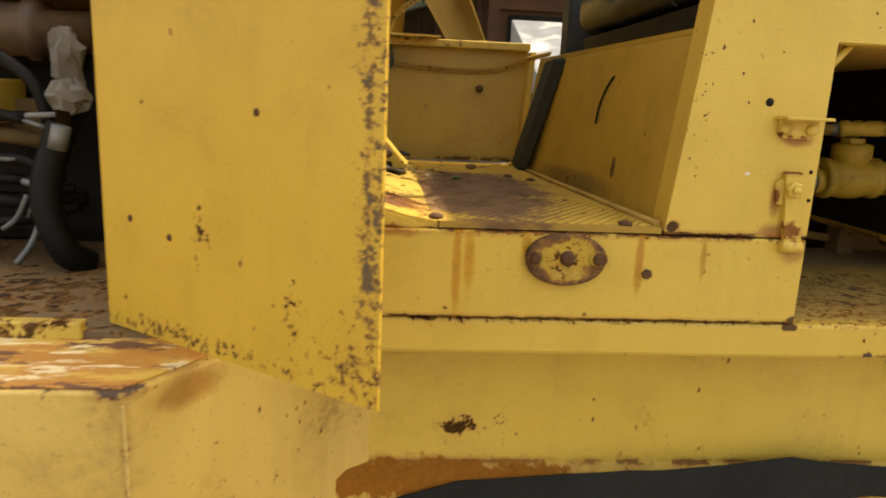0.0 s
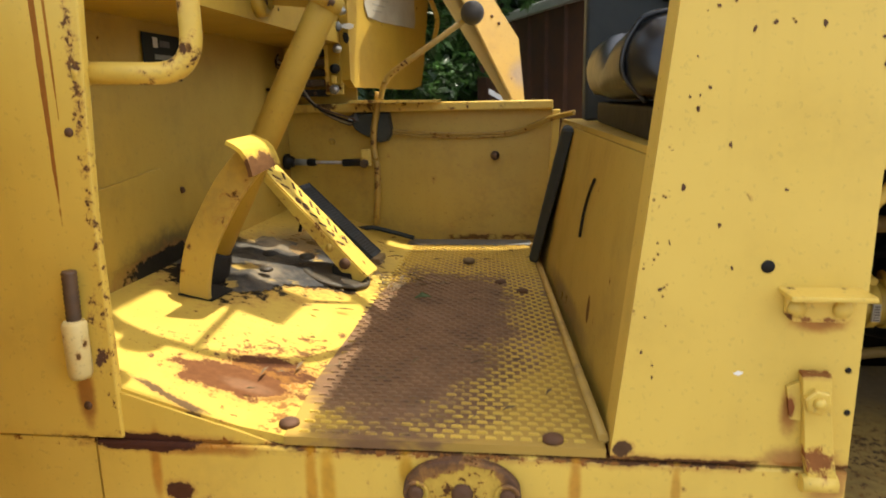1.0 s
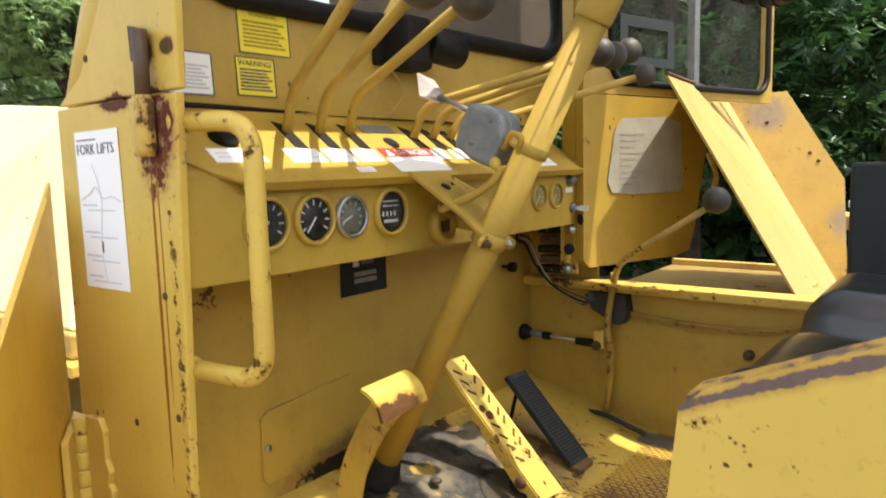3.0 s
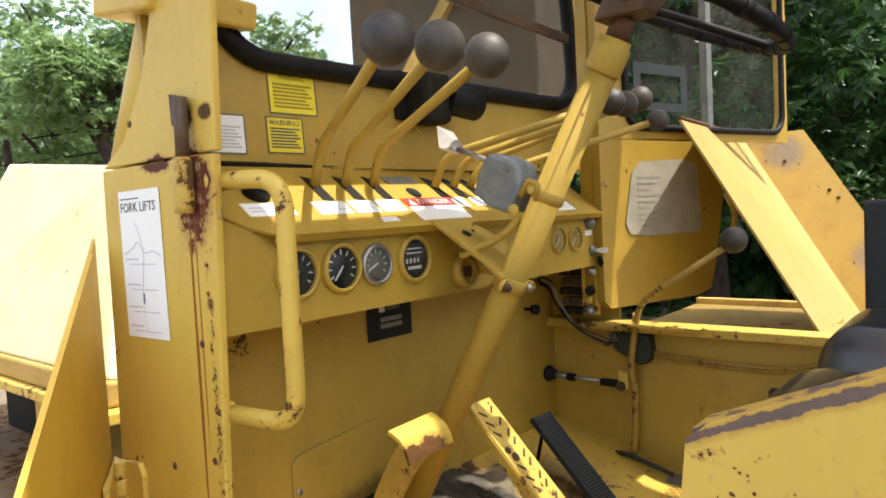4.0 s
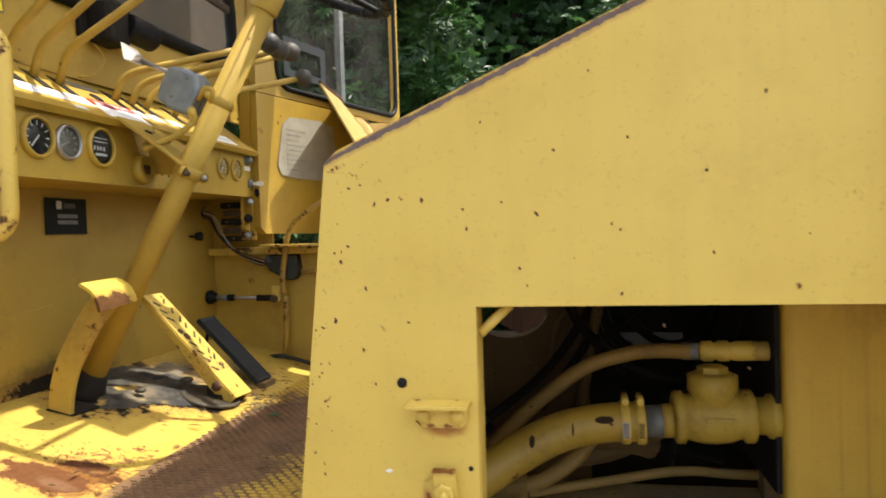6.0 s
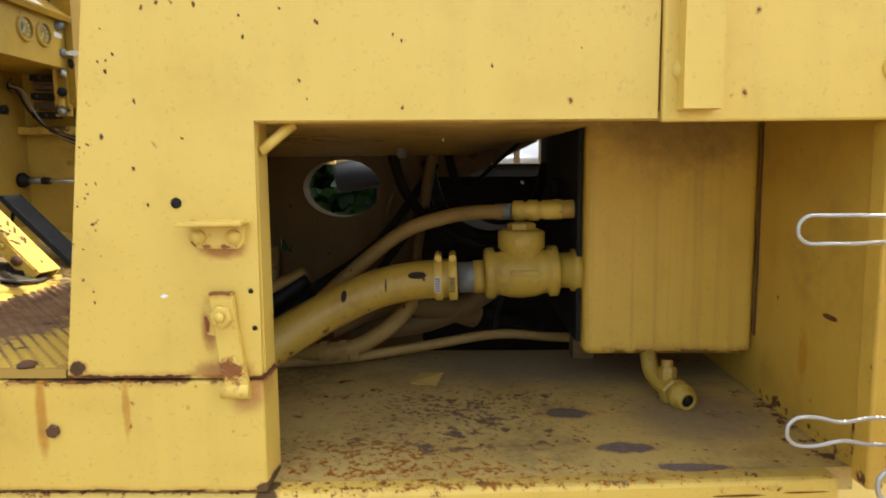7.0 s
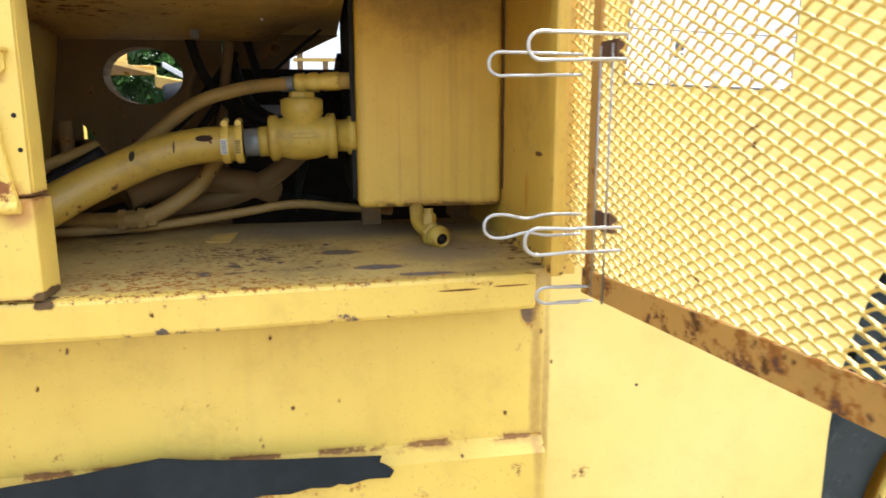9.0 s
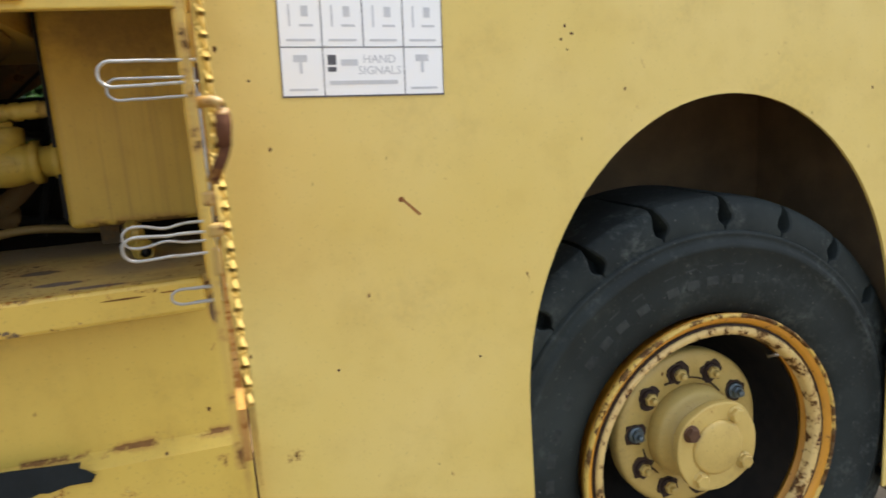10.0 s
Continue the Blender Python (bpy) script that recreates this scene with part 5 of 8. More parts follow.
for cx in (0.728, 0.752):
    c = part("clamp", lathe([(0.0345, 0), (0.036, 0.002), (0.036, 0.012), (0.0345, 0.014)], (cx, 1.4965, 1.1385), (1, 0.02, 0.03), 24, False), M_paint, hose)
    part("clamp_screw", tube([(cx + 0.007, 1.478, 1.176), (cx + 0.007, 1.510, 1.180)], 0.006, 8), M_paint, c)
    part("clamp_band", box(cx + 0.001, cx + 0.012, 1.4595, 1.464, 1.122, 1.148), M_steel if cx < 0.74 else M_tee, c, "slotted band")
    for k in range(6):
        part("slot", box(cx + 0.0025, cx + 0.0105, 1.4588, 1.4600, 1.1235 + 0.004 * k, 1.1252 + 0.004 * k), M_grease_shade, c)
part("nipple_sleeve", lathe([(0.0275, 0.026), (0.0275, 0.045)], (0.768, 1.4965, 1.1405), (1, 0.02, 0.05), 20), M_tee, hose)
part("nipple", lathe([(0.026, 0), (0.026, 0.045)], (0.768, 1.4965, 1.1405), (1, 0.02, 0.05), 20), M_dullzinc, hose, "bare grey pipe nipple")
# Hose paint with the bay's shade put into its darker base.
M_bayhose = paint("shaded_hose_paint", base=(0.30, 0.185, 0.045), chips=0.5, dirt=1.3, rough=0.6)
tee = part("tee", joined(
    lathe([(0.038, 0), (0.043, 0.004), (0.043, 0.016), (0.036, 0.020), (0.042, 0.040), (0.044, 0.062), (0.042, 0.085), (0.036, 0.104), (0.043, 0.108), (0.043, 0.122), (0.034, 0.124)], (0.812, 1.4985, 1.148), (1, 0.01, 0.03), 12),
    lathe([(0.036, 0), (0.034, 0.035), (0.039, 0.040), (0.039, 0.066), (0.030, 0.070), (0, 0.070)], (0.874, 1.4985, 1.152), (0, 0, 1), 20)), M_tee, hose, "cast tee fitting")
part("cast_oval", tube([(0.874 + 0.016 * math.cos(math.tau * i / 20), 1.4625, 1.205 + 0.007 * math.sin(math.tau * i / 20)) for i in range(20)], 0.0014, 6, closed=True), M_tee, tee)
part("cast_mark", box(0.855, 0.900, 1.4535, 1.457, 1.150, 1.158, 0.001), M_tee, tee)
part("plug", hexnut((0.874, 1.4985, 1.221), (0, 0, 1), 0.024, 0.012), M_tee, tee)
part("tank_nipple", lathe([(0.030, 0), (0.030, 0.022), (0.036, 0.024), (0.036, 0.038)], (0.934, 1.4995, 1.152), (1, 0, 0), 16), M_tee, hose)

ret = thing("return_hose", (0.75, 1.55, 0.955), "thin dusty yellow hose running up to the tank, darkened for shade", "hose")
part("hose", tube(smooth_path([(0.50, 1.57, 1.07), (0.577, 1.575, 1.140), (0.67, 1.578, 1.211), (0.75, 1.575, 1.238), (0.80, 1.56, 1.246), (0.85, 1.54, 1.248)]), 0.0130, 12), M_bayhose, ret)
part("ferrule", lathe([(0.015, 0), (0.015, 0.03)], (0.835, 1.55, 1.2475), (0.9, -0.35, 0.04), 12), M_dullzinc, ret)
part("fitting", lathe([(0.014, 0), (0.019, 0.004), (0.019, 0.020), (0.015, 0.022), (0.019, 0.030), (0.019, 0.045), (0.015, 0.047), (0.018, 0.055), (0.018, 0.085)], (0.862, 1.538, 1.249), (0.97, -0.22, 0.05), 6), M_paint, ret, "yellow hexagon fitting")
part("pipe", tube([(0.94, 1.52, 1.253), (0.974, 1.515, 1.254)], 0.016, 12), M_dusty, ret)

low = [
    ("hydraulic_hose", [(0.36, 1.62, 0.99), (0.50, 1.58, 0.99), (0.58, 1.58, 1.00), (0.66, 1.60, 1.05), (0.70, 1.64, 1.11)], 0.0155, M_bayhose, "dusty hydraulic hose rising off the deck, darkened for shade"),
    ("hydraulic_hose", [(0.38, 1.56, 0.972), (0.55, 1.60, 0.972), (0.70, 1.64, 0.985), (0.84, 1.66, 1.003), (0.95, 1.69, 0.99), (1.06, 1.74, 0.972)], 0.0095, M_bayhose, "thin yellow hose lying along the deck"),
    ("hydraulic_hose", [(0.55, 1.70, 1.00), (0.70, 1.72, 1.015), (0.80, 1.72, 1.06), (0.87, 1.70, 1.12)], 0.022, M_dim, "grimy shaded hose at the back of the bay"),
    ("hydraulic_hose", [(0.36, 1.45, 0.97), (0.46, 1.44, 1.02), (0.52, 1.46, 1.06)], 0.005, M_steel, "thin bent steel line"),
    ("cable", [(0.95, 1.62, 1.30), (0.93, 1.66, 1.22), (0.86, 1.70, 1.17), (0.78, 1.72, 1.18), (0.70, 1.74, 1.24)], 0.009, M_grease_shade, "black cable looped behind the tee"),
    ("cable", [(0.96, 1.64, 1.10), (0.99, 1.66, 1.03), (1.02, 1.70, 0.965)], 0.006, M_grease_shade, "black cable dropping beside the tank"),
    ("cable", [(0.37, 1.55, 1.02), (0.48, 1.66, 1.09), (0.60, 1.78, 1.17), (0.72, 1.87, 1.33)], 0.010, M_grease_shade, "thick black cable running up through the bay"),
    ("cable", [(0.74, 1.88, 1.38), (0.78, 1.86, 1.26), (0.85, 1.84, 1.21), (0.93, 1.86, 1.24), (0.96, 1.88, 1.33)], 0.010, M_grease_shade, "black cable sagging at the back of the bay"),
    ("cable", [(0.70, 1.90, 1.34), (0.74, 1.90, 1.22), (0.83, 1.90, 1.17), (0.94, 1.90, 1.19)], 0.014, M_black, "stout black hose curving at the back of the bay"),
    ("cable", [(0.60, 1.86, 1.16), (0.62, 1.84, 1.26), (0.645, 1.84, 1.285), (0.67, 1.84, 1.26), (0.66, 1.86, 1.16)], 0.006, M_dim, "bent grimy shaded pipe loop in the bay"),
    ("cable", [(0.40, 1.70, 0.97), (0.52, 1.74, 1.00), (0.64, 1.78, 0.985), (0.80, 1.80, 1.01), (0.95, 1.82, 0.98)], 0.013, M_grease_shade, "greasy black hose along the back of the deck"),
    ("cable", [(0.84, 1.80, 0.97), (0.86, 1.80, 1.06), (0.90, 1.82, 1.15), (0.96, 1.84, 1.22)], 0.009, M_black, "black cable rising beside the tank"),
    ("hydraulic_hose", [(0.36, 1.66, 1.05), (0.42, 1.68, 1.10), (0.47, 1.70, 1.12)], 0.014, M_dim, "short grimy shaded pipe in the corner of the bay"),
    ("cable", [(0.69, 1.78, 1.23), (0.78, 1.84, 1.27), (0.86, 1.87, 1.34), (0.92, 1.87, 1.39)], 0.004, M_grease_shade, "black cable under the upper plate"),
]
for nm, pts, r, mat, lab in low:
    single(nm, tube(smooth_path(pts), r, 10), mat, pts[0], lab, "hose" if "hose" in nm else "cable", "lines in the tank bay")
cyl = thing("hydraulic_fitting", (0.38, 1.33, 0.955), "yellow pipe fitting lying at the end of the deck", "pipe fitting")
part("body", lathe([(0.018, 0), (0.018, 0.05), (0.023, 0.052), (0.023, 0.075), (0.014, 0.08)], (0.345, 1.33, 0.978), (1, 0.15, 0.03), 14), M_dusty, cyl)
single("scrap", sheet([(0.685, 1.50, 0.958), (0.73, 1.49, 0.956), (0.742, 1.525, 0.968), (0.70, 1.54, 0.964)], 0.003), M_dusty, (0.70, 1.5, 0.955), "curled rusty flake lying on the deck", "scrap")
for pts, r, mat, lab in (
        ([(0.36, 1.50, 1.035), (0.405, 1.55, 1.067), (0.489, 1.60, 1.122)], 0.016, M_black, "stout black hose with a dull sheen in the bay"),
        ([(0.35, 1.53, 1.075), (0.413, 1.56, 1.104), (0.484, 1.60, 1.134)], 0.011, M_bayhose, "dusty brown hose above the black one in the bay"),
        ([(0.36, 1.49, 1.010), (0.42, 1.54, 1.045), (0.50, 1.60, 1.098)], 0.009, M_black, "thin black hose under the stout one in the bay"),
        ([(0.52, 1.62, 1.03), (0.62, 1.68, 1.06), (0.74, 1.72, 1.045), (0.80, 1.76, 1.02)], 0.028, M_dim, "thick grimy shaded hose low in the bay"),
        ([(0.63, 1.80, 1.36), (0.655, 1.80, 1.28), (0.70, 1.80, 1.22), (0.76, 1.80, 1.16)], 0.011, M_grease_shade, "greasy black hose hanging at the back of the bay")):
    single("hydraulic_hose", tube(smooth_path(pts), r, 12), mat, pts[0], lab, "hose", "lines in the tank bay")
hx = thing("hose_coupling", (0.56, 1.585, 0.955), "row of dusty hexagon couplings on the low hose", "pipe fitting")
for k in range(4):
    part("hex", hexnut((0.515 + 0.018 * k, 1.582, 0.990 + 0.001 * k), (1, 0, 0.03), 0.019 if k % 2 else 0.022, 0.015), M_bayhose, hx)
single("bay_post_rod", tube([(0.42, 1.62, 1.0), (0.42, 1.625, 1.18)], 0.013, 10), M_dim, (0.42, 1.62, 0.955), "grimy shaded upright rod in the tank bay", "rod")

# ---- mesh door, swung open ----
door = thing("mesh_door", (1.262, 1.04, 0.95), "rusty yellow expanded-metal door, swung open beside the tank bay", "door")
HX, HY, FX, FY = 1.263, 1.045, 1.284, 0.375
LEN = math.hypot(FX - HX, FY - HY)


def on_door(u, z, d=0.0):
    k = u / LEN
    return (HX + (FX - HX) * k + d, HY + (FY - HY) * k, z)


def zlow(u):
    return 0.948 + 0.036 * u / LEN


M_doorp = paint("mesh_paint", base=(0.60, 0.41, 0.085), chips=0.8, dirt=0.7)
M_bar = paint("door_bar_paint", base=(0.40, 0.21, 0.045), chips=1.6, dirt=1.2, marks=[("flecks", (1.27, 0.7, 0.97), (0.1, 0.9, 0.2), (0.34, 0.14, 0.03)), ("flecks", (1.27, 0.75, 0.97), (0.1, 0.35, 0.03), (0.15, 0.07, 0.04))])
M_freebar = paint("free_bar_paint", base=(0.52, 0.34, 0.06), chips=1.6, dirt=1.2, marks=[("flecks", (1.28, 0.40, 1.0), (0.1, 0.06, 0.05), (0.18, 0.08, 0.03))])
web = bmesh.new()
cw, ch = 0.0305, 0.0142
rows, cols = int((1.36 - 0.975) / (ch / 2)), int((LEN + 0.046) / (cw / 2))
for r in range(0, rows, 1):
    for c in range(cols):
        up = (r + c) % 2 == 0
        u0, u1 = -0.076 + c * cw / 2, -0.076 + (c + 1) * cw / 2
        z0 = 0.98 + r * ch / 2
        za, zb = (z0, z0 + ch / 2) if up else (z0 + ch / 2, z0)
        da, db = (0.0014, -0.0014) if up else (-0.0014, 0.0014)
        lift_a, lift_b = 0.03 * u0 / LEN * (1 - (z0 - 0.95) / 0.45), 0.03 * u1 / LEN * (1 - (z0 - 0.95) / 0.45)
        q = []
        for (u, z, d) in ((u0, za + lift_a, da), (u1, zb + lift_b, db)):
            for dz, dd in ((-0.0014, -0.0011), (0.0014, -0.0011), (0.0014, 0.0011), (-0.0014, 0.0011)):
                q.append(web.verts.new(on_door(u, z + dz, d + dd)))
        for i in range(4):
            j = (i + 1) % 4
            web.faces.new((q[i], q[j], q[j + 4], q[i + 4]))
bmesh.ops.recalc_face_normals(web, faces=web.faces)
part("mesh", web, M_doorp, door, "yellow expanded-metal mesh")


def bar(u0, u1, z0, z1, t0, t1, thick=0.004, d=0.0):
    """A flat bar on the door: its two ends with their lower and upper edges."""
    return solid([on_door(u0, z0, d), on_door(u1, t0, d), on_door(u1, t0, d + thick), on_door(u0, z0, d + thick), on_door(u0, z1, d), on_door(u1, t1, d), on_door(u1, t1, d + thick), on_door(u0, z1, d + thick)])


part("bottom_bar", bar(0, LEN, zlow(0), zlow(0) + 0.034, zlow(LEN) + 0.004, zlow(LEN) + 0.038, 0.005, -0.008), M_bar, door, "rusty angle bar")
part("free_bar", bar(LEN - 0.030, LEN + 0.003, zlow(LEN) + 0.001, 1.375, zlow(LEN) + 0.001, 1.375, 0.005, -0.0135), M_freebar, door)
part("hinge_bar", bar(0, 0.022, zlow(0), 1.375, zlow(0), 1.375, 0.005, -0.004), M_bar, door)
part("top_bar", bar(0, LEN, 1.355, 1.375, 1.355, 1.375, 0.004, -0.008), M_doorp, door)
M_pull = paint("pull_handle_paint", base=(0.36, 0.225, 0.05), chips=1.6, dirt=1.2, marks=[("blob", (1.288, 0.37, 1.178), (0.02, 0.05, 0.026), (0.13, 0.055, 0.028)), ("flecks", (1.285, 0.37, 1.14), (0.03, 0.05, 0.03), (0.14, 0.06, 0.03))])
part("pull_handle", joined(tube(rounded([on_door(LEN - 0.004, 1.205, -0.010), on_door(LEN - 0.002, 1.206, 0.003), on_door(LEN, 1.197, 0.0060), on_door(LEN, 1.178, 0.0035), on_door(LEN, 1.160, -0.006)], 0.006), 0.0034, 10), tube([on_door(LEN, 1.200, 0.0045), on_door(LEN, 1.180, 0.0030)], 0.0044, 10)), M_pull, door, "bent rusty latch handle")
part("latch_block", joined(box(FX - 0.012, FX - 0.005, FY - 0.004, FY + 0.004, 1.147, 1.156, 0.002), box(FX - 0.011, FX - 0.003, FY - 0.005, FY + 0.004, 1.129, 1.137, 0.002), box(FX - 0.011, FX - 0.006, FY - 0.004, FY + 0.004, 1.106, 1.124, 0.002)), M_pull, door)
for z in (1.268, 1.055):
    part("hinge_bracket", solid([on_door(0.03, z - 0.012, -0.006), on_door(0.075, z - 0.012, -0.006), on_door(0.075, z - 0.012, 0.004), on_door(0.03, z - 0.012, 0.004), on_door(0.03, z + 0.012, -0.006), on_door(0.075, z + 0.012, -0.006), on_door(0.075, z + 0.012, 0.004), on_door(0.03, z + 0.012, 0.004)]), M_rust, door)


def hook(y, z, tip, gap, sag=0.0):
    x1 = 1.262
    g = gap / 2
    return tube(smooth_path([(x1, y, z + g * 0.9), (x1 - 0.05, y + 0.001, z + g * 0.95), (tip + 0.06, y + 0.002, z + g - sag), (tip + 0.032, y, z + g), (tip + 0.012, y, z + g), (tip + 0.002, y, z + g * 0.55), (tip, y, z), (tip + 0.002, y, z - g * 0.55), (tip + 0.012, y, z - g), (tip + 0.032, y - 0.001, z - g), (tip + 0.06, y - 0.002, z - g + sag), (x1 - 0.05, y, z - g * 0.95), (x1, y, z - g * 0.9)], 4), 0.0023, 8)


for y, z, tip, gap, pinch in ((1.085, 1.257, 1.130, 0.030, 0.0), (0.945, 1.268, 1.142, 0.031, 0.0), (1.070, 1.040, 1.122, 0.031, 0.006), (0.938, 1.042, 1.140, 0.031, 0.002), (1.022, 0.952, 1.183, 0.022, 0.0)):
    h = thing("wire_hook", (1.262, y, z), "bright galvanised wire loop bent through the door mesh", "hook", "wire loops on the mesh door")
    part("wire", hook(y, z, tip, gap, pinch), M_zinc, h)
for y in (1.012, 0.975):
    single("upright_wire", tube([(1.256, y, 0.95), (1.257, y, 1.275)], 0.0016, 6), M_steel, (1.256, y, 0.95), "straight galvanised wire tied up the door hinge side", "wire", "wire loops on the mesh door")

# ---- hand signal chart on the fender ----
chart = thing("signal_chart", (1.54, 1.2375, 1.237), "white hand signals chart with ruled grid on the fender", "sign")
F = frame_of((1.391, 1.2375, 1.239), (1, 0, -0.035), (0, 0, 1))
CW, RH = 0.0742, 0.0855
part("board", slab(F, 0, CW * 4, 0, RH * 5, 0, 0.0012), M_paper, chart)
for i in range(6):
    w = 0.0015 if i in (0, 5) else 0.0009
    part("ruled_line", slab(F, -0.001, CW * 4 + 0.001, RH * i - w, RH * i + w, 0.0004, 0.0018), M_ink, chart)
for i in range(5):
    part("ruled_line", slab(F, CW * i - 0.0009, CW * i + 0.0009, RH if i == 2 else 0, RH * 5, 0.0005, 0.0017), M_ink, chart)
part("heading", joined(text_mesh("HAND", 0.021, F @ Matrix.Translation((CW * 2 + 0.028, 0.064, 0.0012))), text_mesh("SIGNALS", 0.021, F @ Matrix.Translation((CW * 2 + 0.028, 0.044, 0.0012)))), M_faint, chart, "HAND SIGNALS")
part("emblem", joined(slab(F, CW + 0.008, CW + 0.023, 0.055, 0.072, 0.0008, 0.002), slab(F, CW + 0.008, CW + 0.023, 0.043, 0.051, 0.0008, 0.002)), M_ink, chart)
part("maker_bar", joined(slab(F, CW + 0.032, CW + 0.062, 0.053, 0.064, 0.0008, 0.002), slab(F, CW + 0.010, CW + 0.135, 0.020, 0.027, 0.0008, 0.002)), M_faint, chart)
random.seed(3)
for r in range(5):
    for c in range(4):
        if r == 0 and c in (1, 2):
            continue
        x, y = CW * c, RH * r
        p = [slab(F, x + 0.018, x + 0.021, y + 0.035, y + 0.072, 0.0008, 0.002), slab(F, x + 0.040, x + 0.052, y + 0.052, y + 0.070, 0.0008, 0.002), slab(F, x + 0.036, x + 0.060, y + 0.035, y + 0.039, 0.0008, 0.002)] if r else [slab(F, x + 0.022, x + 0.046, y + 0.060, y + 0.072, 0.0008, 0.002), slab(F, x + 0.032, x + 0.037, y + 0.040, y + 0.060, 0.0008, 0.002)]
        part("pictogram", joined(*p), M_faint, chart)
        part("caption_bar", slab(F, x + 0.012, x + 0.062, y + 0.010, y + 0.014, 0.0008, 0.002), M_faint, chart)

# ---- engine door at the front, swung out ----
edoor = thing("engine_door", (-0.475, 1.09, 0.945), "yellow sheet-steel engine door with scuffed rusty edge, swung open", "door")
EX, EY, GX, GY = -0.475, 1.088, -0.090, 0.806
EL = math.hypot(GX - EX, GY - EY)
eu = Vector(((GX - EX) / EL, (GY - EY) / EL, 0))
en = Vector((eu.y, -eu.x, 0))


def on_edoor(u, z, d=0.0):
    return Vector((EX, EY, 0)) + eu * u + en * d + Vector((0, 0, z))


fe = Vector((GX, GY, 0)) - eu * 0.018
M_edoor = paint("engine_door_paint", base=(0.62, 0.385, 0.04), chips=0.28, dirt=0.35, marks=[
    ("grit", tuple(fe + Vector((0, 0, 1.30))), (0.017, 0.017, 0.6), (0.25, 0.165, 0.075)),
    ("grit", tuple(fe + eu * 0.012 + Vector((0, 0, 1.10))), (0.018, 0.018, 0.5), (0.22, 0.14, 0.065)),
    ("flecks", tuple(fe + Vector((0, 0, 1.15))), (0.014, 0.014, 0.4), (0.20, 0.14, 0.08)),
    ("grit", tuple(Vector((GX, GY, 0.98)) - eu * 0.03), (0.06, 0.06, 0.06), (0.17, 0.09, 0.04)),
    ("flecks", tuple(Vector((GX, GY, 0.975)) - eu * 0.03), (0.03, 0.03, 0.03), (0.16, 0.085, 0.04)),
    ("grit", tuple(on_edoor(0.35, 1.03)), (0.02, 0.02, 0.03), RUST),
    ("grit", tuple(on_edoor(0.20, 1.10)), (0.016, 0.016, 0.04), RUST),
    ("grit", tuple(on_edoor(0.15, 0.957)), (0.35, 0.35, 0.014), (0.15, 0.085, 0.035))])
shape = [(0.0, 0.942), (EL, 0.942), (EL, 1.385), (EL - 0.02, 1.405), (0.03, 1.675), (0.0, 1.695)]
part("panel", sheet([on_edoor(u, z) for u, z in shape], 0.004), M_edoor, edoor)
part("slant_flange", solid([on_edoor(0.03, 1.672, -0.004), on_edoor(EL - 0.02, 1.402, -0.004), on_edoor(EL - 0.02, 1.402, -0.007), on_edoor(0.03, 1.672, -0.007), on_edoor(0.03, 1.675, -0.004), on_edoor(EL - 0.02, 1.405, -0.004), on_edoor(EL - 0.02, 1.405, -0.007), on_edoor(0.03, 1.675, -0.007)]), M_edoor, edoor)
for zc in (1.318, 1.03):
    hg = part("hinge", joined(
        prism([(-0.428, zc - 0.062), (-0.385, zc - 0.056), (-0.370, zc - 0.06), (-0.366, zc - 0.03), (-0.374, zc - 0.022), (-0.368, zc - 0.005), (-0.377, zc + 0.01), (-0.376, zc + 0.05), (-0.388, zc + 0.066), (-0.428, zc + 0.062)], "y", 1.088, 1.0965, 0.002),
        solid([on_edoor(0.078, zc - 0.075, -0.006), on_edoor(0.0, zc - 0.066, -0.006), on_edoor(0.0, zc - 0.066, -0.016), on_edoor(0.078, zc - 0.075, -0.016), on_edoor(0.078, zc + 0.040, -0.006), on_edoor(0.0, zc + 0.056, -0.006), on_edoor(0.0, zc + 0.056, -0.016), on_edoor(0.078, zc + 0.040, -0.016)], 0.002),
        solid([(-0.470, 1.092, zc - 0.066), (-0.440, 1.082, zc - 0.066), (-0.436, 1.088, zc - 0.066), (-0.466, 1.0955, zc - 0.066), (-0.470, 1.092, zc + 0.058), (-0.440, 1.082, zc + 0.058), (-0.436, 1.088, zc + 0.058), (-0.466, 1.0955, zc + 0.058)])), M_chipped, edoor, "welded strap hinge")
    for i in range(5):
        part("knuckle", lathe([(0.0085, 0), (0.0095, 0.002), (0.0095, 0.022), (0.0085, 0.024)], (-0.432, 1.084, zc - 0.062 + i * 0.025), (0, 0, 1), 12), M_chipped, hg)
for u, z in ((0.14, 1.085), (0.06, 1.10), (0.30, 1.25)):
    part("bolt_hole", lathe([(0.005, 0), (0.004, 0.001), (0, 0.001)], on_edoor(u, z, 0.0002), en, 10), M_rust, edoor)

# ---- engine bay at the front, seen past the door ----
engine = thing("engine", (-1.0, 1.6, 0.937), "dark greasy engine with hoses behind the open door", "engine")
part("block", box(-1.6, -0.62, 1.62, 2.1, 0.937, 1.33, 0.03), M_grease_shade, engine)
part("bracket", box(-0.86, -0.74, 1.50, 1.62, 1.17, 1.24, 0.006), M_dim, engine)
part("exhaust_pipe", lathe([(0.048, 0), (0.048, 0.30), (0.055, 0.30), (0.055, 0.325), (0.038, 0.33), (0.038, 0.42)], (-1.05, 1.50, 1.365), (1, 0, 0), 24), M_brown, engine, "brown exhaust pipe")
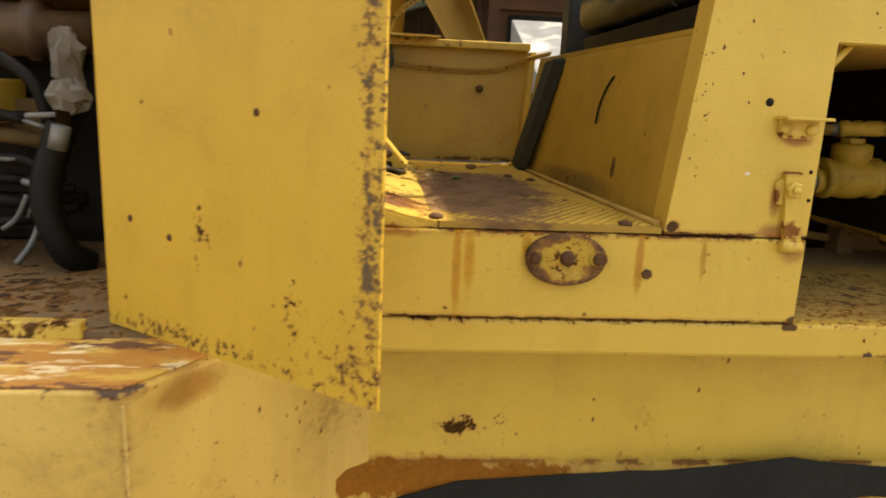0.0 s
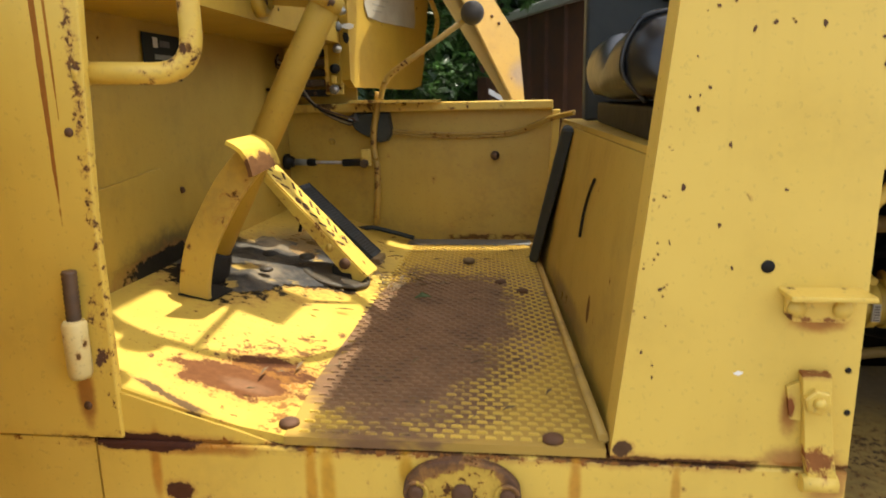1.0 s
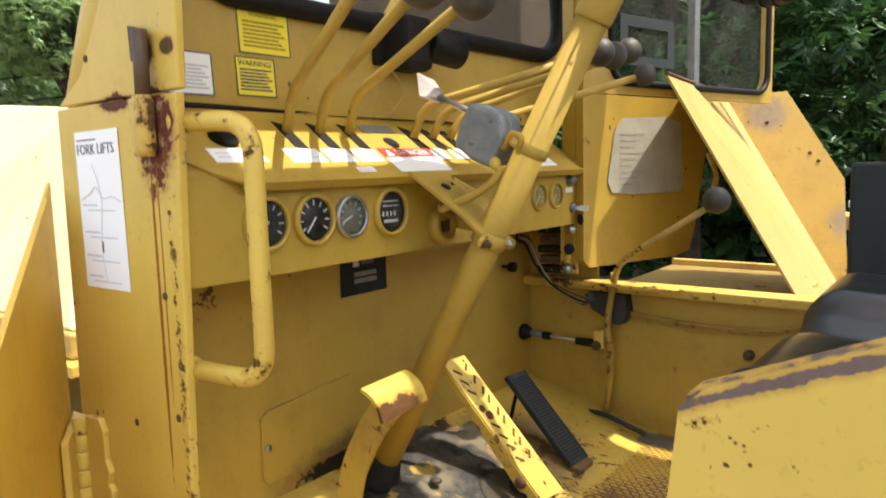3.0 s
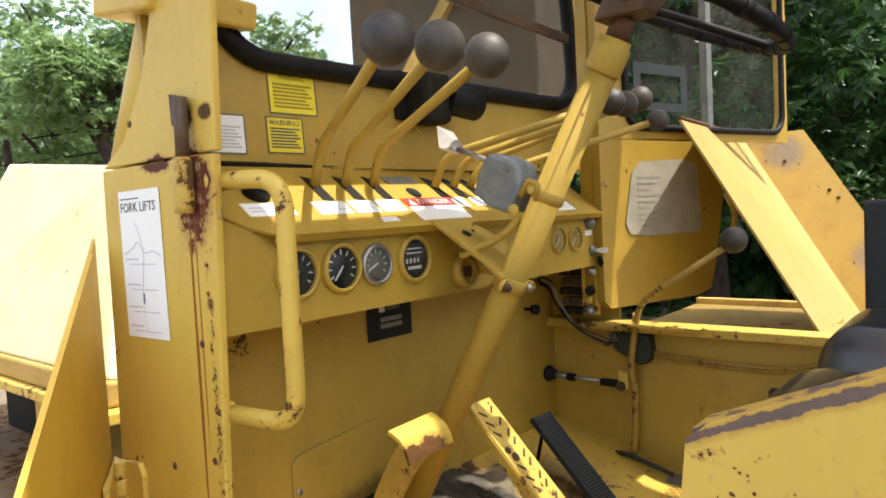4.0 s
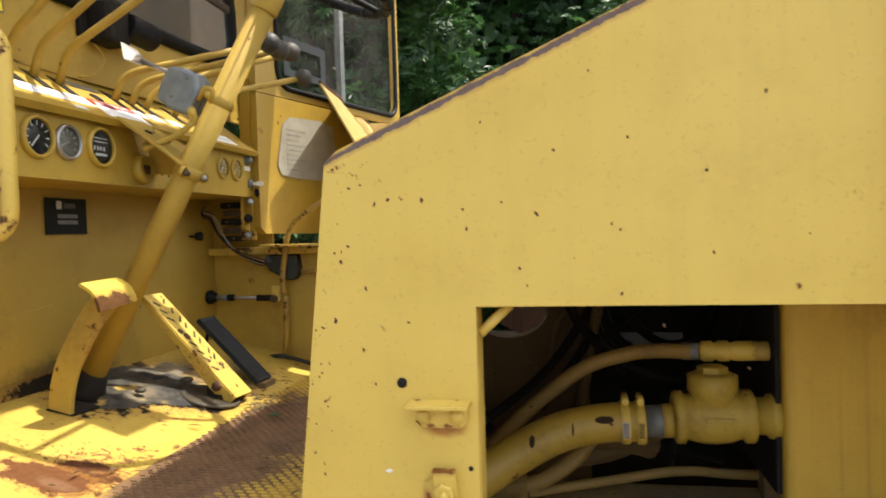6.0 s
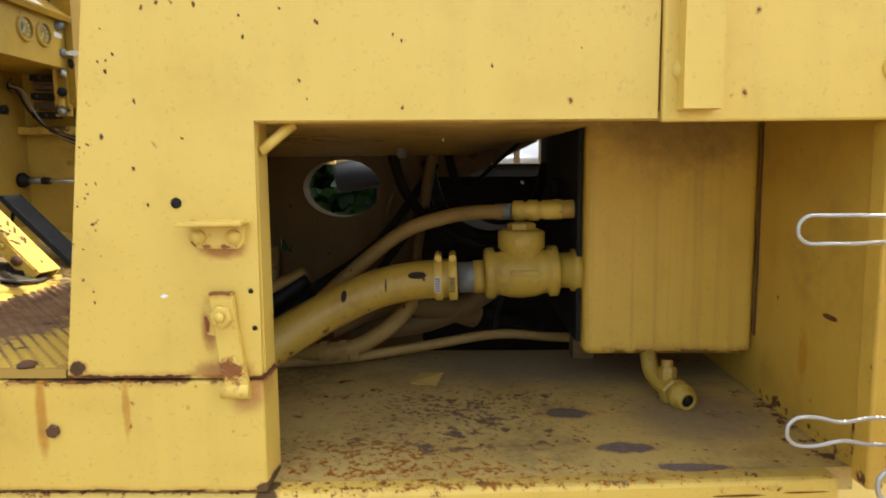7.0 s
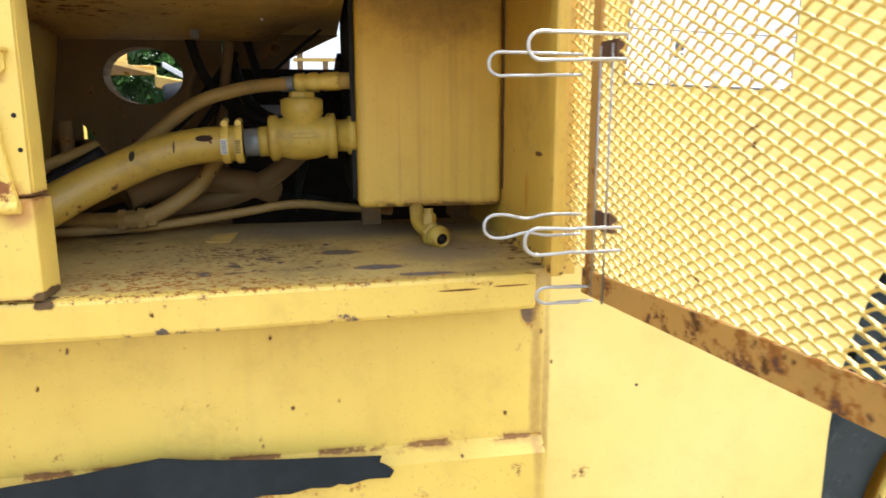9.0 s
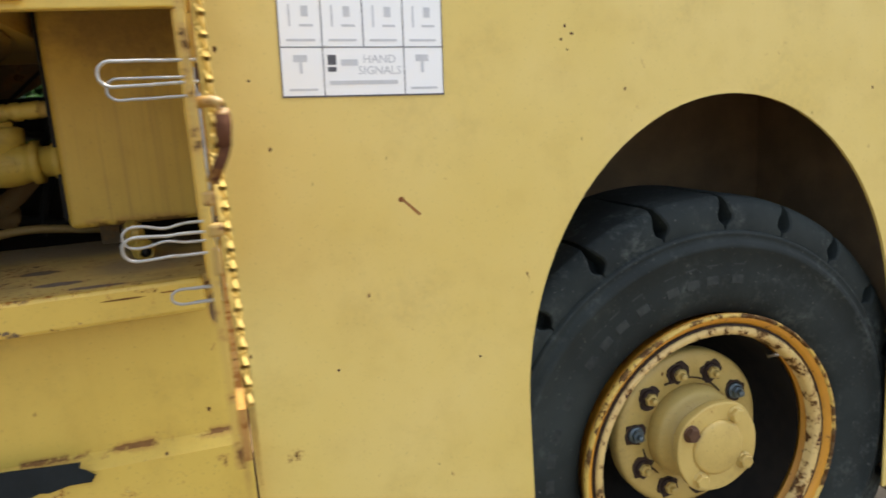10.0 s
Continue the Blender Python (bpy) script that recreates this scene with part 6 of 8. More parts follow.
for pts, r, mat in (([(-0.95, 1.46, 1.18), (-0.80, 1.45, 1.175), (-0.70, 1.52, 1.15)], 0.014, M_dim), ([(-0.95, 1.44, 1.08), (-0.78, 1.44, 1.055), (-0.68, 1.52, 1.05)], 0.015, M_black), ([(-0.95, 1.44, 1.03), (-0.80, 1.44, 1.015), (-0.68, 1.50, 1.04)], 0.012, M_black), ([(-0.66, 1.40, 1.20), (-0.69, 1.38, 1.08), (-0.665, 1.38, 0.98), (-0.64, 1.42, 0.945)], 0.026, M_black), ([(-0.645, 1.36, 1.20), (-0.655, 1.36, 1.16)], 0.016, M_dullzinc), ([(-0.70, 1.45, 1.14), (-0.73, 1.42, 1.0), (-0.76, 1.40, 0.945)], 0.006, M_dullzinc)):
    part("hose", tube(smooth_path(pts), r, 12), mat, engine)
for pts, r in (([(-0.733, 1.42, 1.212), (-0.706, 1.418, 1.214), (-0.679, 1.42, 1.216)], 0.0055), ([(-0.738, 1.42, 1.205), (-0.696, 1.42, 1.191)], 0.005), ([(-0.783, 1.42, 1.135), (-0.754, 1.42, 1.134)], 0.006), ([(-0.725, 1.42, 1.124), (-0.706, 1.42, 1.118)], 0.006), ([(-0.747, 1.42, 1.096), (-0.728, 1.42, 1.088)], 0.0065), ([(-0.716, 1.42, 1.086), (-0.691, 1.42, 1.079)], 0.0065), ([(-0.741, 1.42, 1.070), (-0.762, 1.42, 1.027), (-0.789, 1.42, 1.005)], 0.005), ([(-0.728, 1.42, 1.065), (-0.742, 1.42, 1.028)], 0.004)):
    part("hose_end", tube(smooth_path(pts), r, 10), M_dullzinc, engine, "dull crimped hose end")
for pts, r in (([(-0.84, 1.425, 1.205), (-0.733, 1.422, 1.212)], 0.009), ([(-0.86, 1.425, 1.225), (-0.79, 1.422, 1.216), (-0.738, 1.422, 1.205)], 0.009), ([(-0.696, 1.425, 1.191), (-0.66, 1.44, 1.17)], 0.008), ([(-0.86, 1.425, 1.14), (-0.754, 1.424, 1.134), (-0.725, 1.424, 1.124)], 0.010), ([(-0.706, 1.424, 1.118), (-0.675, 1.43, 1.10)], 0.008), ([(-0.84, 1.424, 1.10), (-0.747, 1.424, 1.096)], 0.010), ([(-0.728, 1.424, 1.088), (-0.716, 1.424, 1.086)], 0.009), ([(-0.691, 1.424, 1.079), (-0.66, 1.43, 1.085)], 0.008), ([(-0.80, 1.43, 1.33), (-0.72, 1.43, 1.27), (-0.70, 1.44, 1.18)], 0.012)):
    part("hose", tube(smooth_path(pts), r, 10), M_black, engine)
rng = random.Random(12)
wrap = joined(ball((-0.655, 1.42, 1.315), 0.034, (0.8, 0.8, 1.6), 14), ball((-0.645, 1.40, 1.25), 0.032, (1.1, 0.8, 1.0), 14))
for v in wrap.verts:
    v.co += Vector((rng.uniform(-1, 1), rng.uniform(-1, 1), rng.uniform(-1, 1))) * 0.008
for f in wrap.faces:
    f.smooth = False
part("foil_wrap", wrap, M_wrap, engine, "crumpled grey wrapping")
part("yellow_cover", box(-0.90, -0.79, 1.40, 1.55, 1.195, 1.275, 0.006), M_paint, engine)
# Black plate stands in for the unlit back of the engine bay.
part("back_plate", box(-1.7, -0.47, 2.1, 2.12, 0.937, 1.50), M_grease_shade, engine)
# Cover added overhead to keep sky light off the engine.
part("shade_cover", box(-1.10, -0.47, 1.46, 2.10, 1.432, 1.440), M_dusty, engine)
battery = thing("battery_box", (-0.60, 1.42, 1.20), "black box with a steel clip behind the front post", "box")
part("body", box(-0.62, -0.55, 1.46, 1.54, 0.937, 1.38, 0.006), M_grease_shade, battery)
part("clip", box(-0.60, -0.58, 1.465, 1.48, 1.38, 1.42, 0.003), M_steel, battery)

# ---- sunlit bonnet in front of the cab ----
hood = thing("bonnet", (-1.5, 1.9, 0.937), "yellow sloping bonnet in front of the cab, coloured pale for sun glare", "bonnet")
# Pale base puts the sun's glare into the yellow paint.
M_hood = paint("glare_bonnet_paint", base=(0.74, 0.60, 0.28), chips=0.1, dirt=0.2)
part("slope", solid([(-1.05, 1.35, 1.36), (-1.05, 2.9, 1.36), (-2.6, 2.9, 1.36), (-2.6, 1.35, 1.36), (-1.40, 1.57, 1.885), (-1.40, 2.9, 1.885), (-2.6, 2.9, 1.99), (-2.6, 1.70, 1.99)], 0.01), M_hood, hood)
part("lower_band", box(-2.6, -1.04, 1.34, 2.9, 1.30, 1.36, 0.008), M_dusty, hood)
part("shelf", box(-2.6, -1.0, 1.32, 2.9, 1.27, 1.298, 0.004), M_shabby, hood)
# Solid black box stands in for the shaded hollow.
part("side", box(-2.6, -1.10, 1.62, 2.9, 0.937, 1.27), M_grease_shade, hood, "dark space under the bonnet")
part("corner_post", box(-1.66, -1.58, 1.40, 1.62, 0.937, 1.27, 0.004), M_dusty, hood)

# ---- dashboard ----
dash = thing("dashboard", (-0.26, 1.58, 1.575), "yellow steel dashboard with round gauges, lever slots and worn decals", "dashboard")
M_dash = paint("dash_paint", base=(0.43, 0.28, 0.034), chips=0.22, dirt=0.4)
part("front_panel", prism([(-0.1865, 1.11), (-0.1835, 2.05), (-0.195, 2.05), (-0.198, 1.11)], "z", 1.575, 1.692), M_dash, dash)
part("under_panel", prism([(-0.1865, 1.11), (-0.1835, 2.05), (-0.225, 2.055), (-0.225, 2.128), (-0.344, 2.128), (-0.346, 1.11)], "z", 1.571, 1.575), M_dash, dash)
part("end_panel", prism([(-0.1865, 1.575), (-0.187, 1.692), (-0.30, 1.786), (-0.345, 1.786), (-0.345, 1.575)], "y", 1.108, 1.114), M_dash, dash)
TOPF = frame_of((-0.176, 1.155, 1.695), (0.008, 0.89, 0), (-0.134, 0, 0.0955))
SL = math.hypot(0.134, 0.0955)
lidp = [(-0.006, 0.012), (0.028, -0.008), (0.90, -0.008), (0.905, SL), (-0.04, SL), (-0.04, 0.05)]
top_panel = prism(lidp, "z", -0.004, 0.0)
bmesh.ops.transform(top_panel, matrix=TOPF, verts=top_panel.verts)
part("top_panel", top_panel, M_dash, dash)
part("lid_cheek", solid([(-0.1868, 1.109, 1.690), (-0.1868, 1.20, 1.690), (-0.30, 1.20, 1.690), (-0.30, 1.109, 1.690), (-0.1868, 1.109, 1.698), (-0.1868, 1.20, 1.698), (-0.30, 1.20, 1.778), (-0.30, 1.109, 1.778)]), M_dash, dash)
part("front_fold", slab(TOPF, 0.028, 0.90, -0.012, -0.006, -0.012, 0.001), M_dash, dash)
part("back_seam", slab(TOPF, -0.04, 1.0, SL - 0.006, SL + 0.002, 0.0, 0.004), M_grease_shade, dash)
# Slots are thin black plates on the lid, dark like unlit openings.
for u in (0.166, 0.228, 0.290, 0.432, 0.482, 0.532, 0.640):
    sl = prism([(u - 0.010, 0.068), (u + 0.010, 0.060), (u + 0.012, 0.122), (u - 0.008, 0.132)], "z", 0.0, 0.0012)
    bmesh.ops.transform(sl, matrix=TOPF, verts=sl.verts)
    part("lever_slot", sl, M_grease_shade, dash, "dark lever slot")
part("round_hole", lathe([(0.015, 0), (0.013, 0.0012), (0, 0.0012)], TOPF @ Vector((0.365, 0.083, 0)), TOPF.to_3x3() @ Vector((0, 0, 1)), 20), M_grease_shade, dash)
cup = part("socket", lathe([(0.020, 0), (0.020, 0.016), (0.016, 0.020), (0, 0.020)], TOPF @ Vector((0.052, 0.085, 0)), TOPF.to_3x3() @ Vector((0, 0, 1)), 20), M_black, dash, "black round socket")
for u0, u1, v0, v1 in ((0.012, 0.088, 0.032, 0.062), (0.128, 0.188, 0.030, 0.062), (0.196, 0.246, 0.030, 0.062), (0.253, 0.303, 0.030, 0.062), (0.424, 0.472, 0.034, 0.064), (0.490, 0.530, 0.034, 0.064), (0.555, 0.60, 0.034, 0.060), (0.70, 0.80, 0.006, 0.045)):
    d = part("decal", slab(TOPF, u0, u1, v0, v1, 0.0, 0.0011), M_paper, dash, "bleached white decal")
    part("print_line", slab(TOPF, u0 + 0.008, u1 - 0.01, v0 + 0.010, v0 + 0.0115, 0.0004, 0.0017), M_faint, d)
    part("print_line", slab(TOPF, u0 + 0.008, u1 - 0.016, v0 + 0.018, v0 + 0.0192, 0.0004, 0.0017), M_faint, d)
part("serial_decal", slab(TOPF, 0.325, 0.40, 0.110, 0.132, 0.0, 0.0012), M_dullzinc, dash)
warn = part("danger_decal", slab(TOPF, 0.314, 0.438, 0.002, 0.040, 0.0, 0.0011), M_paper, dash, "white and red danger decal")
part("red_band", slab(TOPF, 0.314, 0.438, 0.040, 0.064, 0.0, 0.0013), M_red, warn)
part("danger_word", text_mesh("DANGER", 0.020, TOPF @ Matrix.Translation((0.386, 0.052, 0.0014)), 0.0004), M_mark, warn)
part("danger_triangle", prism([(0.322, 0.044), (0.338, 0.044), (0.330, 0.060)], "z", 0.001, 0.0018), M_mark, warn).data.transform(Matrix.Translation(-Vector((-0.26, 1.58, 1.575))) @ TOPF @ Matrix.Translation(Vector((-0.26, 1.58, 1.575))))
part("paint_scrape", slab(TOPF, 0.228, 0.262, 0.004, 0.016, 0.0, 0.0009), M_mark, dash)


def gauge(y, z, r, face, style):
    x = -0.1855
    g = part("gauge", lathe([(r, -0.002), (r, 0.004), (r * 0.96, 0.008), (r * 0.84, 0.009), (r * 0.80, 0.006), (r * 0.80, -0.002)], (x, y, z), (1, 0, 0), 36, False), M_dash if style != "chrome" else M_steel, dash, "round gauge with a painted bezel")
    part("dial", lathe([(r * 0.81, 0.0), (r * 0.81, 0.0015), (0, 0.0015)], (x, y, z), (1, 0, 0), 32), face, g)
    m = frame_of((x + 0.0018, y, z), (0, 1, 0), (0, 0, 1))
    if style == "hours":
        ticks = [slab(m, -0.45 * r, 0.45 * r, k * r - 0.0008, k * r + 0.0008, 0, 0.0006) for k in (0.42, 0.24)]
        ticks += [slab(m, (k - 0.05) * r, (k + 0.05) * r, -0.16 * r, 0.02 * r, 0, 0.0006) for k in (-0.45, -0.22, 0.0, 0.22)]
        ticks += [slab(m, -0.4 * r, 0.4 * r, -0.42 * r, -0.30 * r, 0, 0.0006)]
    else:
        ticks = []
        for i in range(9):
            a = math.radians(215 - i * 31)
            t = slab(m @ Matrix.Rotation(a, 4, "Z"), 0.52 * r, 0.72 * r, -0.0009, 0.0009, 0, 0.0006)
            ticks.append(t)
    part("scale_marks", joined(*ticks), M_mark, g)
    if style != "hours":
        part("needle", slab(m @ Matrix.Rotation(math.radians(205 if style == "chrome" else 230), 4, "Z"), -0.1 * r, 0.6 * r, -0.0011, 0.0011, 0.0008, 0.0016), M_mark, g)
    gl = part("glass", lathe([(r * 0.80, 0.0), (r * 0.80, 0.001), (0, 0.001)], (x + 0.0055, y, z), (1, 0, 0), 28), M_lens, g)
    gl.visible_shadow = False
    return g


gauge(1.221, 1.637, 0.036, M_darkface, "needle")
gauge(1.299, 1.637, 0.036, M_darkface, "needle")
gauge(1.367, 1.636, 0.031, M_greyface, "chrome")
gauge(1.451, 1.637, 0.038, M_darkface, "hours")
gauge(1.894, 1.637, 0.029, M_greyface, "needle")
gauge(1.963, 1.637, 0.029, M_greyface, "needle")
key = part("key_switch", lathe([(0.030, -0.002), (0.028, 0.014), (0.020, 0.020), (0.020, 0.012), (0.012, 0.012), (0, 0.010)], (-0.186, 1.571, 1.605), (1, 0, 0.1), 24), M_dash, dash)
part("key_slot", box(-0.1735, -0.1715, 1.560, 1.582, 1.596, 1.614, 0.001), M_brown, key)
for y, z in ((1.641, 1.602), (1.665, 1.60), (1.80, 1.62), (2.03, 1.60)):
    part("small_hole", lathe([(0.004, 0), (0.0035, 0.001), (0, 0.001)], (-0.1855, y, z), (1, 0, 0), 10), M_grease_shade, dash)
part("toggle_switch", lathe([(0.012, 0), (0.012, 0.006), (0.009, 0.010), (0.009, 0.016), (0, 0.018)], (-0.184, 2.022, 1.666), (1, -0.2, 0), 14), M_dullzinc, dash, "dull grey round switch")
part("switch_tag", box(-0.1842, -0.1828, 2.008, 2.040, 1.640, 1.651), M_mark, dash)

swp = thing("switch_plate", (-0.20, 2.085, 1.46), "narrow yellow switch plate with chrome push knobs beside the dashboard", "switch panel")
part("plate", box(-0.222, -0.180, 2.056, 2.061, 1.458, 1.5705, 0.001), M_chipped, swp)
part("housing", box(-0.225, -0.185, 2.07, 2.115, 1.576, 1.782, 0.003), M_dash, swp)
part("cap_strip", box(-0.228, -0.182, 2.066, 2.118, 1.7825, 1.788, 0.001), M_shabby, swp)
part("pull_stem", tube([(-0.196, 2.056, 1.556), (-0.186, 2.036, 1.558)], 0.0035, 8), M_steel, swp)
part("pull_knob", lathe([(0.004, 0), (0.010, 0.002), (0.0075, 0.006), (0.010, 0.010), (0, 0.011)], (-0.187, 2.038, 1.558), (0.5, -0.85, 0.02), 14), M_steel, swp, "bright pull knob")
part("push_knob", lathe([(0.005, 0), (0.005, 0.006), (0.0105, 0.008), (0.0115, 0.020), (0.009, 0.023), (0, 0.024)], (-0.204, 2.056, 1.515), (0.6, -0.8, 0), 14), M_black, swp, "black push knob")
part("spacer", box(-0.206, -0.194, 2.046, 2.056, 1.482, 1.500, 0.002), M_chipped, swp)
part("hex_switch", hexnut((-0.203, 2.056, 1.469), (0.4, -0.9, 0), 0.0115, 0.016), M_dullzinc, swp, "grey hexagon switch")
part("hex_cap", lathe([(0.007, 0), (0.0065, 0.006), (0, 0.007)], (-0.1975, 2.042, 1.469), (0.4, -0.9, 0), 12), M_steel, swp)
for k, z in enumerate((1.462, 1.485, 1.508, 1.531, 1.553)):
    part("terminal", box(-0.286 + 0.006 * (k % 2), -0.224, 2.064, 2.092, z - 0.008, z + 0.008, 0.002), M_boomdark if k % 2 else M_grease_shade, swp)
    part("terminal_screw", lathe([(0.004, 0), (0.0035, 0.003), (0, 0.003)], (-0.250 - 0.01 * (k % 3), 2.064, z), (0, -1, 0), 8), M_brown, swp)
hang = thing("ignition_key", (-0.183, 2.04, 1.606), "small bright key in the dash lock with a black tag", "key")
part("lock", lathe([(0.011, -0.002), (0.011, 0.005), (0.008, 0.009), (0, 0.009)], (-0.184, 2.036, 1.606), (1, -0.2, 0), 16), M_dullzinc, hang)
part("bow", sheet([(-0.172, 2.035, 1.603), (-0.172, 2.035, 1.609), (-0.156, 2.038, 1.613), (-0.146, 2.041, 1.610), (-0.146, 2.041, 1.602), (-0.156, 2.038, 1.599)], 0.002), M_mark, hang)
part("tag", prism([(-0.169, 1.594), (-0.160, 1.592), (-0.156, 1.578), (-0.162, 1.568), (-0.170, 1.574), (-0.172, 1.586)], "y", 2.036, 2.040, 0.001), M_black, hang)

rp = thing("data_plate", (-0.345, 1.54, 1.48), "scratched black data plate riveted under the dashboard", "plate")
P = frame_of((-0.3435, 1.493, 1.482), (0, 1, 0), (0, 0, 1))
part("plate", slab(P, 0, 0.115, 0, 0.072, 0, 0.0015), M_label_black, rp)
part("emblem", slab(P, 0.030, 0.044, 0.050, 0.066, 0.0008, 0.002), M_faint, rp)
part("print_bar", joined(slab(P, 0.050, 0.082, 0.052, 0.062, 0.0008, 0.002)), M_ink, rp)
for v in (0.032, 0.020):
    part("print_bar", slab(P, 0.032, 0.088, v, v + 0.008, 0.0008, 0.002), M_dullzinc, rp)

# ---- grab handle on the front post ----
gh = thing("grab_handle", (-0.17, 1.12, 1.477), "yellow tubular grab handle, chipped to brown, on the front post", "handle")
M_grab = paint("handle_paint", chips=1.2, peel=0.7, dirt=0.35, marks=[("flecks", (0, -10, 1.6), (100, 14.0, 100), (0.12, 0.06, 0.028))])
for z in (1.758, 1.477):
    part("weld", lathe([(0.0165, 0), (0.0150, 0.006), (0.0115, 0.011)], (-0.1865 if z > 1.6 else -0.196, 1.110, z), (1, 0.2, 0), 14), M_grab, gh)
part("tube", tube(rounded([(-0.178, 1.112, 1.758), (-0.087, 1.133, 1.756), (-0.087, 1.133, 1.474), (-0.195, 1.113, 1.477)], 0.040, 8), 0.0110, 16), M_grab, gh)

# ---- control levers ----
M_rod = paint("lever_paint", base=(0.45, 0.297, 0.042), chips=0.3, dirt=0.5, rough=0.62)


def lever(base, bend, tip, knob, label, rod=0.0072):
    t = thing("control_lever", base, label, "lever", "levers on the dashboard")
    d = (Vector(tip) - Vector(bend)).normalized()
    part("rod", tube(rounded([base, bend, Vector(tip) - d * knob * 0.7], 0.03), rod, 12), M_rod, t)
    part("knob", ball(tip, knob), M_knob, t, "scuffed black ball knob")
    return t


tall = "tall yellow rod lever with a large scuffed black ball knob"
lever((-0.262, 1.323, 1.752), (-0.240, 1.322, 1.812), (0.064, 1.156, 1.883), 0.0275, tall)
lever((-0.262, 1.385, 1.752), (-0.238, 1.380, 1.810), (0.072, 1.228, 1.885), 0.0275, tall)
lever((-0.262, 1.446, 1.752), (-0.230, 1.434, 1.812), (0.060, 1.331, 1.891), 0.0275, tall)
lowl = "low yellow rod lever with black ball knob beside the steering column"
lever((-0.250, 1.588, 1.752), (-0.232, 1.598, 1.806), (0.040, 1.700, 1.872), 0.0225, lowl)
lever((-0.250, 1.640, 1.752), (-0.232, 1.652, 1.800), (0.030, 1.770, 1.876), 0.0225, lowl)
lever((-0.250, 1.690, 1.752), (-0.232, 1.705, 1.796), (0.018, 1.862, 1.895), 0.0225, lowl)
lever((-0.250, 1.800, 1.752), (-0.232, 1.815, 1.790), (-0.016, 2.022, 1.871), 0.0225, lowl)

# ---- windscreen wall ----
WA, WB = Vector((-0.315, 1.10, 0)), Vector((-0.265, 2.17, 0))
wd = (WB - WA).normalized()
wn = Vector((wd.y, -wd.x, 0))


def on_wall(s, z, d=0.0):
    """A place on the windscreen wall, which leans forward a little with height."""
    return WA + wd * s + wn * (d - 0.06 * max(z - 1.79, 0)) + Vector((0, 0, z))


def round_rect(s0, s1, z0, z1, r, k=6):
    out = []
    for cx, cz, a0 in ((s1 - r, z1 - r, 0), (s0 + r, z1 - r, 90), (s0 + r, z0 + r, 180), (s1 - r, z0 + r, 270)):
        out += [(cx + r * math.cos(math.radians(a0 + 90 * i / k)), cz + r * math.sin(math.radians(a0 + 90 * i / k))) for i in range(k + 1)]
    return out


screen = thing("windscreen", (-0.30, 1.6, 1.79), "cab windscreen with a black rubber seal in a yellow steel wall", "windscreen")
inner = round_rect(0.105, 1.045, 1.945, 2.42, 0.09)
outer_r = round_rect(0.005, 1.14, 1.787, 2.47, 0.002)
part("wall", ring(outer_r, inner, on_wall, 0.0, -0.012), M_dash, screen)
part("seal", tube([on_wall(s, z, 0.006) for s, z in round_rect(0.103, 1.047, 1.943, 2.422, 0.09, 8)], 0.0165, 12, closed=True), M_black, screen, "thick black rubber seal")
pane = part("pane", sheet([on_wall(s, z, -0.006) for s, z in inner], 0.004), M_glass, screen, "dusty glass")
pane.visible_shadow = False
part("corner_column", prism([(-0.262, 2.165), (-0.235, 2.165), (-0.235, 2.20), (-0.262, 2.20)], "z", 1.436, 2.47), M_dash, screen)

wip = thing("wiper_motor", (-0.28, 1.62, 1.90), "black wiper motor bolted under the windscreen", "motor")
part("gearbox", box(-0.295, -0.235, 1.565, 1.635, 1.865, 1.955, 0.012), M_grease_shade, wip)
part("motor", lathe([(0.026, 0), (0.029, 0.006), (0.029, 0.075), (0.022, 0.082), (0, 0.083)], (-0.245, 1.625, 1.912), (0.15, 1, -0.12), 20), M_black, wip)
part("bracket", box(-0.30, -0.288, 1.545, 1.66, 1.875, 1.96, 0.003), M_grease_shade, wip)
single("loose_wire", tube(smooth_path([(-0.285, 1.575, 1.87), (-0.265, 1.582, 1.835), (-0.27, 1.562, 1.80), (-0.275, 1.52, 1.785)]), 0.0022, 6), M_rod, (-0.28, 1.57, 1.79), "loose yellowed wire under the wiper motor", "wire")
brace = single("sun_brace", solid([(-0.296, 1.70, 2.110), (-0.286, 1.70, 2.110), (-0.266, 2.29, 2.084), (-0.276, 2.29, 2.084), (-0.296, 1.70, 2.130), (-0.286, 1.70, 2.130), (-0.266, 2.29, 2.106), (-0.276, 2.29, 2.106)], 0.002), M_brown, (-0.28, 1.99, 2.1), "brown flat bar across the inside of the windscreen", "bar")


def wall_label(name, s0, s1, z0, z1, mat, words, lab, cat, tall=0.2, ink=None):
    o = on_wall(s0, z0, 0.0004)
    m = frame_of(o, wd, on_wall(s0, z1) - on_wall(s0, z0))
    t = thing(name, tuple(on_wall((s0 + s1) / 2, z0)), lab, cat)
    w, h = s1 - s0, z1 - z0
    part("sheet", slab(m, 0, w, 0, h, 0, 0.001), mat, t)
    part("border", joined(*[slab(m, *q, 0.0005, 0.0015) for q in ((0, w, 0, 0.0018), (0, w, h - 0.0018, h), (0, 0.0018, 0, h), (w - 0.0018, w, 0, h))]), M_ink, t)
    if words:
        part("heading", text_mesh(words, h * tall, m @ Matrix.Translation((w / 2, h * 0.84, 0.0012)), 0.0004), ink or M_ink, t, words)
    k = 7
    for i in range(k):
        v = h * (0.68 - 0.085 * i)
        part("text_bar", slab(m, w * 0.1, w * (0.9 - 0.13 * ((i * 5) % 3) / 2), v - h * 0.022, v + h * 0.022, 0.0006, 0.0016), (ink or M_ink) if mat != M_paper else M_faint, t)
    return t


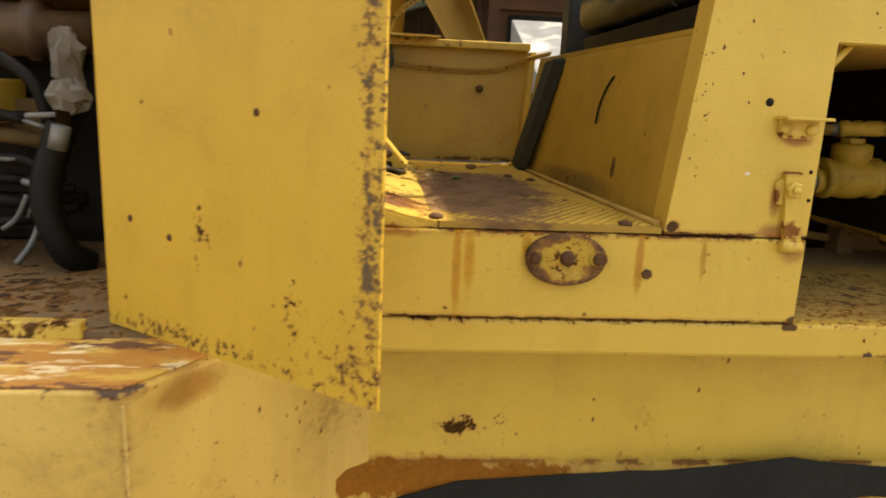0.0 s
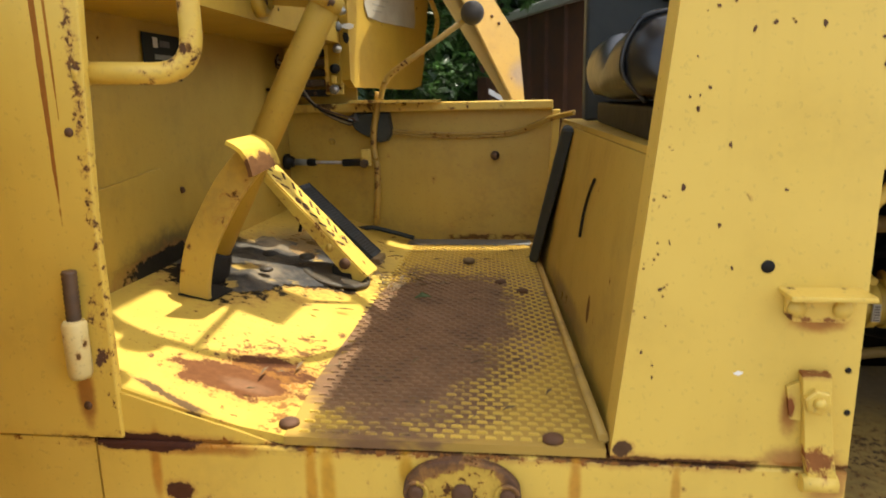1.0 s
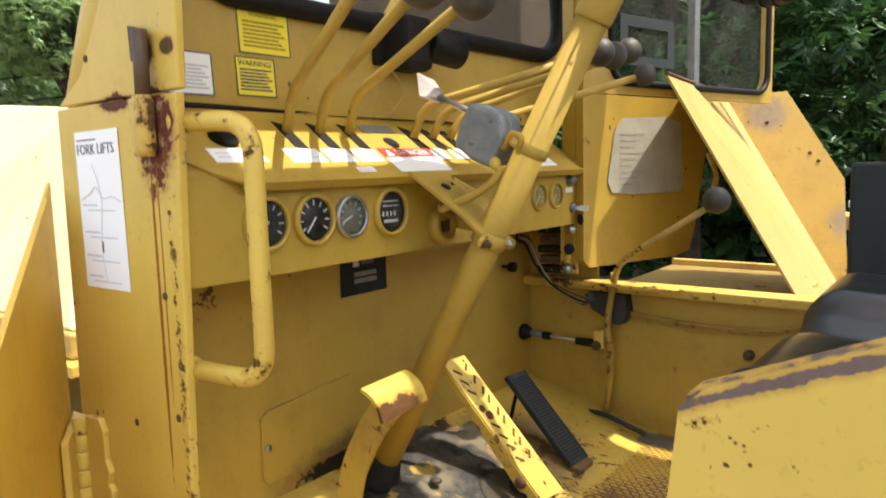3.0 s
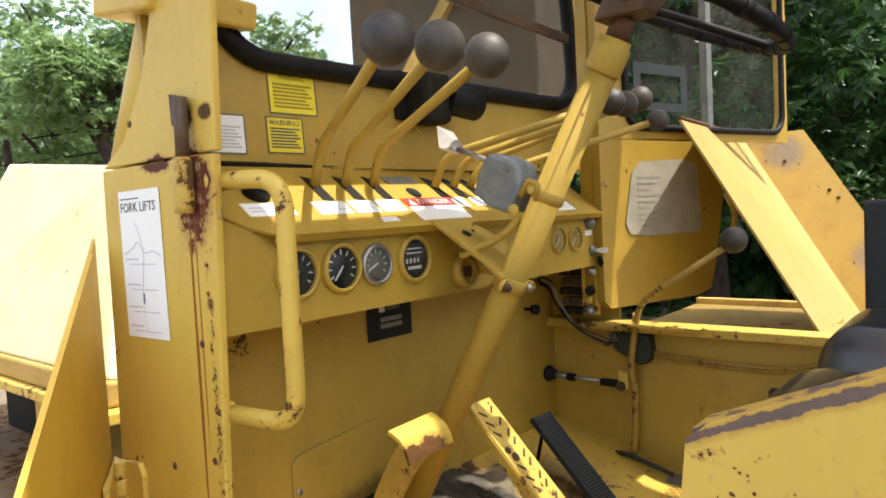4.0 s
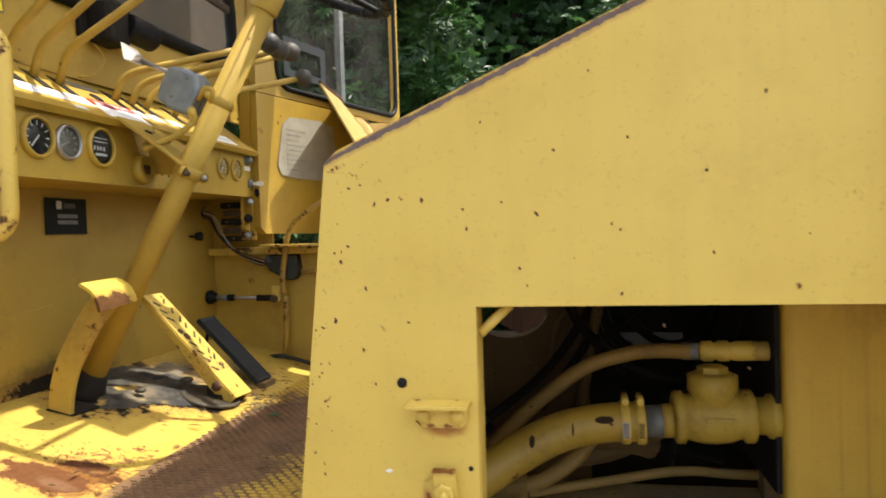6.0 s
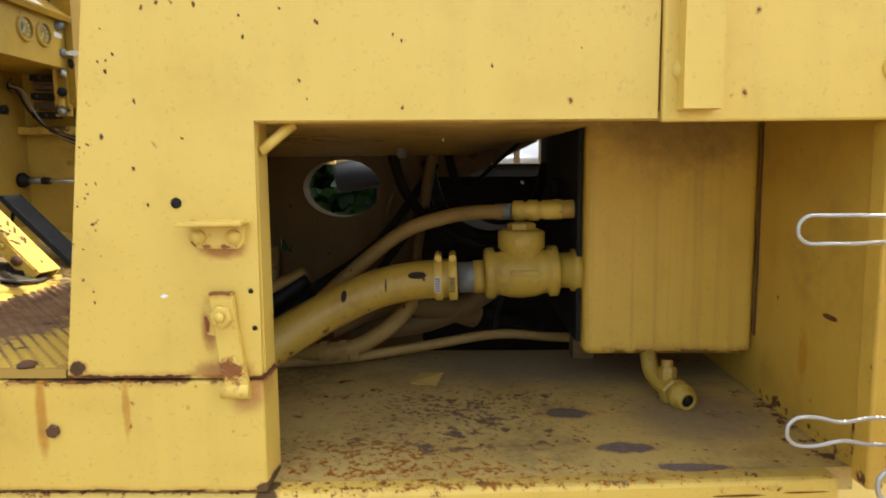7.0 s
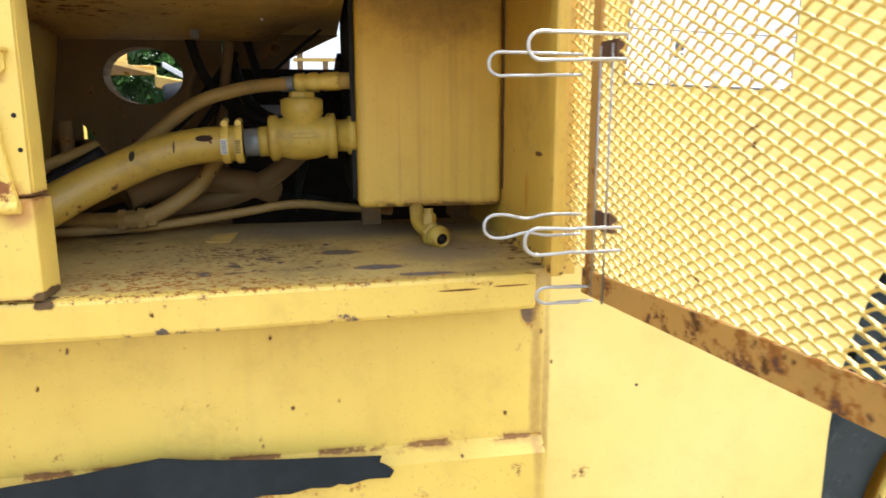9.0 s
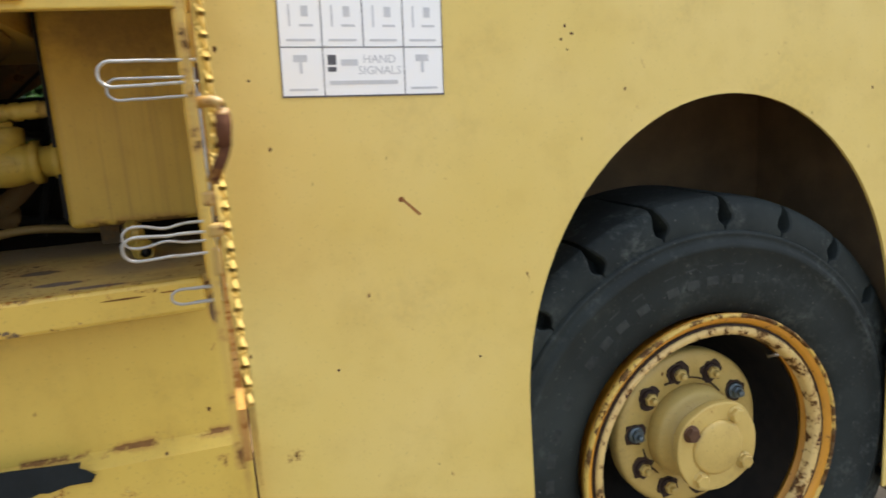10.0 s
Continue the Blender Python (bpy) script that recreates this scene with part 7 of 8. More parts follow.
wall_label("warning_label", 0.188, 0.276, 1.868, 1.934, M_signyellow, "WARNING", "yellow warning label with faded print, on the windscreen wall", "label", 0.15, M_fadeprint)
wall_label("warning_label", 0.179, 0.245, 1.808, 1.863, M_signyellow, "WARNING!", "small yellow warning label with a black border, on the windscreen wall", "label")
wall_label("notice_label", 0.070, 0.143, 1.805, 1.862, M_paper, "", "white notice label half hidden by the front post", "label")

pap = thing("map_sheet", (-0.375, 1.095, 1.56), "torn white map sheet taped on the front post", "paper")
PF = frame_of((-0.398, 1.0957, 1.560), (1, 0, 0.01), (-0.03, 0, 1))
part("sheet", slab(PF, 0, 0.108, 0, 0.197, 0, 0.0008), M_paper, pap)
part("title", text_mesh("FORK LIFTS", 0.0185, PF @ Matrix.Translation((0.051, 0.174, 0.001)), 0.0003), M_ink, pap, "FORK LIFTS")
part("title_rule", slab(PF, 0.006, 0.055, 0.1855, 0.187, 0.0004, 0.0013), M_ink, pap)
mp = [PF @ Vector(p) for p in ((0.040, 0.155, 0.0012), (0.052, 0.135, 0.0012), (0.058, 0.11, 0.0012), (0.053, 0.08, 0.0012), (0.049, 0.05, 0.0012), (0.055, 0.01, 0.0012))]
part("map_line", tube(smooth_path(mp), 0.0006, 5), M_faint, pap)
part("map_line", tube(smooth_path([PF @ Vector(p) for p in ((0.006, 0.112, 0.0012), (0.030, 0.120, 0.0012), (0.045, 0.128, 0.0012), (0.062, 0.114, 0.0012), (0.085, 0.116, 0.0012), (0.104, 0.109, 0.0012))]), 0.0007, 5), M_faint, pap)
part("tear", slab(PF, 0.049, 0.053, 0.046, 0.060, 0.0004, 0.0013), M_ink, pap)
for v in (0.104, 0.070, 0.040, 0.014):
    part("text_bar", slab(PF, 0.008, 0.045, v, v + 0.0022, 0.0004, 0.0012), M_faint, pap)
    part("text_bar", slab(PF, 0.020, 0.090, v - 0.006, v - 0.0045, 0.0004, 0.0012), M_faint, pap)

# ---- steering ----
C0, C1 = Vector((-0.265, 1.501, 1.20)), Vector((0.113, 1.569, 1.937))
cd = (C1 - C0).normalized()
steer = thing("steering_column", tuple(C0), "leaning yellow steering column with a brown hub and black wheel", "steering column")
part("tube", tube([C0, C1], 0.0230, 28), M_rod, steer)
part("collar", lathe([(0.0255, 0), (0.0268, 0.004), (0.0268, 0.038), (0.025, 0.042)], C1 - cd * 0.05, cd, 24), M_rod, steer)
part("neck", tube([C1, C1 + cd * 0.03], 0.017, 16), M_rust, steer)
part("hub_box", solid([tuple(C1 + cd * h + Vector((a, b, 0))) for h in (0.028, 0.085) for a, b in ((-0.036, -0.03), (0.036, -0.03), (0.036, 0.03), (-0.036, 0.03))], 0.006), M_brown, steer, "brown greasy hub")
part("boot", lathe([(0.042, 0), (0.036, 0.015), (0.028, 0.045), (0.0252, 0.05)], C0 - cd * 0.035, cd, 20), M_grease_shade, steer)
W0 = C1 + cd * 0.075
wa = cd.cross(Vector((0, 1, 0))).normalized()
wb = cd.cross(wa)
sw = part("wheel_rim", tube([W0 - cd * 0.008 + (wa * math.cos(w) + wb * math.sin(w)) * 0.206 for w in (math.tau * i / 64 for i in range(64))], 0.0105, 14, closed=True), M_black, steer, "black grooved wheel rim")
for i in range(26):
    w = math.tau * i / 26
    c = W0 - cd * 0.008 + (wa * math.cos(w) + wb * math.sin(w)) * 0.206
    t = (wb * math.cos(w) - wa * math.sin(w))
    part("grip_ridge", tube([c - t * 0.006, c + t * 0.006], 0.0118, 10), M_black, sw)
for a in (95, 218, 335):
    w = math.radians(a)
    r = wa * math.cos(w) + wb * math.sin(w)
    part("spoke", tube(smooth_path([W0 + r * 0.03 - cd * 0.022, W0 + r * 0.09 - cd * 0.016, W0 + r * 0.15 - cd * 0.012, W0 + r * 0.204 - cd * 0.008]), 0.0062, 10), M_black, steer)
cl = C0 + cd * ((1.593 - 1.20) / cd.z)
clampp = part("clamp", lathe([(0.0232, 0), (0.0262, 0.001), (0.0262, 0.022), (0.0232, 0.023)], cl - cd * 0.011, cd, 28, False), M_rod, steer, "strap clamp round the column")
for sgn, way in ((-1, Vector((0.35, -0.93, 0.0))), (1, Vector((0.45, 0.89, 0.0)))):
    way = (way - cd * way.dot(cd)).normalized()
    c = cl + way * 0.033
    across = cd.cross(way).normalized()
    ear = [c - way * 0.010 + cd * 0.011, c + way * 0.006 + cd * 0.010, c + way * 0.012 + cd * 0.004, c + way * 0.012 - cd * 0.004, c + way * 0.006 - cd * 0.010, c - way * 0.010 - cd * 0.011]
    part("clamp_ear", sheet(ear, 0.006), M_rod, clampp)
    part("clamp_bolt", lathe([(0.0075, 0.003), (0.0075, 0.006), (0.0045, 0.007), (0.0045, 0.012), (0, 0.012)], c + way * 0.001, across if across.x > 0 else -across, 12), M_brown if sgn < 0 else M_steel, clampp)
arm = thing("column_bracket", (-0.15, 1.53, 1.60), "drilled yellow plate bracing the column to the dashboard", "bracket")
part("plate", sheet([(-0.168, 1.475, 1.692), (-0.168, 1.560, 1.692), (-0.085, 1.590, 1.640), (-0.052, 1.560, 1.598), (-0.055, 1.500, 1.600), (-0.09, 1.500, 1.628)], 0.005), M_rod, arm)
part("web", sheet([(-0.168, 1.555, 1.690), (-0.085, 1.588, 1.640), (-0.055, 1.566, 1.596), (-0.09, 1.600, 1.590), (-0.180, 1.605, 1.600)], 0.005), M_rod, arm)
for u, v, r in ((-0.135, 1.525, 0.009), (-0.108, 1.545, 0.005), (-0.14, 1.548, 0.004)):
    part("hole", lathe([(r, 0), (r * 0.9, 0.001), (0, 0.001)], (u, v, 1.692 - (u + 0.168) * 0.63 + 0.0005), (0.53, 0, 0.85), 14), M_grease_shade, arm)

M_signal = plain("weathered_cast_zinc", (0.17, 0.20, 0.22), 0.5, 0.25, 0.3, 45, 0.35, (0.33, 0.36, 0.37))
sig = thing("turn_signal", (-0.01, 1.52, 1.71), "grey cast turn-signal box with a steel lever, clamped on the column", "switch")
S0 = Vector((-0.054, 1.548, 1.764))
SIDE = [(-0.084, 1.795), (-0.056, 1.788), (-0.028, 1.774), (-0.024, 1.755), (-0.024, 1.736), (-0.038, 1.72), (-0.05, 1.699), (-0.085, 1.711), (-0.114, 1.733), (-0.102, 1.768)]
part("box", prism(SIDE, "y", 1.518, 1.572, 0.007), M_signal, sig, "grey cast housing")
mx, mz = sum(p[0] for p in SIDE) / len(SIDE), sum(p[1] for p in SIDE) / len(SIDE)
part("cover_lip", prism([(mx + (x - mx) * 1.03, mz + (z - mz) * 1.03) for x, z in SIDE], "y", 1.540, 1.546, 0.001), M_signal, sig)
for dx, dz in ((0.016, 0.018), (-0.020, -0.012)):
    part("cover_screw", lathe([(0.004, 0), (0.0035, 0.002), (0, 0.002)], (mx + dx, 1.518, mz + dz), (0, -1, 0), 10), M_dullzinc, sig)
part("lever", tube([(mx - 0.018, 1.535, mz + 0.030), Vector((-0.145, 1.526, 1.808))], 0.0048, 10), M_steel, sig)
part("paddle", sheet([(-0.140, 1.520, 1.800), (-0.137, 1.534, 1.806), (-0.170, 1.548, 1.838), (-0.190, 1.530, 1.850), (-0.172, 1.512, 1.812)], 0.003), M_steel, sig, "flat steel paddle")
part("clamp", lathe([(0.0232, 0), (0.0258, 0.001), (0.0258, 0.016), (0.0232, 0.017)], C0 + cd * ((1.716 - 1.20) / cd.z), cd, 28, False), M_rod, sig)
part("boss", ball((-0.009, 1.528, 1.736), 0.010, (1, 1, 1), 14), M_chipped, sig, "yellow overpainted boss")
part("boss", ball((-0.043, 1.525, 1.705), 0.0085, (1, 1, 1.2), 14), M_chipped, sig, "yellow overpainted boss")
part("clip", tube(rounded([(-0.028, 1.524, 1.726), (-0.012, 1.520, 1.748), (0.004, 1.522, 1.742), (-0.004, 1.526, 1.718)], 0.006), 0.0045, 8), M_rod, sig)
part("cable", tube(smooth_path([(-0.043, 1.525, 1.705), (-0.040, 1.528, 1.690), (-0.068, 1.520, 1.664), (-0.105, 1.512, 1.648), (-0.128, 1.505, 1.638), (-0.136, 1.515, 1.645)]), 0.0058, 10), M_rod, sig)

# ---- pedals ----
brk = thing("brake_pedal", (-0.25, 1.42, 1.15), "yellow swan-neck brake pedal with a bare rusty pad", "pedal")
M_pad = paint("pad_paint", base=(0.64, 0.44, 0.05), chips=0.4, dirt=0.3, marks=[("blob", (-0.118, 1.39, 1.352), (0.026, 0.055, 0.026), (0.17, 0.08, 0.03))])
cen = smooth_path([(-0.243, 0, 1.10), (-0.250, 0, 1.165), (-0.236, 0, 1.232), (-0.209, 0, 1.284), (-0.180, 0, 1.328), (-0.146, 0, 1.366)], 5)
sides = [[], []]
for i, c in enumerate(cen):
    t = (cen[min(i + 1, len(cen) - 1)] - cen[max(i - 1, 0)]).normalized()
    for k, hw in ((0, 0.0225), (1, -0.0225)):
        sides[k].append((c.x - t.z * hw, c.z + t.x * hw))
bm = prism(sides[0] + sides[1][::-1], "y", 1.396, 1.408, 0.0015)
part("arm", bm, M_rod, brk)
ta, tb = Vector((-0.156, 1.345, 1.396)), Vector((-0.157, 1.442, 1.399))
tc, te = Vector((-0.128, 1.358, 1.346)), Vector((-0.121, 1.449, 1.356))
rows = []
for k in range(6):
    a = k / 5
    bulge = Vector((0.007, 0, 0.007)) * math.sin(math.pi * a)
    rows.append((ta.lerp(tc, a) + bulge, tb.lerp(te, a) + bulge))
bm = bmesh.new()
vv = [[bm.verts.new(p) for p in r] for r in rows]
for p, q in zip(vv, vv[1:]):
    bm.faces.new((p[0], p[1], q[1], q[0]))
bmesh.ops.recalc_face_normals(bm, faces=bm.faces)
bmesh.ops.solidify(bm, geom=bm.faces[:], thickness=0.006)
part("pad", bm, M_pad, brk, "curved pad worn to rust")
# Black sheet on the toe board stands in for the unlit slot.
single("pedal_slot", sheet([(-0.272, 1.392, 1.1695), (-0.222, 1.396, 1.1580), (-0.216, 1.466, 1.1567), (-0.270, 1.462, 1.1690)][::1], 0.002), M_grease_shade, (-0.25, 1.43, 1.164), "dark slot in the toe board round the pedal arm", "slot")

trd = thing("treadle_pedal", (-0.10, 1.68, 1.12), "yellow drilled steel treadle pedal on a round greasy base", "pedal")
M_tr = paint("treadle_paint", base=(0.58, 0.40, 0.06), chips=1.8, peel=1.3, dirt=0.8, marks=[("flecks", (-0.14, 1.645, 1.22), (0.12, 0.022, 0.12), (0.15, 0.065, 0.03))])
p0, p1 = Vector((-0.045, 1.692, 1.128)), Vector((-0.240, 1.672, 1.348))
ax = (p1 - p0).normalized()
ay = Vector((0.10, 0.995, 0)).normalized()
az = ax.cross(ay).normalized()
if az.z < 0:
    az = -az
TL = (p1 - p0).length
T = Matrix(((ax.x, ay.x, az.x, p0.x), (ax.y, ay.y, az.y, p0.y), (ax.z, ay.z, az.z, p0.z), (0, 0, 0, 1)))
part("plate", slab(T, 0, TL, -0.030, 0.030, -0.004, 0.0), M_tr, trd)
for s in (-1, 1):
    w = prism([(0.0, -0.028), (0.02, -0.032), (TL, -0.012), (TL, -0.003), (0, -0.003)], "y", s * 0.030 - 0.002, s * 0.030 + 0.002)
    bmesh.ops.transform(w, matrix=T, verts=w.verts)
    part("side_flange", w, M_tr, trd)
rng = random.Random(31)
for i in range(9):
    u = 0.075 + i * 0.023
    for s in (-1, 1):
        if i in (4, 5) and s < 0:
            continue
        j = rng.uniform(-0.004, 0.004)
        q = prism([(u + j, s * 0.009), (u + 0.013 + j, s * 0.021), (u + 0.0165 + j, s * 0.019), (u + 0.004 + j, s * 0.0065)], "z", -0.0005, 0.0012)
        bmesh.ops.transform(q, matrix=T, verts=q.verts)
        part("grip_cut", q, M_rust, trd)
for u, v, r in ((0.172, -0.010, 0.011), (0.188, -0.016, 0.009), (0.10, -0.014, 0.0045), (0.085, 0.010, 0.0045)):
    part("rust_hole", lathe([(r, 0), (r * 0.7, 0.0012), (0, 0.0012)], T @ Vector((u, v, -0.0005)), az, 7), M_rust, trd)
part("pivot_bolt", lathe([(0.011, 0), (0.010, 0.006), (0, 0.007)], T @ Vector((0.045, -0.032, -0.014)), -ay, 12), M_rust, trd)
part("pivot_bolt", lathe([(0.008, 0), (0.007, 0.004), (0, 0.005)], T @ Vector((0.085, -0.032, -0.014)), -ay, 12), M_rod, trd)
part("base", lathe([(0.064, 0), (0.064, 0.004), (0.056, 0.006), (0.054, 0.004), (0.0, 0.004)], (-0.108, 1.665, 1.127), (0.28, 0, 0.96), 28), M_grimy, trd, "round greasy base plate")
part("post", box(-0.115, -0.075, 1.66, 1.70, 1.12, 1.15, 0.004), M_grease_shade, trd)

acc = thing("accelerator_pedal", (-0.08, 1.86, 1.11), "black ribbed rubber accelerator pedal", "pedal")
q0, q1 = Vector((-0.072, 1.850, 1.126)), Vector((-0.228, 1.868, 1.272))
ax = (q1 - q0).normalized()
az = ax.cross(ay).normalized()
if az.z < 0:
    az = -az
A = Matrix(((ax.x, ay.x, az.x, q0.x), (ax.y, ay.y, az.y, q0.y), (ax.z, ay.z, az.z, q0.z), (0, 0, 0, 1)))
AL = (q1 - q0).length
part("pad", slab(A, 0, AL, -0.030, 0.030, -0.010, 0.0), M_foam, acc)
for i in range(30):
    u = 0.008 + i * (AL - 0.016) / 30
    part("rib", slab(A, u, u + 0.003, -0.026, 0.026, 0.0, 0.0011), M_black, acc)
for v in (-0.029, 0.026):
    part("pad_edge", slab(A, 0.0, AL, v, v + 0.003, -0.002, 0.0016), M_foam, acc)
part("rod", tube([A @ Vector((AL - 0.02, 0, -0.01)), (-0.245, 1.875, 1.17)], 0.004, 8), M_grease_shade, acc)
part("hinge", box(-0.085, -0.06, 1.825, 1.885, 1.107, 1.122, 0.003), M_dim, acc)

# greasy sheet and leaf litter round the pedals
n = Net("dirty_tarp", 0.75)
a, b, c = n.noise(7, 5), n.noise(26, 6, rough=0.65), n.noise(90, 3)
col = n.mix(n.step(b, 0.40, 0.62), (0.018, 0.016, 0.013), (0.070, 0.060, 0.042))
col = n.mix(n.step(a, 0.54, 0.64), col, (0.15, 0.118, 0.070))
col = n.mix(n.math("MULTIPLY", n.step(n.noise(15, 5), 0.60, 0.66), 0.8), col, (0.42, 0.28, 0.05))
n.bump(n.math("ADD", b, n.math("MULTIPLY", c, 0.4)), 0.6, 0.003)
M_tarp = n.base(n.mix(n.math("MULTIPLY", n.step(c, 0.55, 0.75), 0.4), col, (0.16, 0.12, 0.07)))


def ramp_z(x):
    for (xa, za), (xb, zb) in zip(ramp, ramp[1:]):
        if x >= xb:
            return za + (zb - za) * (xa - x) / (xa - xb)
    return ramp[-1][1]


tarp = bmesh.new()
grid = {}
for i in range(37):
    for k in range(47):
        x, y = -0.345 + 0.0075 * i, 1.455 + 0.0085 * k
        edge = 0.5 * ((x + 0.245) / 0.10) ** 2 + ((y - 1.63) / 0.165) ** 2 + 1.1 * noise.noise(Vector((x * 17, y * 17, 3.0)))
        if edge < 1.0:
            fold = 0.5 + 0.5 * noise.noise(Vector((x * 38, y * 24, 0.7)))
            grid[i, k] = tarp.verts.new((x, y, ramp_z(x) + 0.002 + 0.013 * fold ** 2 * min(1.0, 1.6 * (1.0 - edge))))
for (i, k), v in grid.items():
    q = [grid.get(p) for p in ((i, k), (i + 1, k), (i + 1, k + 1), (i, k + 1))]
    if all(q):
        f = tarp.faces.new(q)
        f.smooth = True
single("tarp", tarp, M_tarp, (-0.25, 1.62, 1.165), "crumpled dusty dark tarp lying under the steering column", "tarp")
random.seed(14)
for k in range(3):
    cx, cy = ((-0.20, 1.56), (-0.16, 1.66), (-0.24, 1.68))[k]
    single("dirt_lump", ball((cx, cy, 1.165), random.uniform(0.010, 0.015), (1.2, 1.0, 0.5), 8), M_grimy, (cx, cy, 1.155), "crusted greasy lump of dirt on the tarp", "dirt", "dirt on the floor")
lit = bmesh.new()
for i in range(150):
    if i < 90:
        x, y = random.gauss(-0.03, 0.035), random.gauss(1.70, 0.05)
    else:
        x, y = random.uniform(-0.1, 0.28), random.uniform(1.15, 2.1)
    z = 1.105 if x > -0.012 else 1.102 + (-0.012 - x) * 0.3
    a, l, w = random.uniform(0, 6.3), random.uniform(0.006, 0.018), random.uniform(0.001, 0.003)
    c, s = math.cos(a), math.sin(a)
    q = [lit.verts.new((x + c * u - s * v, y + s * u + c * v, z + h)) for u, v, h in ((-l, 0, 0.001), (0, -w, 0.003), (l, 0, 0.002), (0, w, 0.004))]
    lit.faces.new(q)
tagged(single("leaf_litter", lit, M_dryleaf, (0, 1.5, 1.1), "dry leaf scraps and grit scattered on the cab floor", "litter"), kind="stuff")
single("pebble", ball((0.122, 1.861, 1.111), 0.011, (1.3, 1, 0.7), 8), M_dim, (0.122, 1.861, 1.103), "small dark stone lying on the tread plate", "stone")
single("green_leaf", sheet([(0.048, 1.60, 1.106), (0.062, 1.592, 1.112), (0.078, 1.604, 1.108), (0.060, 1.612, 1.114)], 0.001), M_leaf, (0.06, 1.6, 1.104), "small green leaf lying on the tread plate", "leaf")

# ---- gear lever at the far wall ----
sh = thing("gear_lever", (-0.125, 2.09, 1.13), "cranked yellow gear lever with black ball knob at far wall", "lever")
M_shift = paint("gear_lever_paint", base=(0.40, 0.255, 0.045), chips=1.6, peel=1.2, dirt=0.8, marks=[("flecks", (0, -10, 1.3), (100, 14.0, 100), (0.11, 0.05, 0.022))])
part("rod", tube(rounded([(-0.094, 2.058, 1.446), (-0.090, 2.052, 1.466), (-0.071, 2.050, 1.499), (0.116, 2.038, 1.618)], 0.02), 0.0066, 12), M_shift, sh)
part("bar", tube(rounded([(-0.104, 2.080, 1.462), (-0.109, 2.083, 1.425), (-0.121, 2.085, 1.365), (-0.122, 2.085, 1.322), (-0.114, 2.085, 1.288), (-0.116, 2.085, 1.212), (-0.125, 2.085, 1.135)], 0.02), 0.0078, 10), M_shift, sh)
part("knob", ball((0.121, 2.038, 1.625), 0.026), M_knob, sh, "scuffed black ball knob")
part("flag", prism([(-0.17, 1.4365), (0.03, 1.4365), (0.045, 1.441), (-0.165, 1.444)], "y", 2.045, 2.10), M_shabby, sh)
part("lug", box(-0.153, -0.128, 2.076, 2.090, 1.288, 1.330, 0.004), M_chipped, sh)
part("foot", tube(rounded([(-0.168, 2.085, 1.136), (-0.13, 2.075, 1.142), (-0.07, 2.072, 1.128), (-0.028, 2.072, 1.116)], 0.015), 0.0055, 8), M_foam, sh)
lk = thing("link_rod", (-0.25, 2.085, 1.30), "steel link rod with a black rubber boot at the far wall", "rod")
part("boot", lathe([(0.012, 0), (0.019, 0.003), (0.020, 0.012), (0.014, 0.016), (0.013, 0.024), (0.008, 0.028)], (-0.346, 2.088, 1.301), (1, 0, -0.02), 14), M_black, lk)
part("rod", tube([(-0.33, 2.088, 1.3005), (-0.20, 2.086, 1.298)], 0.0042, 10), M_steel, lk)
part("sleeve", tube([(-0.325, 2.088, 1.3005), (-0.284, 2.0875, 1.299)], 0.0078, 12), M_dullzinc, lk)
part("lock_collar", lathe([(0.008, 0), (0.0095, 0.003), (0.0095, 0.018), (0.007, 0.022)], (-0.287, 2.0875, 1.2992), (1, 0, -0.02), 12), M_black, lk)
part("clevis", box(-0.200, -0.150, 2.079, 2.093, 1.289, 1.306, 0.004), M_grease_shade, lk, "black greasy clevis")
part("clevis_bolt", hexnut((-0.143, 2.078, 1.296), (0, -1, 0), 0.011, 0.012), M_boomdark, lk)
M_relay = plain("grey_green_casting", (0.014, 0.018, 0.016), 0.6, 0.1, 0.4, 40, 0.3, (0.040, 0.046, 0.038))
jb = thing("junction_box", (-0.14, 2.11, 1.345), "grey-green junction box on the far wall under the rail", "box")
part("body", prism([(-0.182, 1.398), (-0.172, 1.414), (-0.086, 1.414), (-0.079, 1.366), (-0.092, 1.346), (-0.110, 1.343), (-0.165, 1.372)], "y", 2.094, 2.130, 0.004), M_relay, jb)
part("plug", tube([(-0.176, 2.098, 1.398), (-0.160, 2.092, 1.404)], 0.010, 12), M_dullzinc, jb)
part("plug_end", tube([(-0.178, 2.092, 1.394), (-0.172, 2.090, 1.400)], 0.007, 10), M_mark, jb)
for i, pts in enumerate(([(-0.10, 2.115, 1.372), (0.02, 2.118, 1.362), (0.15, 2.118, 1.360), (0.22, 2.115, 1.368), (0.29, 2.09, 1.395), (0.345, 2.04, 1.41)], [(-0.10, 2.115, 1.366), (0.02, 2.12, 1.354), (0.15, 2.12, 1.353), (0.22, 2.117, 1.362), (0.29, 2.093, 1.389), (0.345, 2.045, 1.405)])):
    single("cable", tube(smooth_path(pts), 0.0030 + 0.001 * (i == 0), 8), M_shift, pts[0], "thin painted cable clipped along the far cab wall", "cable", "cables on the far wall")
LOOM = [(-0.338, 2.058, 1.53), (-0.313, 2.058, 1.519), (-0.287, 2.058, 1.471), (-0.24, 2.058, 1.425), (-0.172, 2.058, 1.397)]
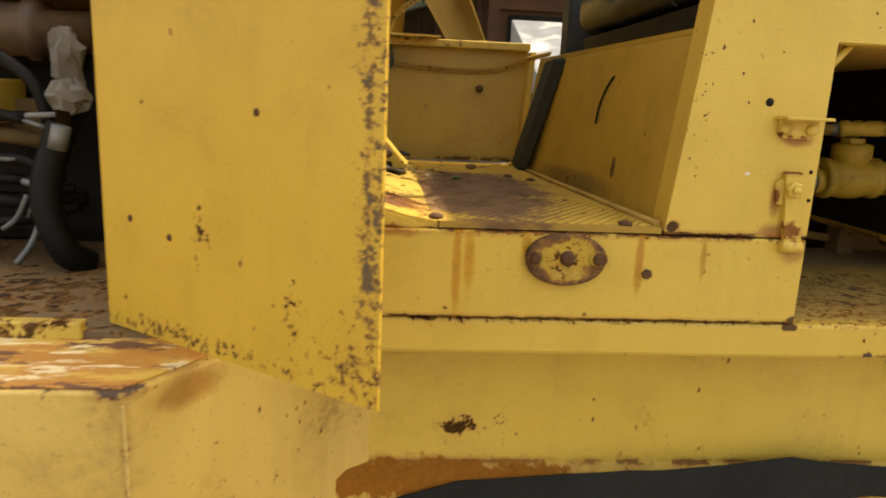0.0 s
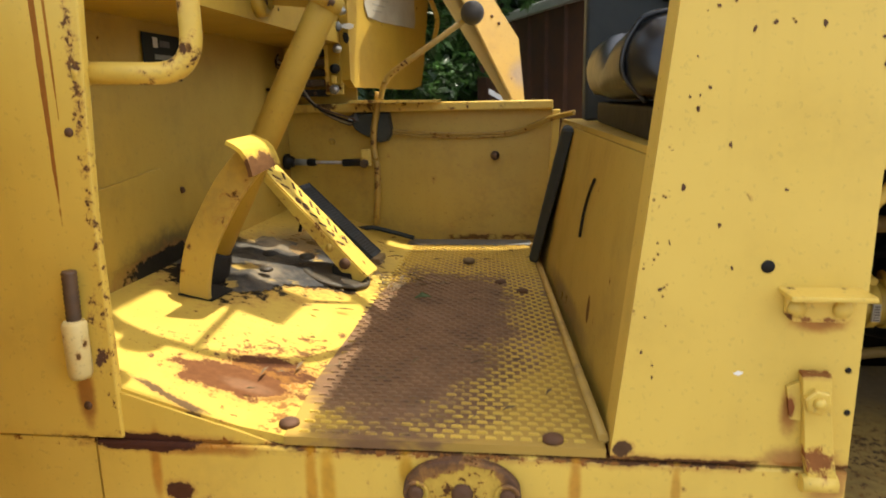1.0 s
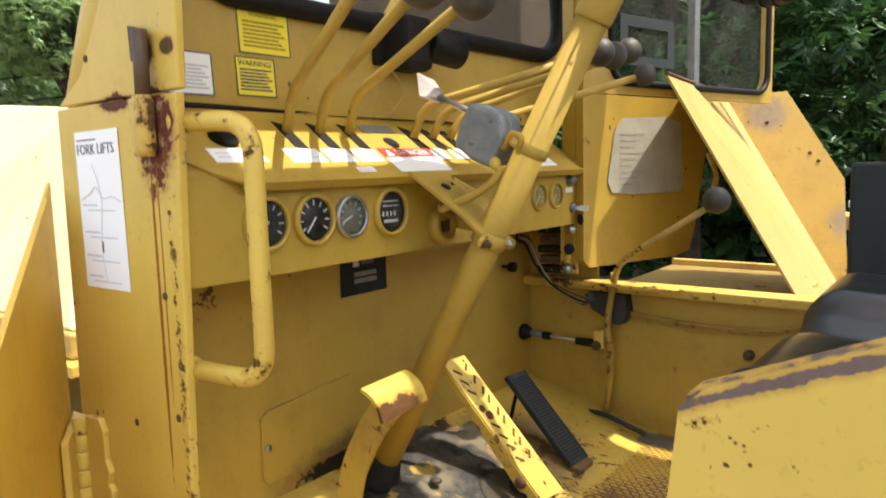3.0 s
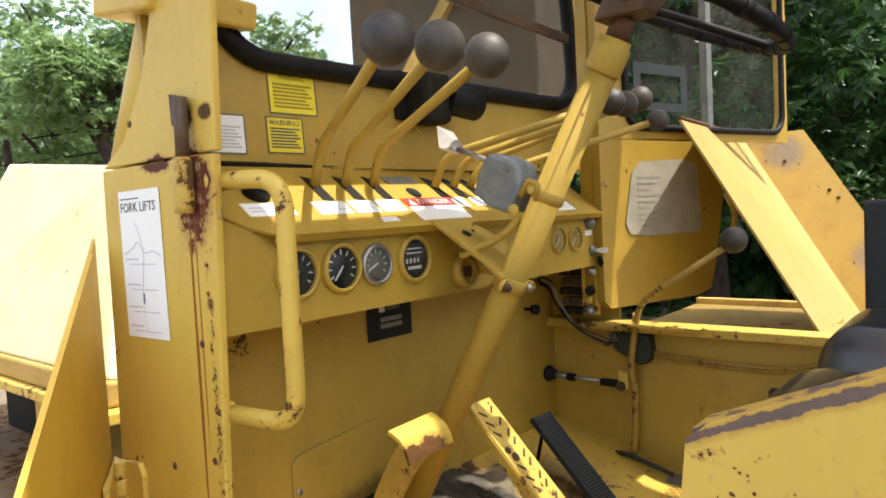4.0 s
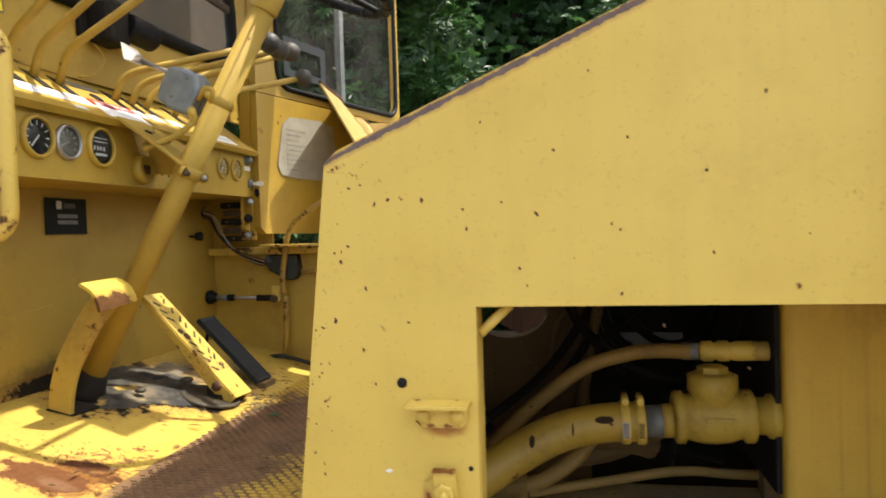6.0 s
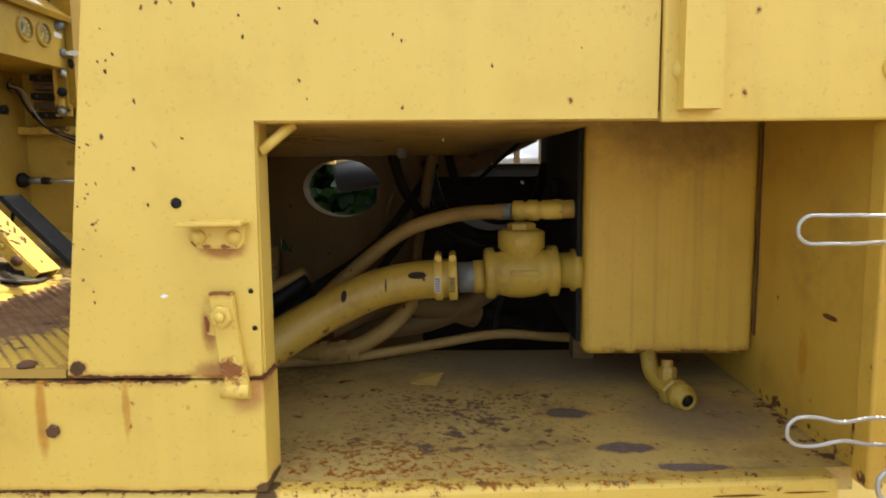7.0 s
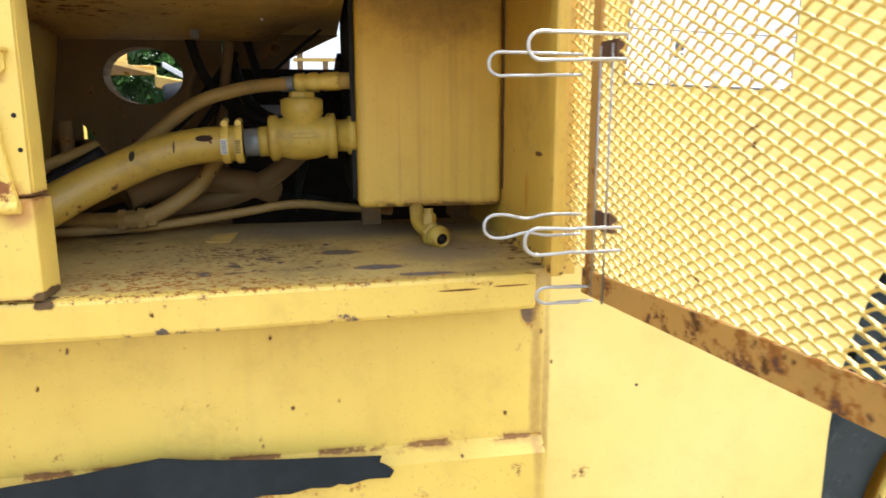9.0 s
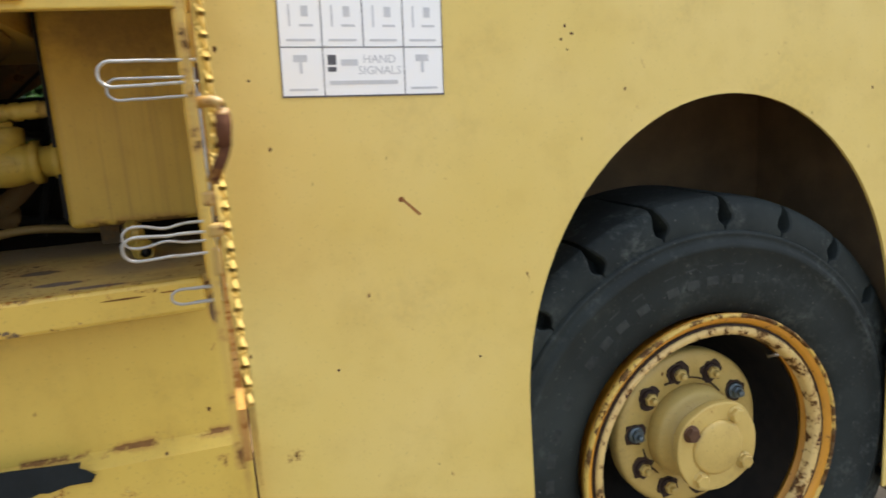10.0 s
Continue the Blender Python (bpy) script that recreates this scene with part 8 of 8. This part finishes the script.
for k, (dx, dz, r, m) in enumerate(((0.0, 0.0, 0.0026, M_grease_shade), (0.010, 0.004, 0.0022, M_oldpaper), (-0.007, -0.006, 0.0024, M_brown), (0.005, 0.010, 0.0022, M_boomdark))):
    pts = [(x + dx * math.sin(0.9 * q + 0.4), y + 0.004 * k, z + dz * math.cos(0.7 * q)) for q, (x, y, z) in enumerate(LOOM)]
    single("loom_wire", tube(smooth_path([(LOOM[0][0] + 0.0, 2.075, 1.552)] + pts + [(-0.168, 2.09, 1.397)]), r, 8), m, pts[-1], "thin grimy wire hanging from the dash to the junction box", "wire", "loom wires under the dash")

# ---- far cab door, swung forward, with its window ----
DA, DB = Vector((-0.16, 2.045, 0)), Vector((0.033, 2.714, 0))
dd = (DB - DA).normalized()
dn = Vector((dd.y, -dd.x, 0))


def on_fdoor(s, z, d=0.0):
    return DA + dd * s + dn * d + Vector((0, 0, z))


fd = thing("cab_door", (-0.1, 2.2, 1.48), "yellow far-side cab door with a sliding window, folded open", "door")
M_fdoor = paint("far_door_paint", base=(0.41, 0.262, 0.030), chips=0.25, dirt=0.4)
lowp = [(0.0, 1.850), (0.0, 1.490), (0.02, 1.473), (0.33, 1.469), (0.385, 1.480), (0.405, 1.53), (0.445, 1.70), (0.460, 1.80), (0.468, 1.850)]
part("lower_panel", plate(on_fdoor, lowp, 0.0, -0.022), M_fdoor, fd)
part("return", solid([on_fdoor(0.405, 1.53, -0.022), on_fdoor(0.435, 1.53, -0.03), on_fdoor(0.435, 1.53, -0.05), on_fdoor(0.405, 1.53, -0.05), on_fdoor(0.445, 1.70, -0.022), on_fdoor(0.475, 1.70, -0.03), on_fdoor(0.475, 1.70, -0.05), on_fdoor(0.445, 1.70, -0.05)]), M_fdoor, fd)
win_o = round_rect(0.0, 0.755, 1.852, 2.5, 0.003)
win_i = round_rect(0.085, 0.73, 1.876, 2.46, 0.05)
part("window_frame", ring(win_o, win_i, on_fdoor, 0.0, -0.022), M_fdoor, fd)
part("window_seal", tube([on_fdoor(s, z, 0.002) for s, z in round_rect(0.087, 0.727, 1.878, 2.458, 0.05, 6)], 0.008, 8, closed=True), M_black, fd, "black window seal")
for s0, s1 in ((0.088, 0.405), (0.405, 0.727)):
    p = part("pane", plate(on_fdoor, [(s0, 1.88), (s0, 2.455), (s1, 2.455), (s1, 1.88)], -0.012, -0.015), M_glass, fd, "dusty sliding glass")
    p.visible_shadow = False
part("meeting_bar", solid([on_fdoor(0.395, 1.88, 0.0), on_fdoor(0.415, 1.88, 0.0), on_fdoor(0.415, 1.88, -0.02), on_fdoor(0.395, 1.88, -0.02), on_fdoor(0.395, 2.455, 0.0), on_fdoor(0.415, 2.455, 0.0), on_fdoor(0.415, 2.455, -0.02), on_fdoor(0.395, 2.455, -0.02)]), M_dullzinc, fd)
part("sticker", ring([(0.13, 1.92), (0.325, 1.92), (0.325, 2.03), (0.13, 2.03)], [(0.155, 1.94), (0.30, 1.94), (0.30, 2.005), (0.155, 2.005)], on_fdoor, -0.010, -0.0085), M_foam, fd, "torn grey sticker frame")
part("hinge_post", solid([on_fdoor(-0.004, 1.48, -0.024), on_fdoor(0.022, 1.48, -0.024), on_fdoor(0.022, 1.48, -0.055), on_fdoor(-0.004, 1.48, -0.055), on_fdoor(-0.004, 2.5, -0.024), on_fdoor(0.022, 2.5, -0.024), on_fdoor(0.022, 2.5, -0.055), on_fdoor(-0.004, 2.5, -0.055)]), M_fdoor, fd)
tp = thing("taped_paper", tuple(on_fdoor(0.21, 1.63)), "curled dirty paper sheet taped on the far door", "paper")
part("sheet", plate(on_fdoor, ((0.075, 1.66), (0.090, 1.635), (0.16, 1.628), (0.345, 1.628), (0.352, 1.65), (0.338, 1.795), (0.30, 1.80), (0.28, 1.806), (0.13, 1.800), (0.10, 1.775)), 0.002, 0.003), M_oldpaper, tp)
for i in range(9):
    part("text_bar", plate(on_fdoor, ((0.115, 1.65 + i * 0.014), (0.16 + 0.02 * (i % 3), 1.65 + i * 0.014), (0.16 + 0.02 * (i % 3), 1.654 + i * 0.014), (0.115, 1.654 + i * 0.014)), 0.0028, 0.0036), M_papertext, tp)
part("latch_hook", tube(rounded([on_fdoor(0.46, 1.72, 0.0), on_fdoor(0.47, 1.66, 0.02), on_fdoor(0.455, 1.60, 0.01)], 0.02), 0.007, 8), M_chipped, fd)

# ---- bent guard plate behind the cab ----
gp = thing("guard_plate", (0.19, 2.53, 1.40), "bent yellow steel guard plate, rusty along the top edge", "guard")
tip, botl, bbot, btop = Vector((-0.014, 2.135, 1.884)), Vector((0.252, 2.315, 1.337)), Vector((0.222, 2.851, 1.342)), Vector((-0.118, 2.93, 1.893))
ftop, fright, fbot = Vector((0.043, 2.99, 1.902)), Vector((0.209, 2.953, 1.638)), Vector((0.242, 2.852, 1.324))
M_guard = paint("guard_paint", base=(0.42, 0.305, 0.095), chips=0.2, dirt=0.3, marks=[("flecks", (-0.13, 2.7, 1.91), (0.08, 0.4, 0.03), (0.25, 0.10, 0.04))])
# Leaf turned from the sun: shade in a darker base, plus stains.
M_guard_shaded = paint("guard_paint_shaded_stained", base=(0.38, 0.23, 0.03), chips=0.5, dirt=1.2, marks=[("stain", (0.0, 3.0, 1.83), (0.07, 0.3, 0.07), (0.28, 0.20, 0.12)), ("stain", (0.22, 3.0, 1.52), (0.06, 0.3, 0.07), (0.32, 0.23, 0.14))])
part("bright_leaf", joined(sheet([tip, botl, bbot], 0.005), sheet([tip, bbot, btop], 0.005)), M_guard, gp)
part("shaded_stained_leaf", sheet([btop, bbot, fbot, fright, ftop], 0.005), M_guard_shaded, gp)
part("rusty_edge", tube([tip, tip.lerp(btop, 0.5) + Vector((0, 0, 0.004)), btop], 0.005, 6), M_container, gp, "rusty rolled top edge")
for s, t in ((0.4, 0.2), (0.75, 0.55), (0.8, 0.65)):
    p = btop.lerp(ftop, s).lerp(bbot.lerp(fright, s), t)
    part("bolt_hole", ball(p, 0.006, (1, 1, 1), 8), M_rust, gp)

part("foot", box(0.17, 0.215, 2.50, 2.56, 1.3525, 1.40, 0.003), M_dusty, gp)

# ---- seat ----
seat = thing("driver_seat", (0.55, 1.55, 1.394), "worn black vinyl driver's seat on the seat box", "seat")
part("pedestal", box(0.374, 0.84, 1.125, 1.82, 1.394, 1.432, 0.004), M_black, seat)
cu = bmesh.new()
prev = None
for i in range(33):
    y = 1.20 + 0.64 * i / 32
    end = 1 - (1 - min(1, min(y - 1.20, 1.84 - y) / 0.06)) ** 2
    top = 1.432 + (0.098 - 0.030 * math.exp(-((y - 1.53) / 0.06) ** 2) + 0.012 * (y > 1.6)) * max(0.02, end) ** 0.5
    x0 = 0.348 + 0.05 * (1 - end)
    row = []
    for j in range(21):
        u = j / 20
        if u < 0.4:
            w = math.pi * (u / 0.4 - 0.35) * 0.77
            r = (top - 1.432) / 2
            row.append(cu.verts.new((x0 + 0.045 - 0.045 * math.cos(w - math.pi * 0.0), y, 1.432 + r + r * math.sin(w))))
        else:
            row.append(cu.verts.new((x0 + 0.045 + (0.87 - x0 - 0.045) * (u - 0.4) / 0.6, y, top - 0.012 * math.sin(math.pi * (u - 0.4) / 0.6))))
    row.append(cu.verts.new((0.87, y, 1.433)))
    if prev:
        for p, q, r_, s_ in zip(prev, prev[1:], row[1:], row):
            cu.faces.new((p, q, r_, s_))
        cu.faces.new((prev[-1], prev[0], row[0], row[-1]))
    else:
        cu.faces.new(row)
    prev = row
cu.faces.new(prev[::-1])
bmesh.ops.recalc_face_normals(cu, faces=cu.faces)
for f in cu.faces:
    f.smooth = len(f.verts) == 4
part("cushion", cu, M_vinyl, seat, "shiny black cushion")
part("piping", tube(smooth_path([(0.373, 1.262, 1.437), (0.346, 1.262, 1.47), (0.356, 1.262, 1.512), (0.390, 1.262, 1.532), (0.53, 1.262, 1.532)]), 0.0035, 8), M_vinyl, seat)
bk = solid([(0.80, 1.25, 1.53), (0.90, 1.25, 1.53), (0.90, 1.80, 1.53), (0.80, 1.80, 1.53), (0.86, 1.25, 1.66), (0.97, 1.25, 1.66), (0.97, 1.80, 1.66), (0.86, 1.80, 1.66)], 0.03)
part("backrest", bk, M_vinyl, seat)
bb = thing("black_case", (0.55, 1.98, 1.394), "flat black case with a carrying cord, standing beyond the seat", "case")
part("case", box(0.357, 0.80, 1.915, 1.99, 1.394, 1.692, 0.006), M_foam, bb)
part("cord", tube(smooth_path([(0.42, 1.913, 1.67), (0.44, 1.91, 1.635), (0.50, 1.91, 1.63), (0.56, 1.913, 1.65)]), 0.003, 8), M_black, bb)
part("grip", solid([(0.50, 1.897, 1.62), (0.66, 1.897, 1.625), (0.66, 1.917, 1.625), (0.50, 1.917, 1.62), (0.50, 1.897, 1.638), (0.66, 1.897, 1.65), (0.66, 1.917, 1.65), (0.50, 1.917, 1.638)], 0.005), M_black, bb)
pad = thing("foam_pad", (0.30, 1.95, 1.10), "dark blue-grey pad leaning against the end of the seat box", "pad")
part("slab", solid([(0.245, 1.90, 1.102), (0.262, 1.86, 1.102), (0.275, 2.02, 1.102), (0.255, 2.05, 1.102), (0.308, 1.83, 1.385), (0.330, 1.79, 1.385), (0.340, 1.95, 1.385), (0.318, 1.98, 1.385)], 0.008), M_foam, pad)

# ---- what lies beyond the machine ----
cont = thing("rusty_trailer", (2.2, 9.0, -0.27), "rusty brown trailer body with a pale ribbed roof under the trees", "trailer")
part("side", solid([(0.95, 7.9, -0.1), (4.5, 7.9, -0.1), (4.5, 11.6, -0.1), (-0.55, 11.6, -0.1), (0.95, 7.9, 2.42), (4.5, 7.9, 2.42), (4.5, 11.6, 2.42), (-0.55, 11.6, 2.42)]), M_container, cont)
part("roof", solid([(0.90, 7.82, 2.42), (4.6, 7.82, 2.42), (4.6, 11.7, 2.42), (-0.62, 11.7, 2.42), (0.90, 7.82, 2.54), (4.6, 7.82, 2.54), (4.6, 11.7, 2.54), (-0.62, 11.7, 2.54)], 0.02), M_roof, cont)
part("end_frame", joined(box(0.93, 1.05, 7.84, 7.9, -0.1, 2.42), box(1.05, 4.5, 7.84, 7.9, 2.25, 2.42)), M_container, cont)
# Black sheet stands in for the unlit inside of the trailer.
part("dark_opening", box(1.15, 3.8, 7.86, 7.89, 0.9, 2.2), M_grease_shade, cont)
for k in range(7):
    y = 8.1 + k * 0.5
    x = 0.95 - 1.5 * (y - 7.9) / 3.7
    part("rib", box(x - 0.03, x + 0.02, y - 0.03, y + 0.03, -0.1, 2.42), M_container, cont)
for k in range(3):
    part("foot", box(0.4 + k * 1.8, 0.6 + k * 1.8, 9.2, 9.4, -0.29, -0.1), M_container, cont)


pm = thing("parked_machine", (1.2, 4.6, -0.27), "pale sunlit machine with a black drum, parked beyond the crane", "machine")
part("body", prism([(4.0, 1.335), (4.0, 1.37), (5.2, 1.85), (5.2, 1.335)], "x", 0.75, 2.4, 0.01), M_roof, pm, "sunlit white sloping cover")
for k in range(6):
    part("rail", box(0.80 + 0.13 * k, 0.83 + 0.13 * k, 3.96, 4.0, 1.338, 1.46 if k % 2 else 1.52), M_dim, pm)
part("top_rail", box(0.78, 1.60, 3.955, 3.985, 1.46, 1.478), M_dusty, pm)
part("chassis", box(0.6, 2.6, 4.05, 5.1, 0.3, 1.333, 0.03), M_grease_shade, pm)
part("drum", lathe([(0.0, 0), (0.078, 0), (0.086, 0.02), (0.086, 0.23), (0.072, 0.25), (0, 0.25)], (0.088, 4.2, 1.265), (1, 0.1, 0.16), 24), M_black, pm)
part("jib", solid([(-0.05, 4.6, 1.348), (0.28, 4.6, 1.28), (0.28, 4.8, 1.28), (-0.05, 4.8, 1.348), (-0.05, 4.6, 1.422), (0.28, 4.6, 1.36), (0.28, 4.8, 1.36), (-0.05, 4.8, 1.422)], 0.01), M_dusty, pm)
part("brace", solid([(0.02, 4.5, 1.46), (0.30, 4.5, 1.30), (0.30, 4.54, 1.30), (0.02, 4.54, 1.46), (0.02, 4.5, 1.49), (0.30, 4.5, 1.33), (0.30, 4.54, 1.33), (0.02, 4.54, 1.49)]), M_roof, pm)
for k in range(2):
    part("tyre", lathe([(0.15, 0), (0.30, 0.0), (0.33, 0.05), (0.33, 0.25), (0.30, 0.30), (0.15, 0.30)], (0.95 + k * 1.2, 3.98, 0.05), (0, 1, 0), 28), M_tyre, pm)


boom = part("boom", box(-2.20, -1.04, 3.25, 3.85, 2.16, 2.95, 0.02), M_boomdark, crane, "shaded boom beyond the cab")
part("flange", box(-2.22, -1.02, 3.22, 3.249, 2.13, 2.19, 0.004), M_dusty, boom)
part("brace", solid([(-2.0, 3.215, 2.20), (-1.92, 3.215, 2.20), (-1.92, 3.248, 2.20), (-2.0, 3.248, 2.20), (-1.32, 3.215, 2.94), (-1.24, 3.215, 2.94), (-1.24, 3.248, 2.94), (-1.32, 3.248, 2.94)]), M_dusty, boom)
part("boom_rest", box(-1.96, -1.76, 3.4, 3.7, -0.28, 2.159, 0.01), M_dim, crane)


def tree(name, x, y, height, spread, leaves, leaf, mat, seed, label, low=0.12):
    rng = random.Random(seed)
    t = thing(name, (x, y, -0.27), label, "tree", "trees round the yard")
    base = Vector((x, y, -0.3))
    limbs = tube(smooth_path([base, base + Vector((rng.uniform(-0.2, 0.2), rng.uniform(-0.2, 0.2), height * 0.4)), base + Vector((rng.uniform(-0.4, 0.4), rng.uniform(-0.4, 0.4), height * 0.85))], 5), height * 0.028, 10, height * 0.006)
    hubs = []
    for i in range(13):
        a = rng.uniform(0, math.tau)
        h = rng.uniform(low + 0.05, 0.85) * height
        r = spread * rng.uniform(0.55, 1.0) * math.sin(math.pi * min(0.92, 0.25 + 0.7 * h / height))
        end = base + Vector((math.cos(a) * r, math.sin(a) * r, h + height * 0.08))
        limbs = joined(limbs, tube(smooth_path([base + Vector((0, 0, h * 0.72)), base.lerp(end, 0.5) + Vector((0, 0, h * 0.45)), end], 4), height * 0.011, 6, height * 0.003))
        hubs += [base + Vector((0, 0, h * 0.9)) + (end - base - Vector((0, 0, h * 0.9))) * k for k in (0.45, 0.75, 1.0)]
    part("trunk", limbs, M_bark, t)
    vs, fs = [], []
    clumps = []
    for c in hubs:
        for k in range(4):
            clumps.append((c + Vector((rng.gauss(0, 1), rng.gauss(0, 1), rng.gauss(0, 0.7))) * spread * 0.16, spread * rng.uniform(0.08, 0.2)))
    for i in range(leaves // 5):
        c, r = clumps[rng.randrange(len(clumps))]
        d = Vector((rng.gauss(0, 1), rng.gauss(0, 1), rng.gauss(0, 0.8))).normalized() * r * rng.uniform(0.5, 1.1)
        o = c + d - base
        ax = (d + Vector((0, 0, -0.35 * r)) + Vector((rng.gauss(0, 1), rng.gauss(0, 1), rng.gauss(0, 1))) * r * 0.4).normalized()
        sd = ax.cross(Vector((rng.gauss(0, 0.5), rng.gauss(0, 0.5), 1))).normalized()
        for k in range(5):
            w = (k - 2) * 0.55
            dirv = (ax * math.cos(w) + sd * math.sin(w))
            sv = (sd * math.cos(w) - ax * math.sin(w))
            l = leaf * rng.uniform(0.7, 1.2)
            up = ax.cross(sd) * l * rng.uniform(-0.25, 0.1)
            n0 = len(vs)
            vs += [tuple(o), tuple(o + dirv * l * 0.5 + sv * l * 0.17 + up), tuple(o + dirv * l), tuple(o + dirv * l * 0.5 - sv * l * 0.17 + up)]
            fs.append((n0, n0 + 1, n0 + 2, n0 + 3))
    me = bpy.data.meshes.new("crown")
    me.from_pydata(vs, [], fs)
    me.materials.append(mat)
    ob = new("crown", me)
    ob.parent = t
    ob.location = (0, 0, -0.03)
    tagged(ob, kind="stuff")
    return t


near = "leafy green maple tree with low hanging branches, close behind the machine"
for i, (x, y, h, s, n_, lowest) in enumerate(((-2.9, 9.4, 7.5, 2.4, 36000, 0.05), (-1.7, 7.4, 7.0, 2.0, 42000, 0.05), (2.9, 7.0, 7.5, 2.7, 40000, 0.40), (2.8, 13.4, 9.5, 2.4, 38000, 0.05), (7.4, 9.5, 8.0, 2.4, 26000, 0.05), (-5.6, 10.5, 8.0, 3.0, 26000, 0.05), (-0.4, 13.6, 9.5, 2.6, 30000, 0.05))):
    tree("maple_tree", x, y, h, s, n_, 0.14, M_leaf, 40 + i, near, lowest)
far = "tall green tree at the far edge of the yard, leaf colour paled for haze"
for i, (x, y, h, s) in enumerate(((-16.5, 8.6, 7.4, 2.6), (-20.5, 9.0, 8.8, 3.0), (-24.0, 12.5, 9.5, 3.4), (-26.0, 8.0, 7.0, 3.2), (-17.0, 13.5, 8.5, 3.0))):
    tree("yard_tree", x, y, h, s, 26000, 0.20, M_leaf_hazy, 70 + i, far, 0.08)
bushes = thing("undergrowth", (0, 14, -0.27), "dark mass of leafy undergrowth behind the maple trees", "bushes", "", "stuff")
rng = random.Random(9)
vs, fs = [], []
for i in range(130000):
    x, z = rng.uniform(-9.5, 10), rng.random() ** 1.1 * 12
    y = 14 + rng.uniform(-1.2, 1.2) - 1.2 * abs(math.sin(x * 0.9)) + 0.12 * z
    o = Vector((x, y - 14, z))
    a = Vector((rng.gauss(0, 1), rng.gauss(0, 1), rng.gauss(0, 0.7))).normalized() * 0.30
    b = a.cross(Vector((rng.gauss(0, 1), rng.gauss(0, 1), rng.gauss(0, 1)))).normalized() * 0.10
    n0 = len(vs)
    vs += [tuple(o), tuple(o + a * 0.5 + b), tuple(o + a), tuple(o + a * 0.5 - b)]
    fs.append((n0, n0 + 1, n0 + 2, n0 + 3))
me = bpy.data.meshes.new("foliage")
me.from_pydata(vs, [], fs)
me.materials.append(M_leaf)
ob = new("foliage", me)
ob.parent = bushes
pole = thing("utility_pole", (-19.8, 7.6, -0.27), "weathered wooden utility pole beyond the yard", "pole")
part("pole", tube([(-19.8, 7.6, -0.3), (-20.6, 7.5, 8.5)], 0.12, 10, 0.09), M_bark, pole)
part("stay", tube([(-19.6, 7.6, 0.0), (-20.6, 7.5, 7.8)], 0.02, 6), M_bark, pole)
for z0, z1 in ((4.35, 5.3), (3.75, 4.75)):
    single("power_line", tube(smooth_path([(-23.0, 6.0, z0 - 0.35), (-17.0, 9.0, z0 - 0.05), (-10, 12.5, z0 + 0.6)]), 0.02, 6), M_grease_shade, (-17, 9, z0), "black overhead power line crossing the sky", "cable", "overhead lines")
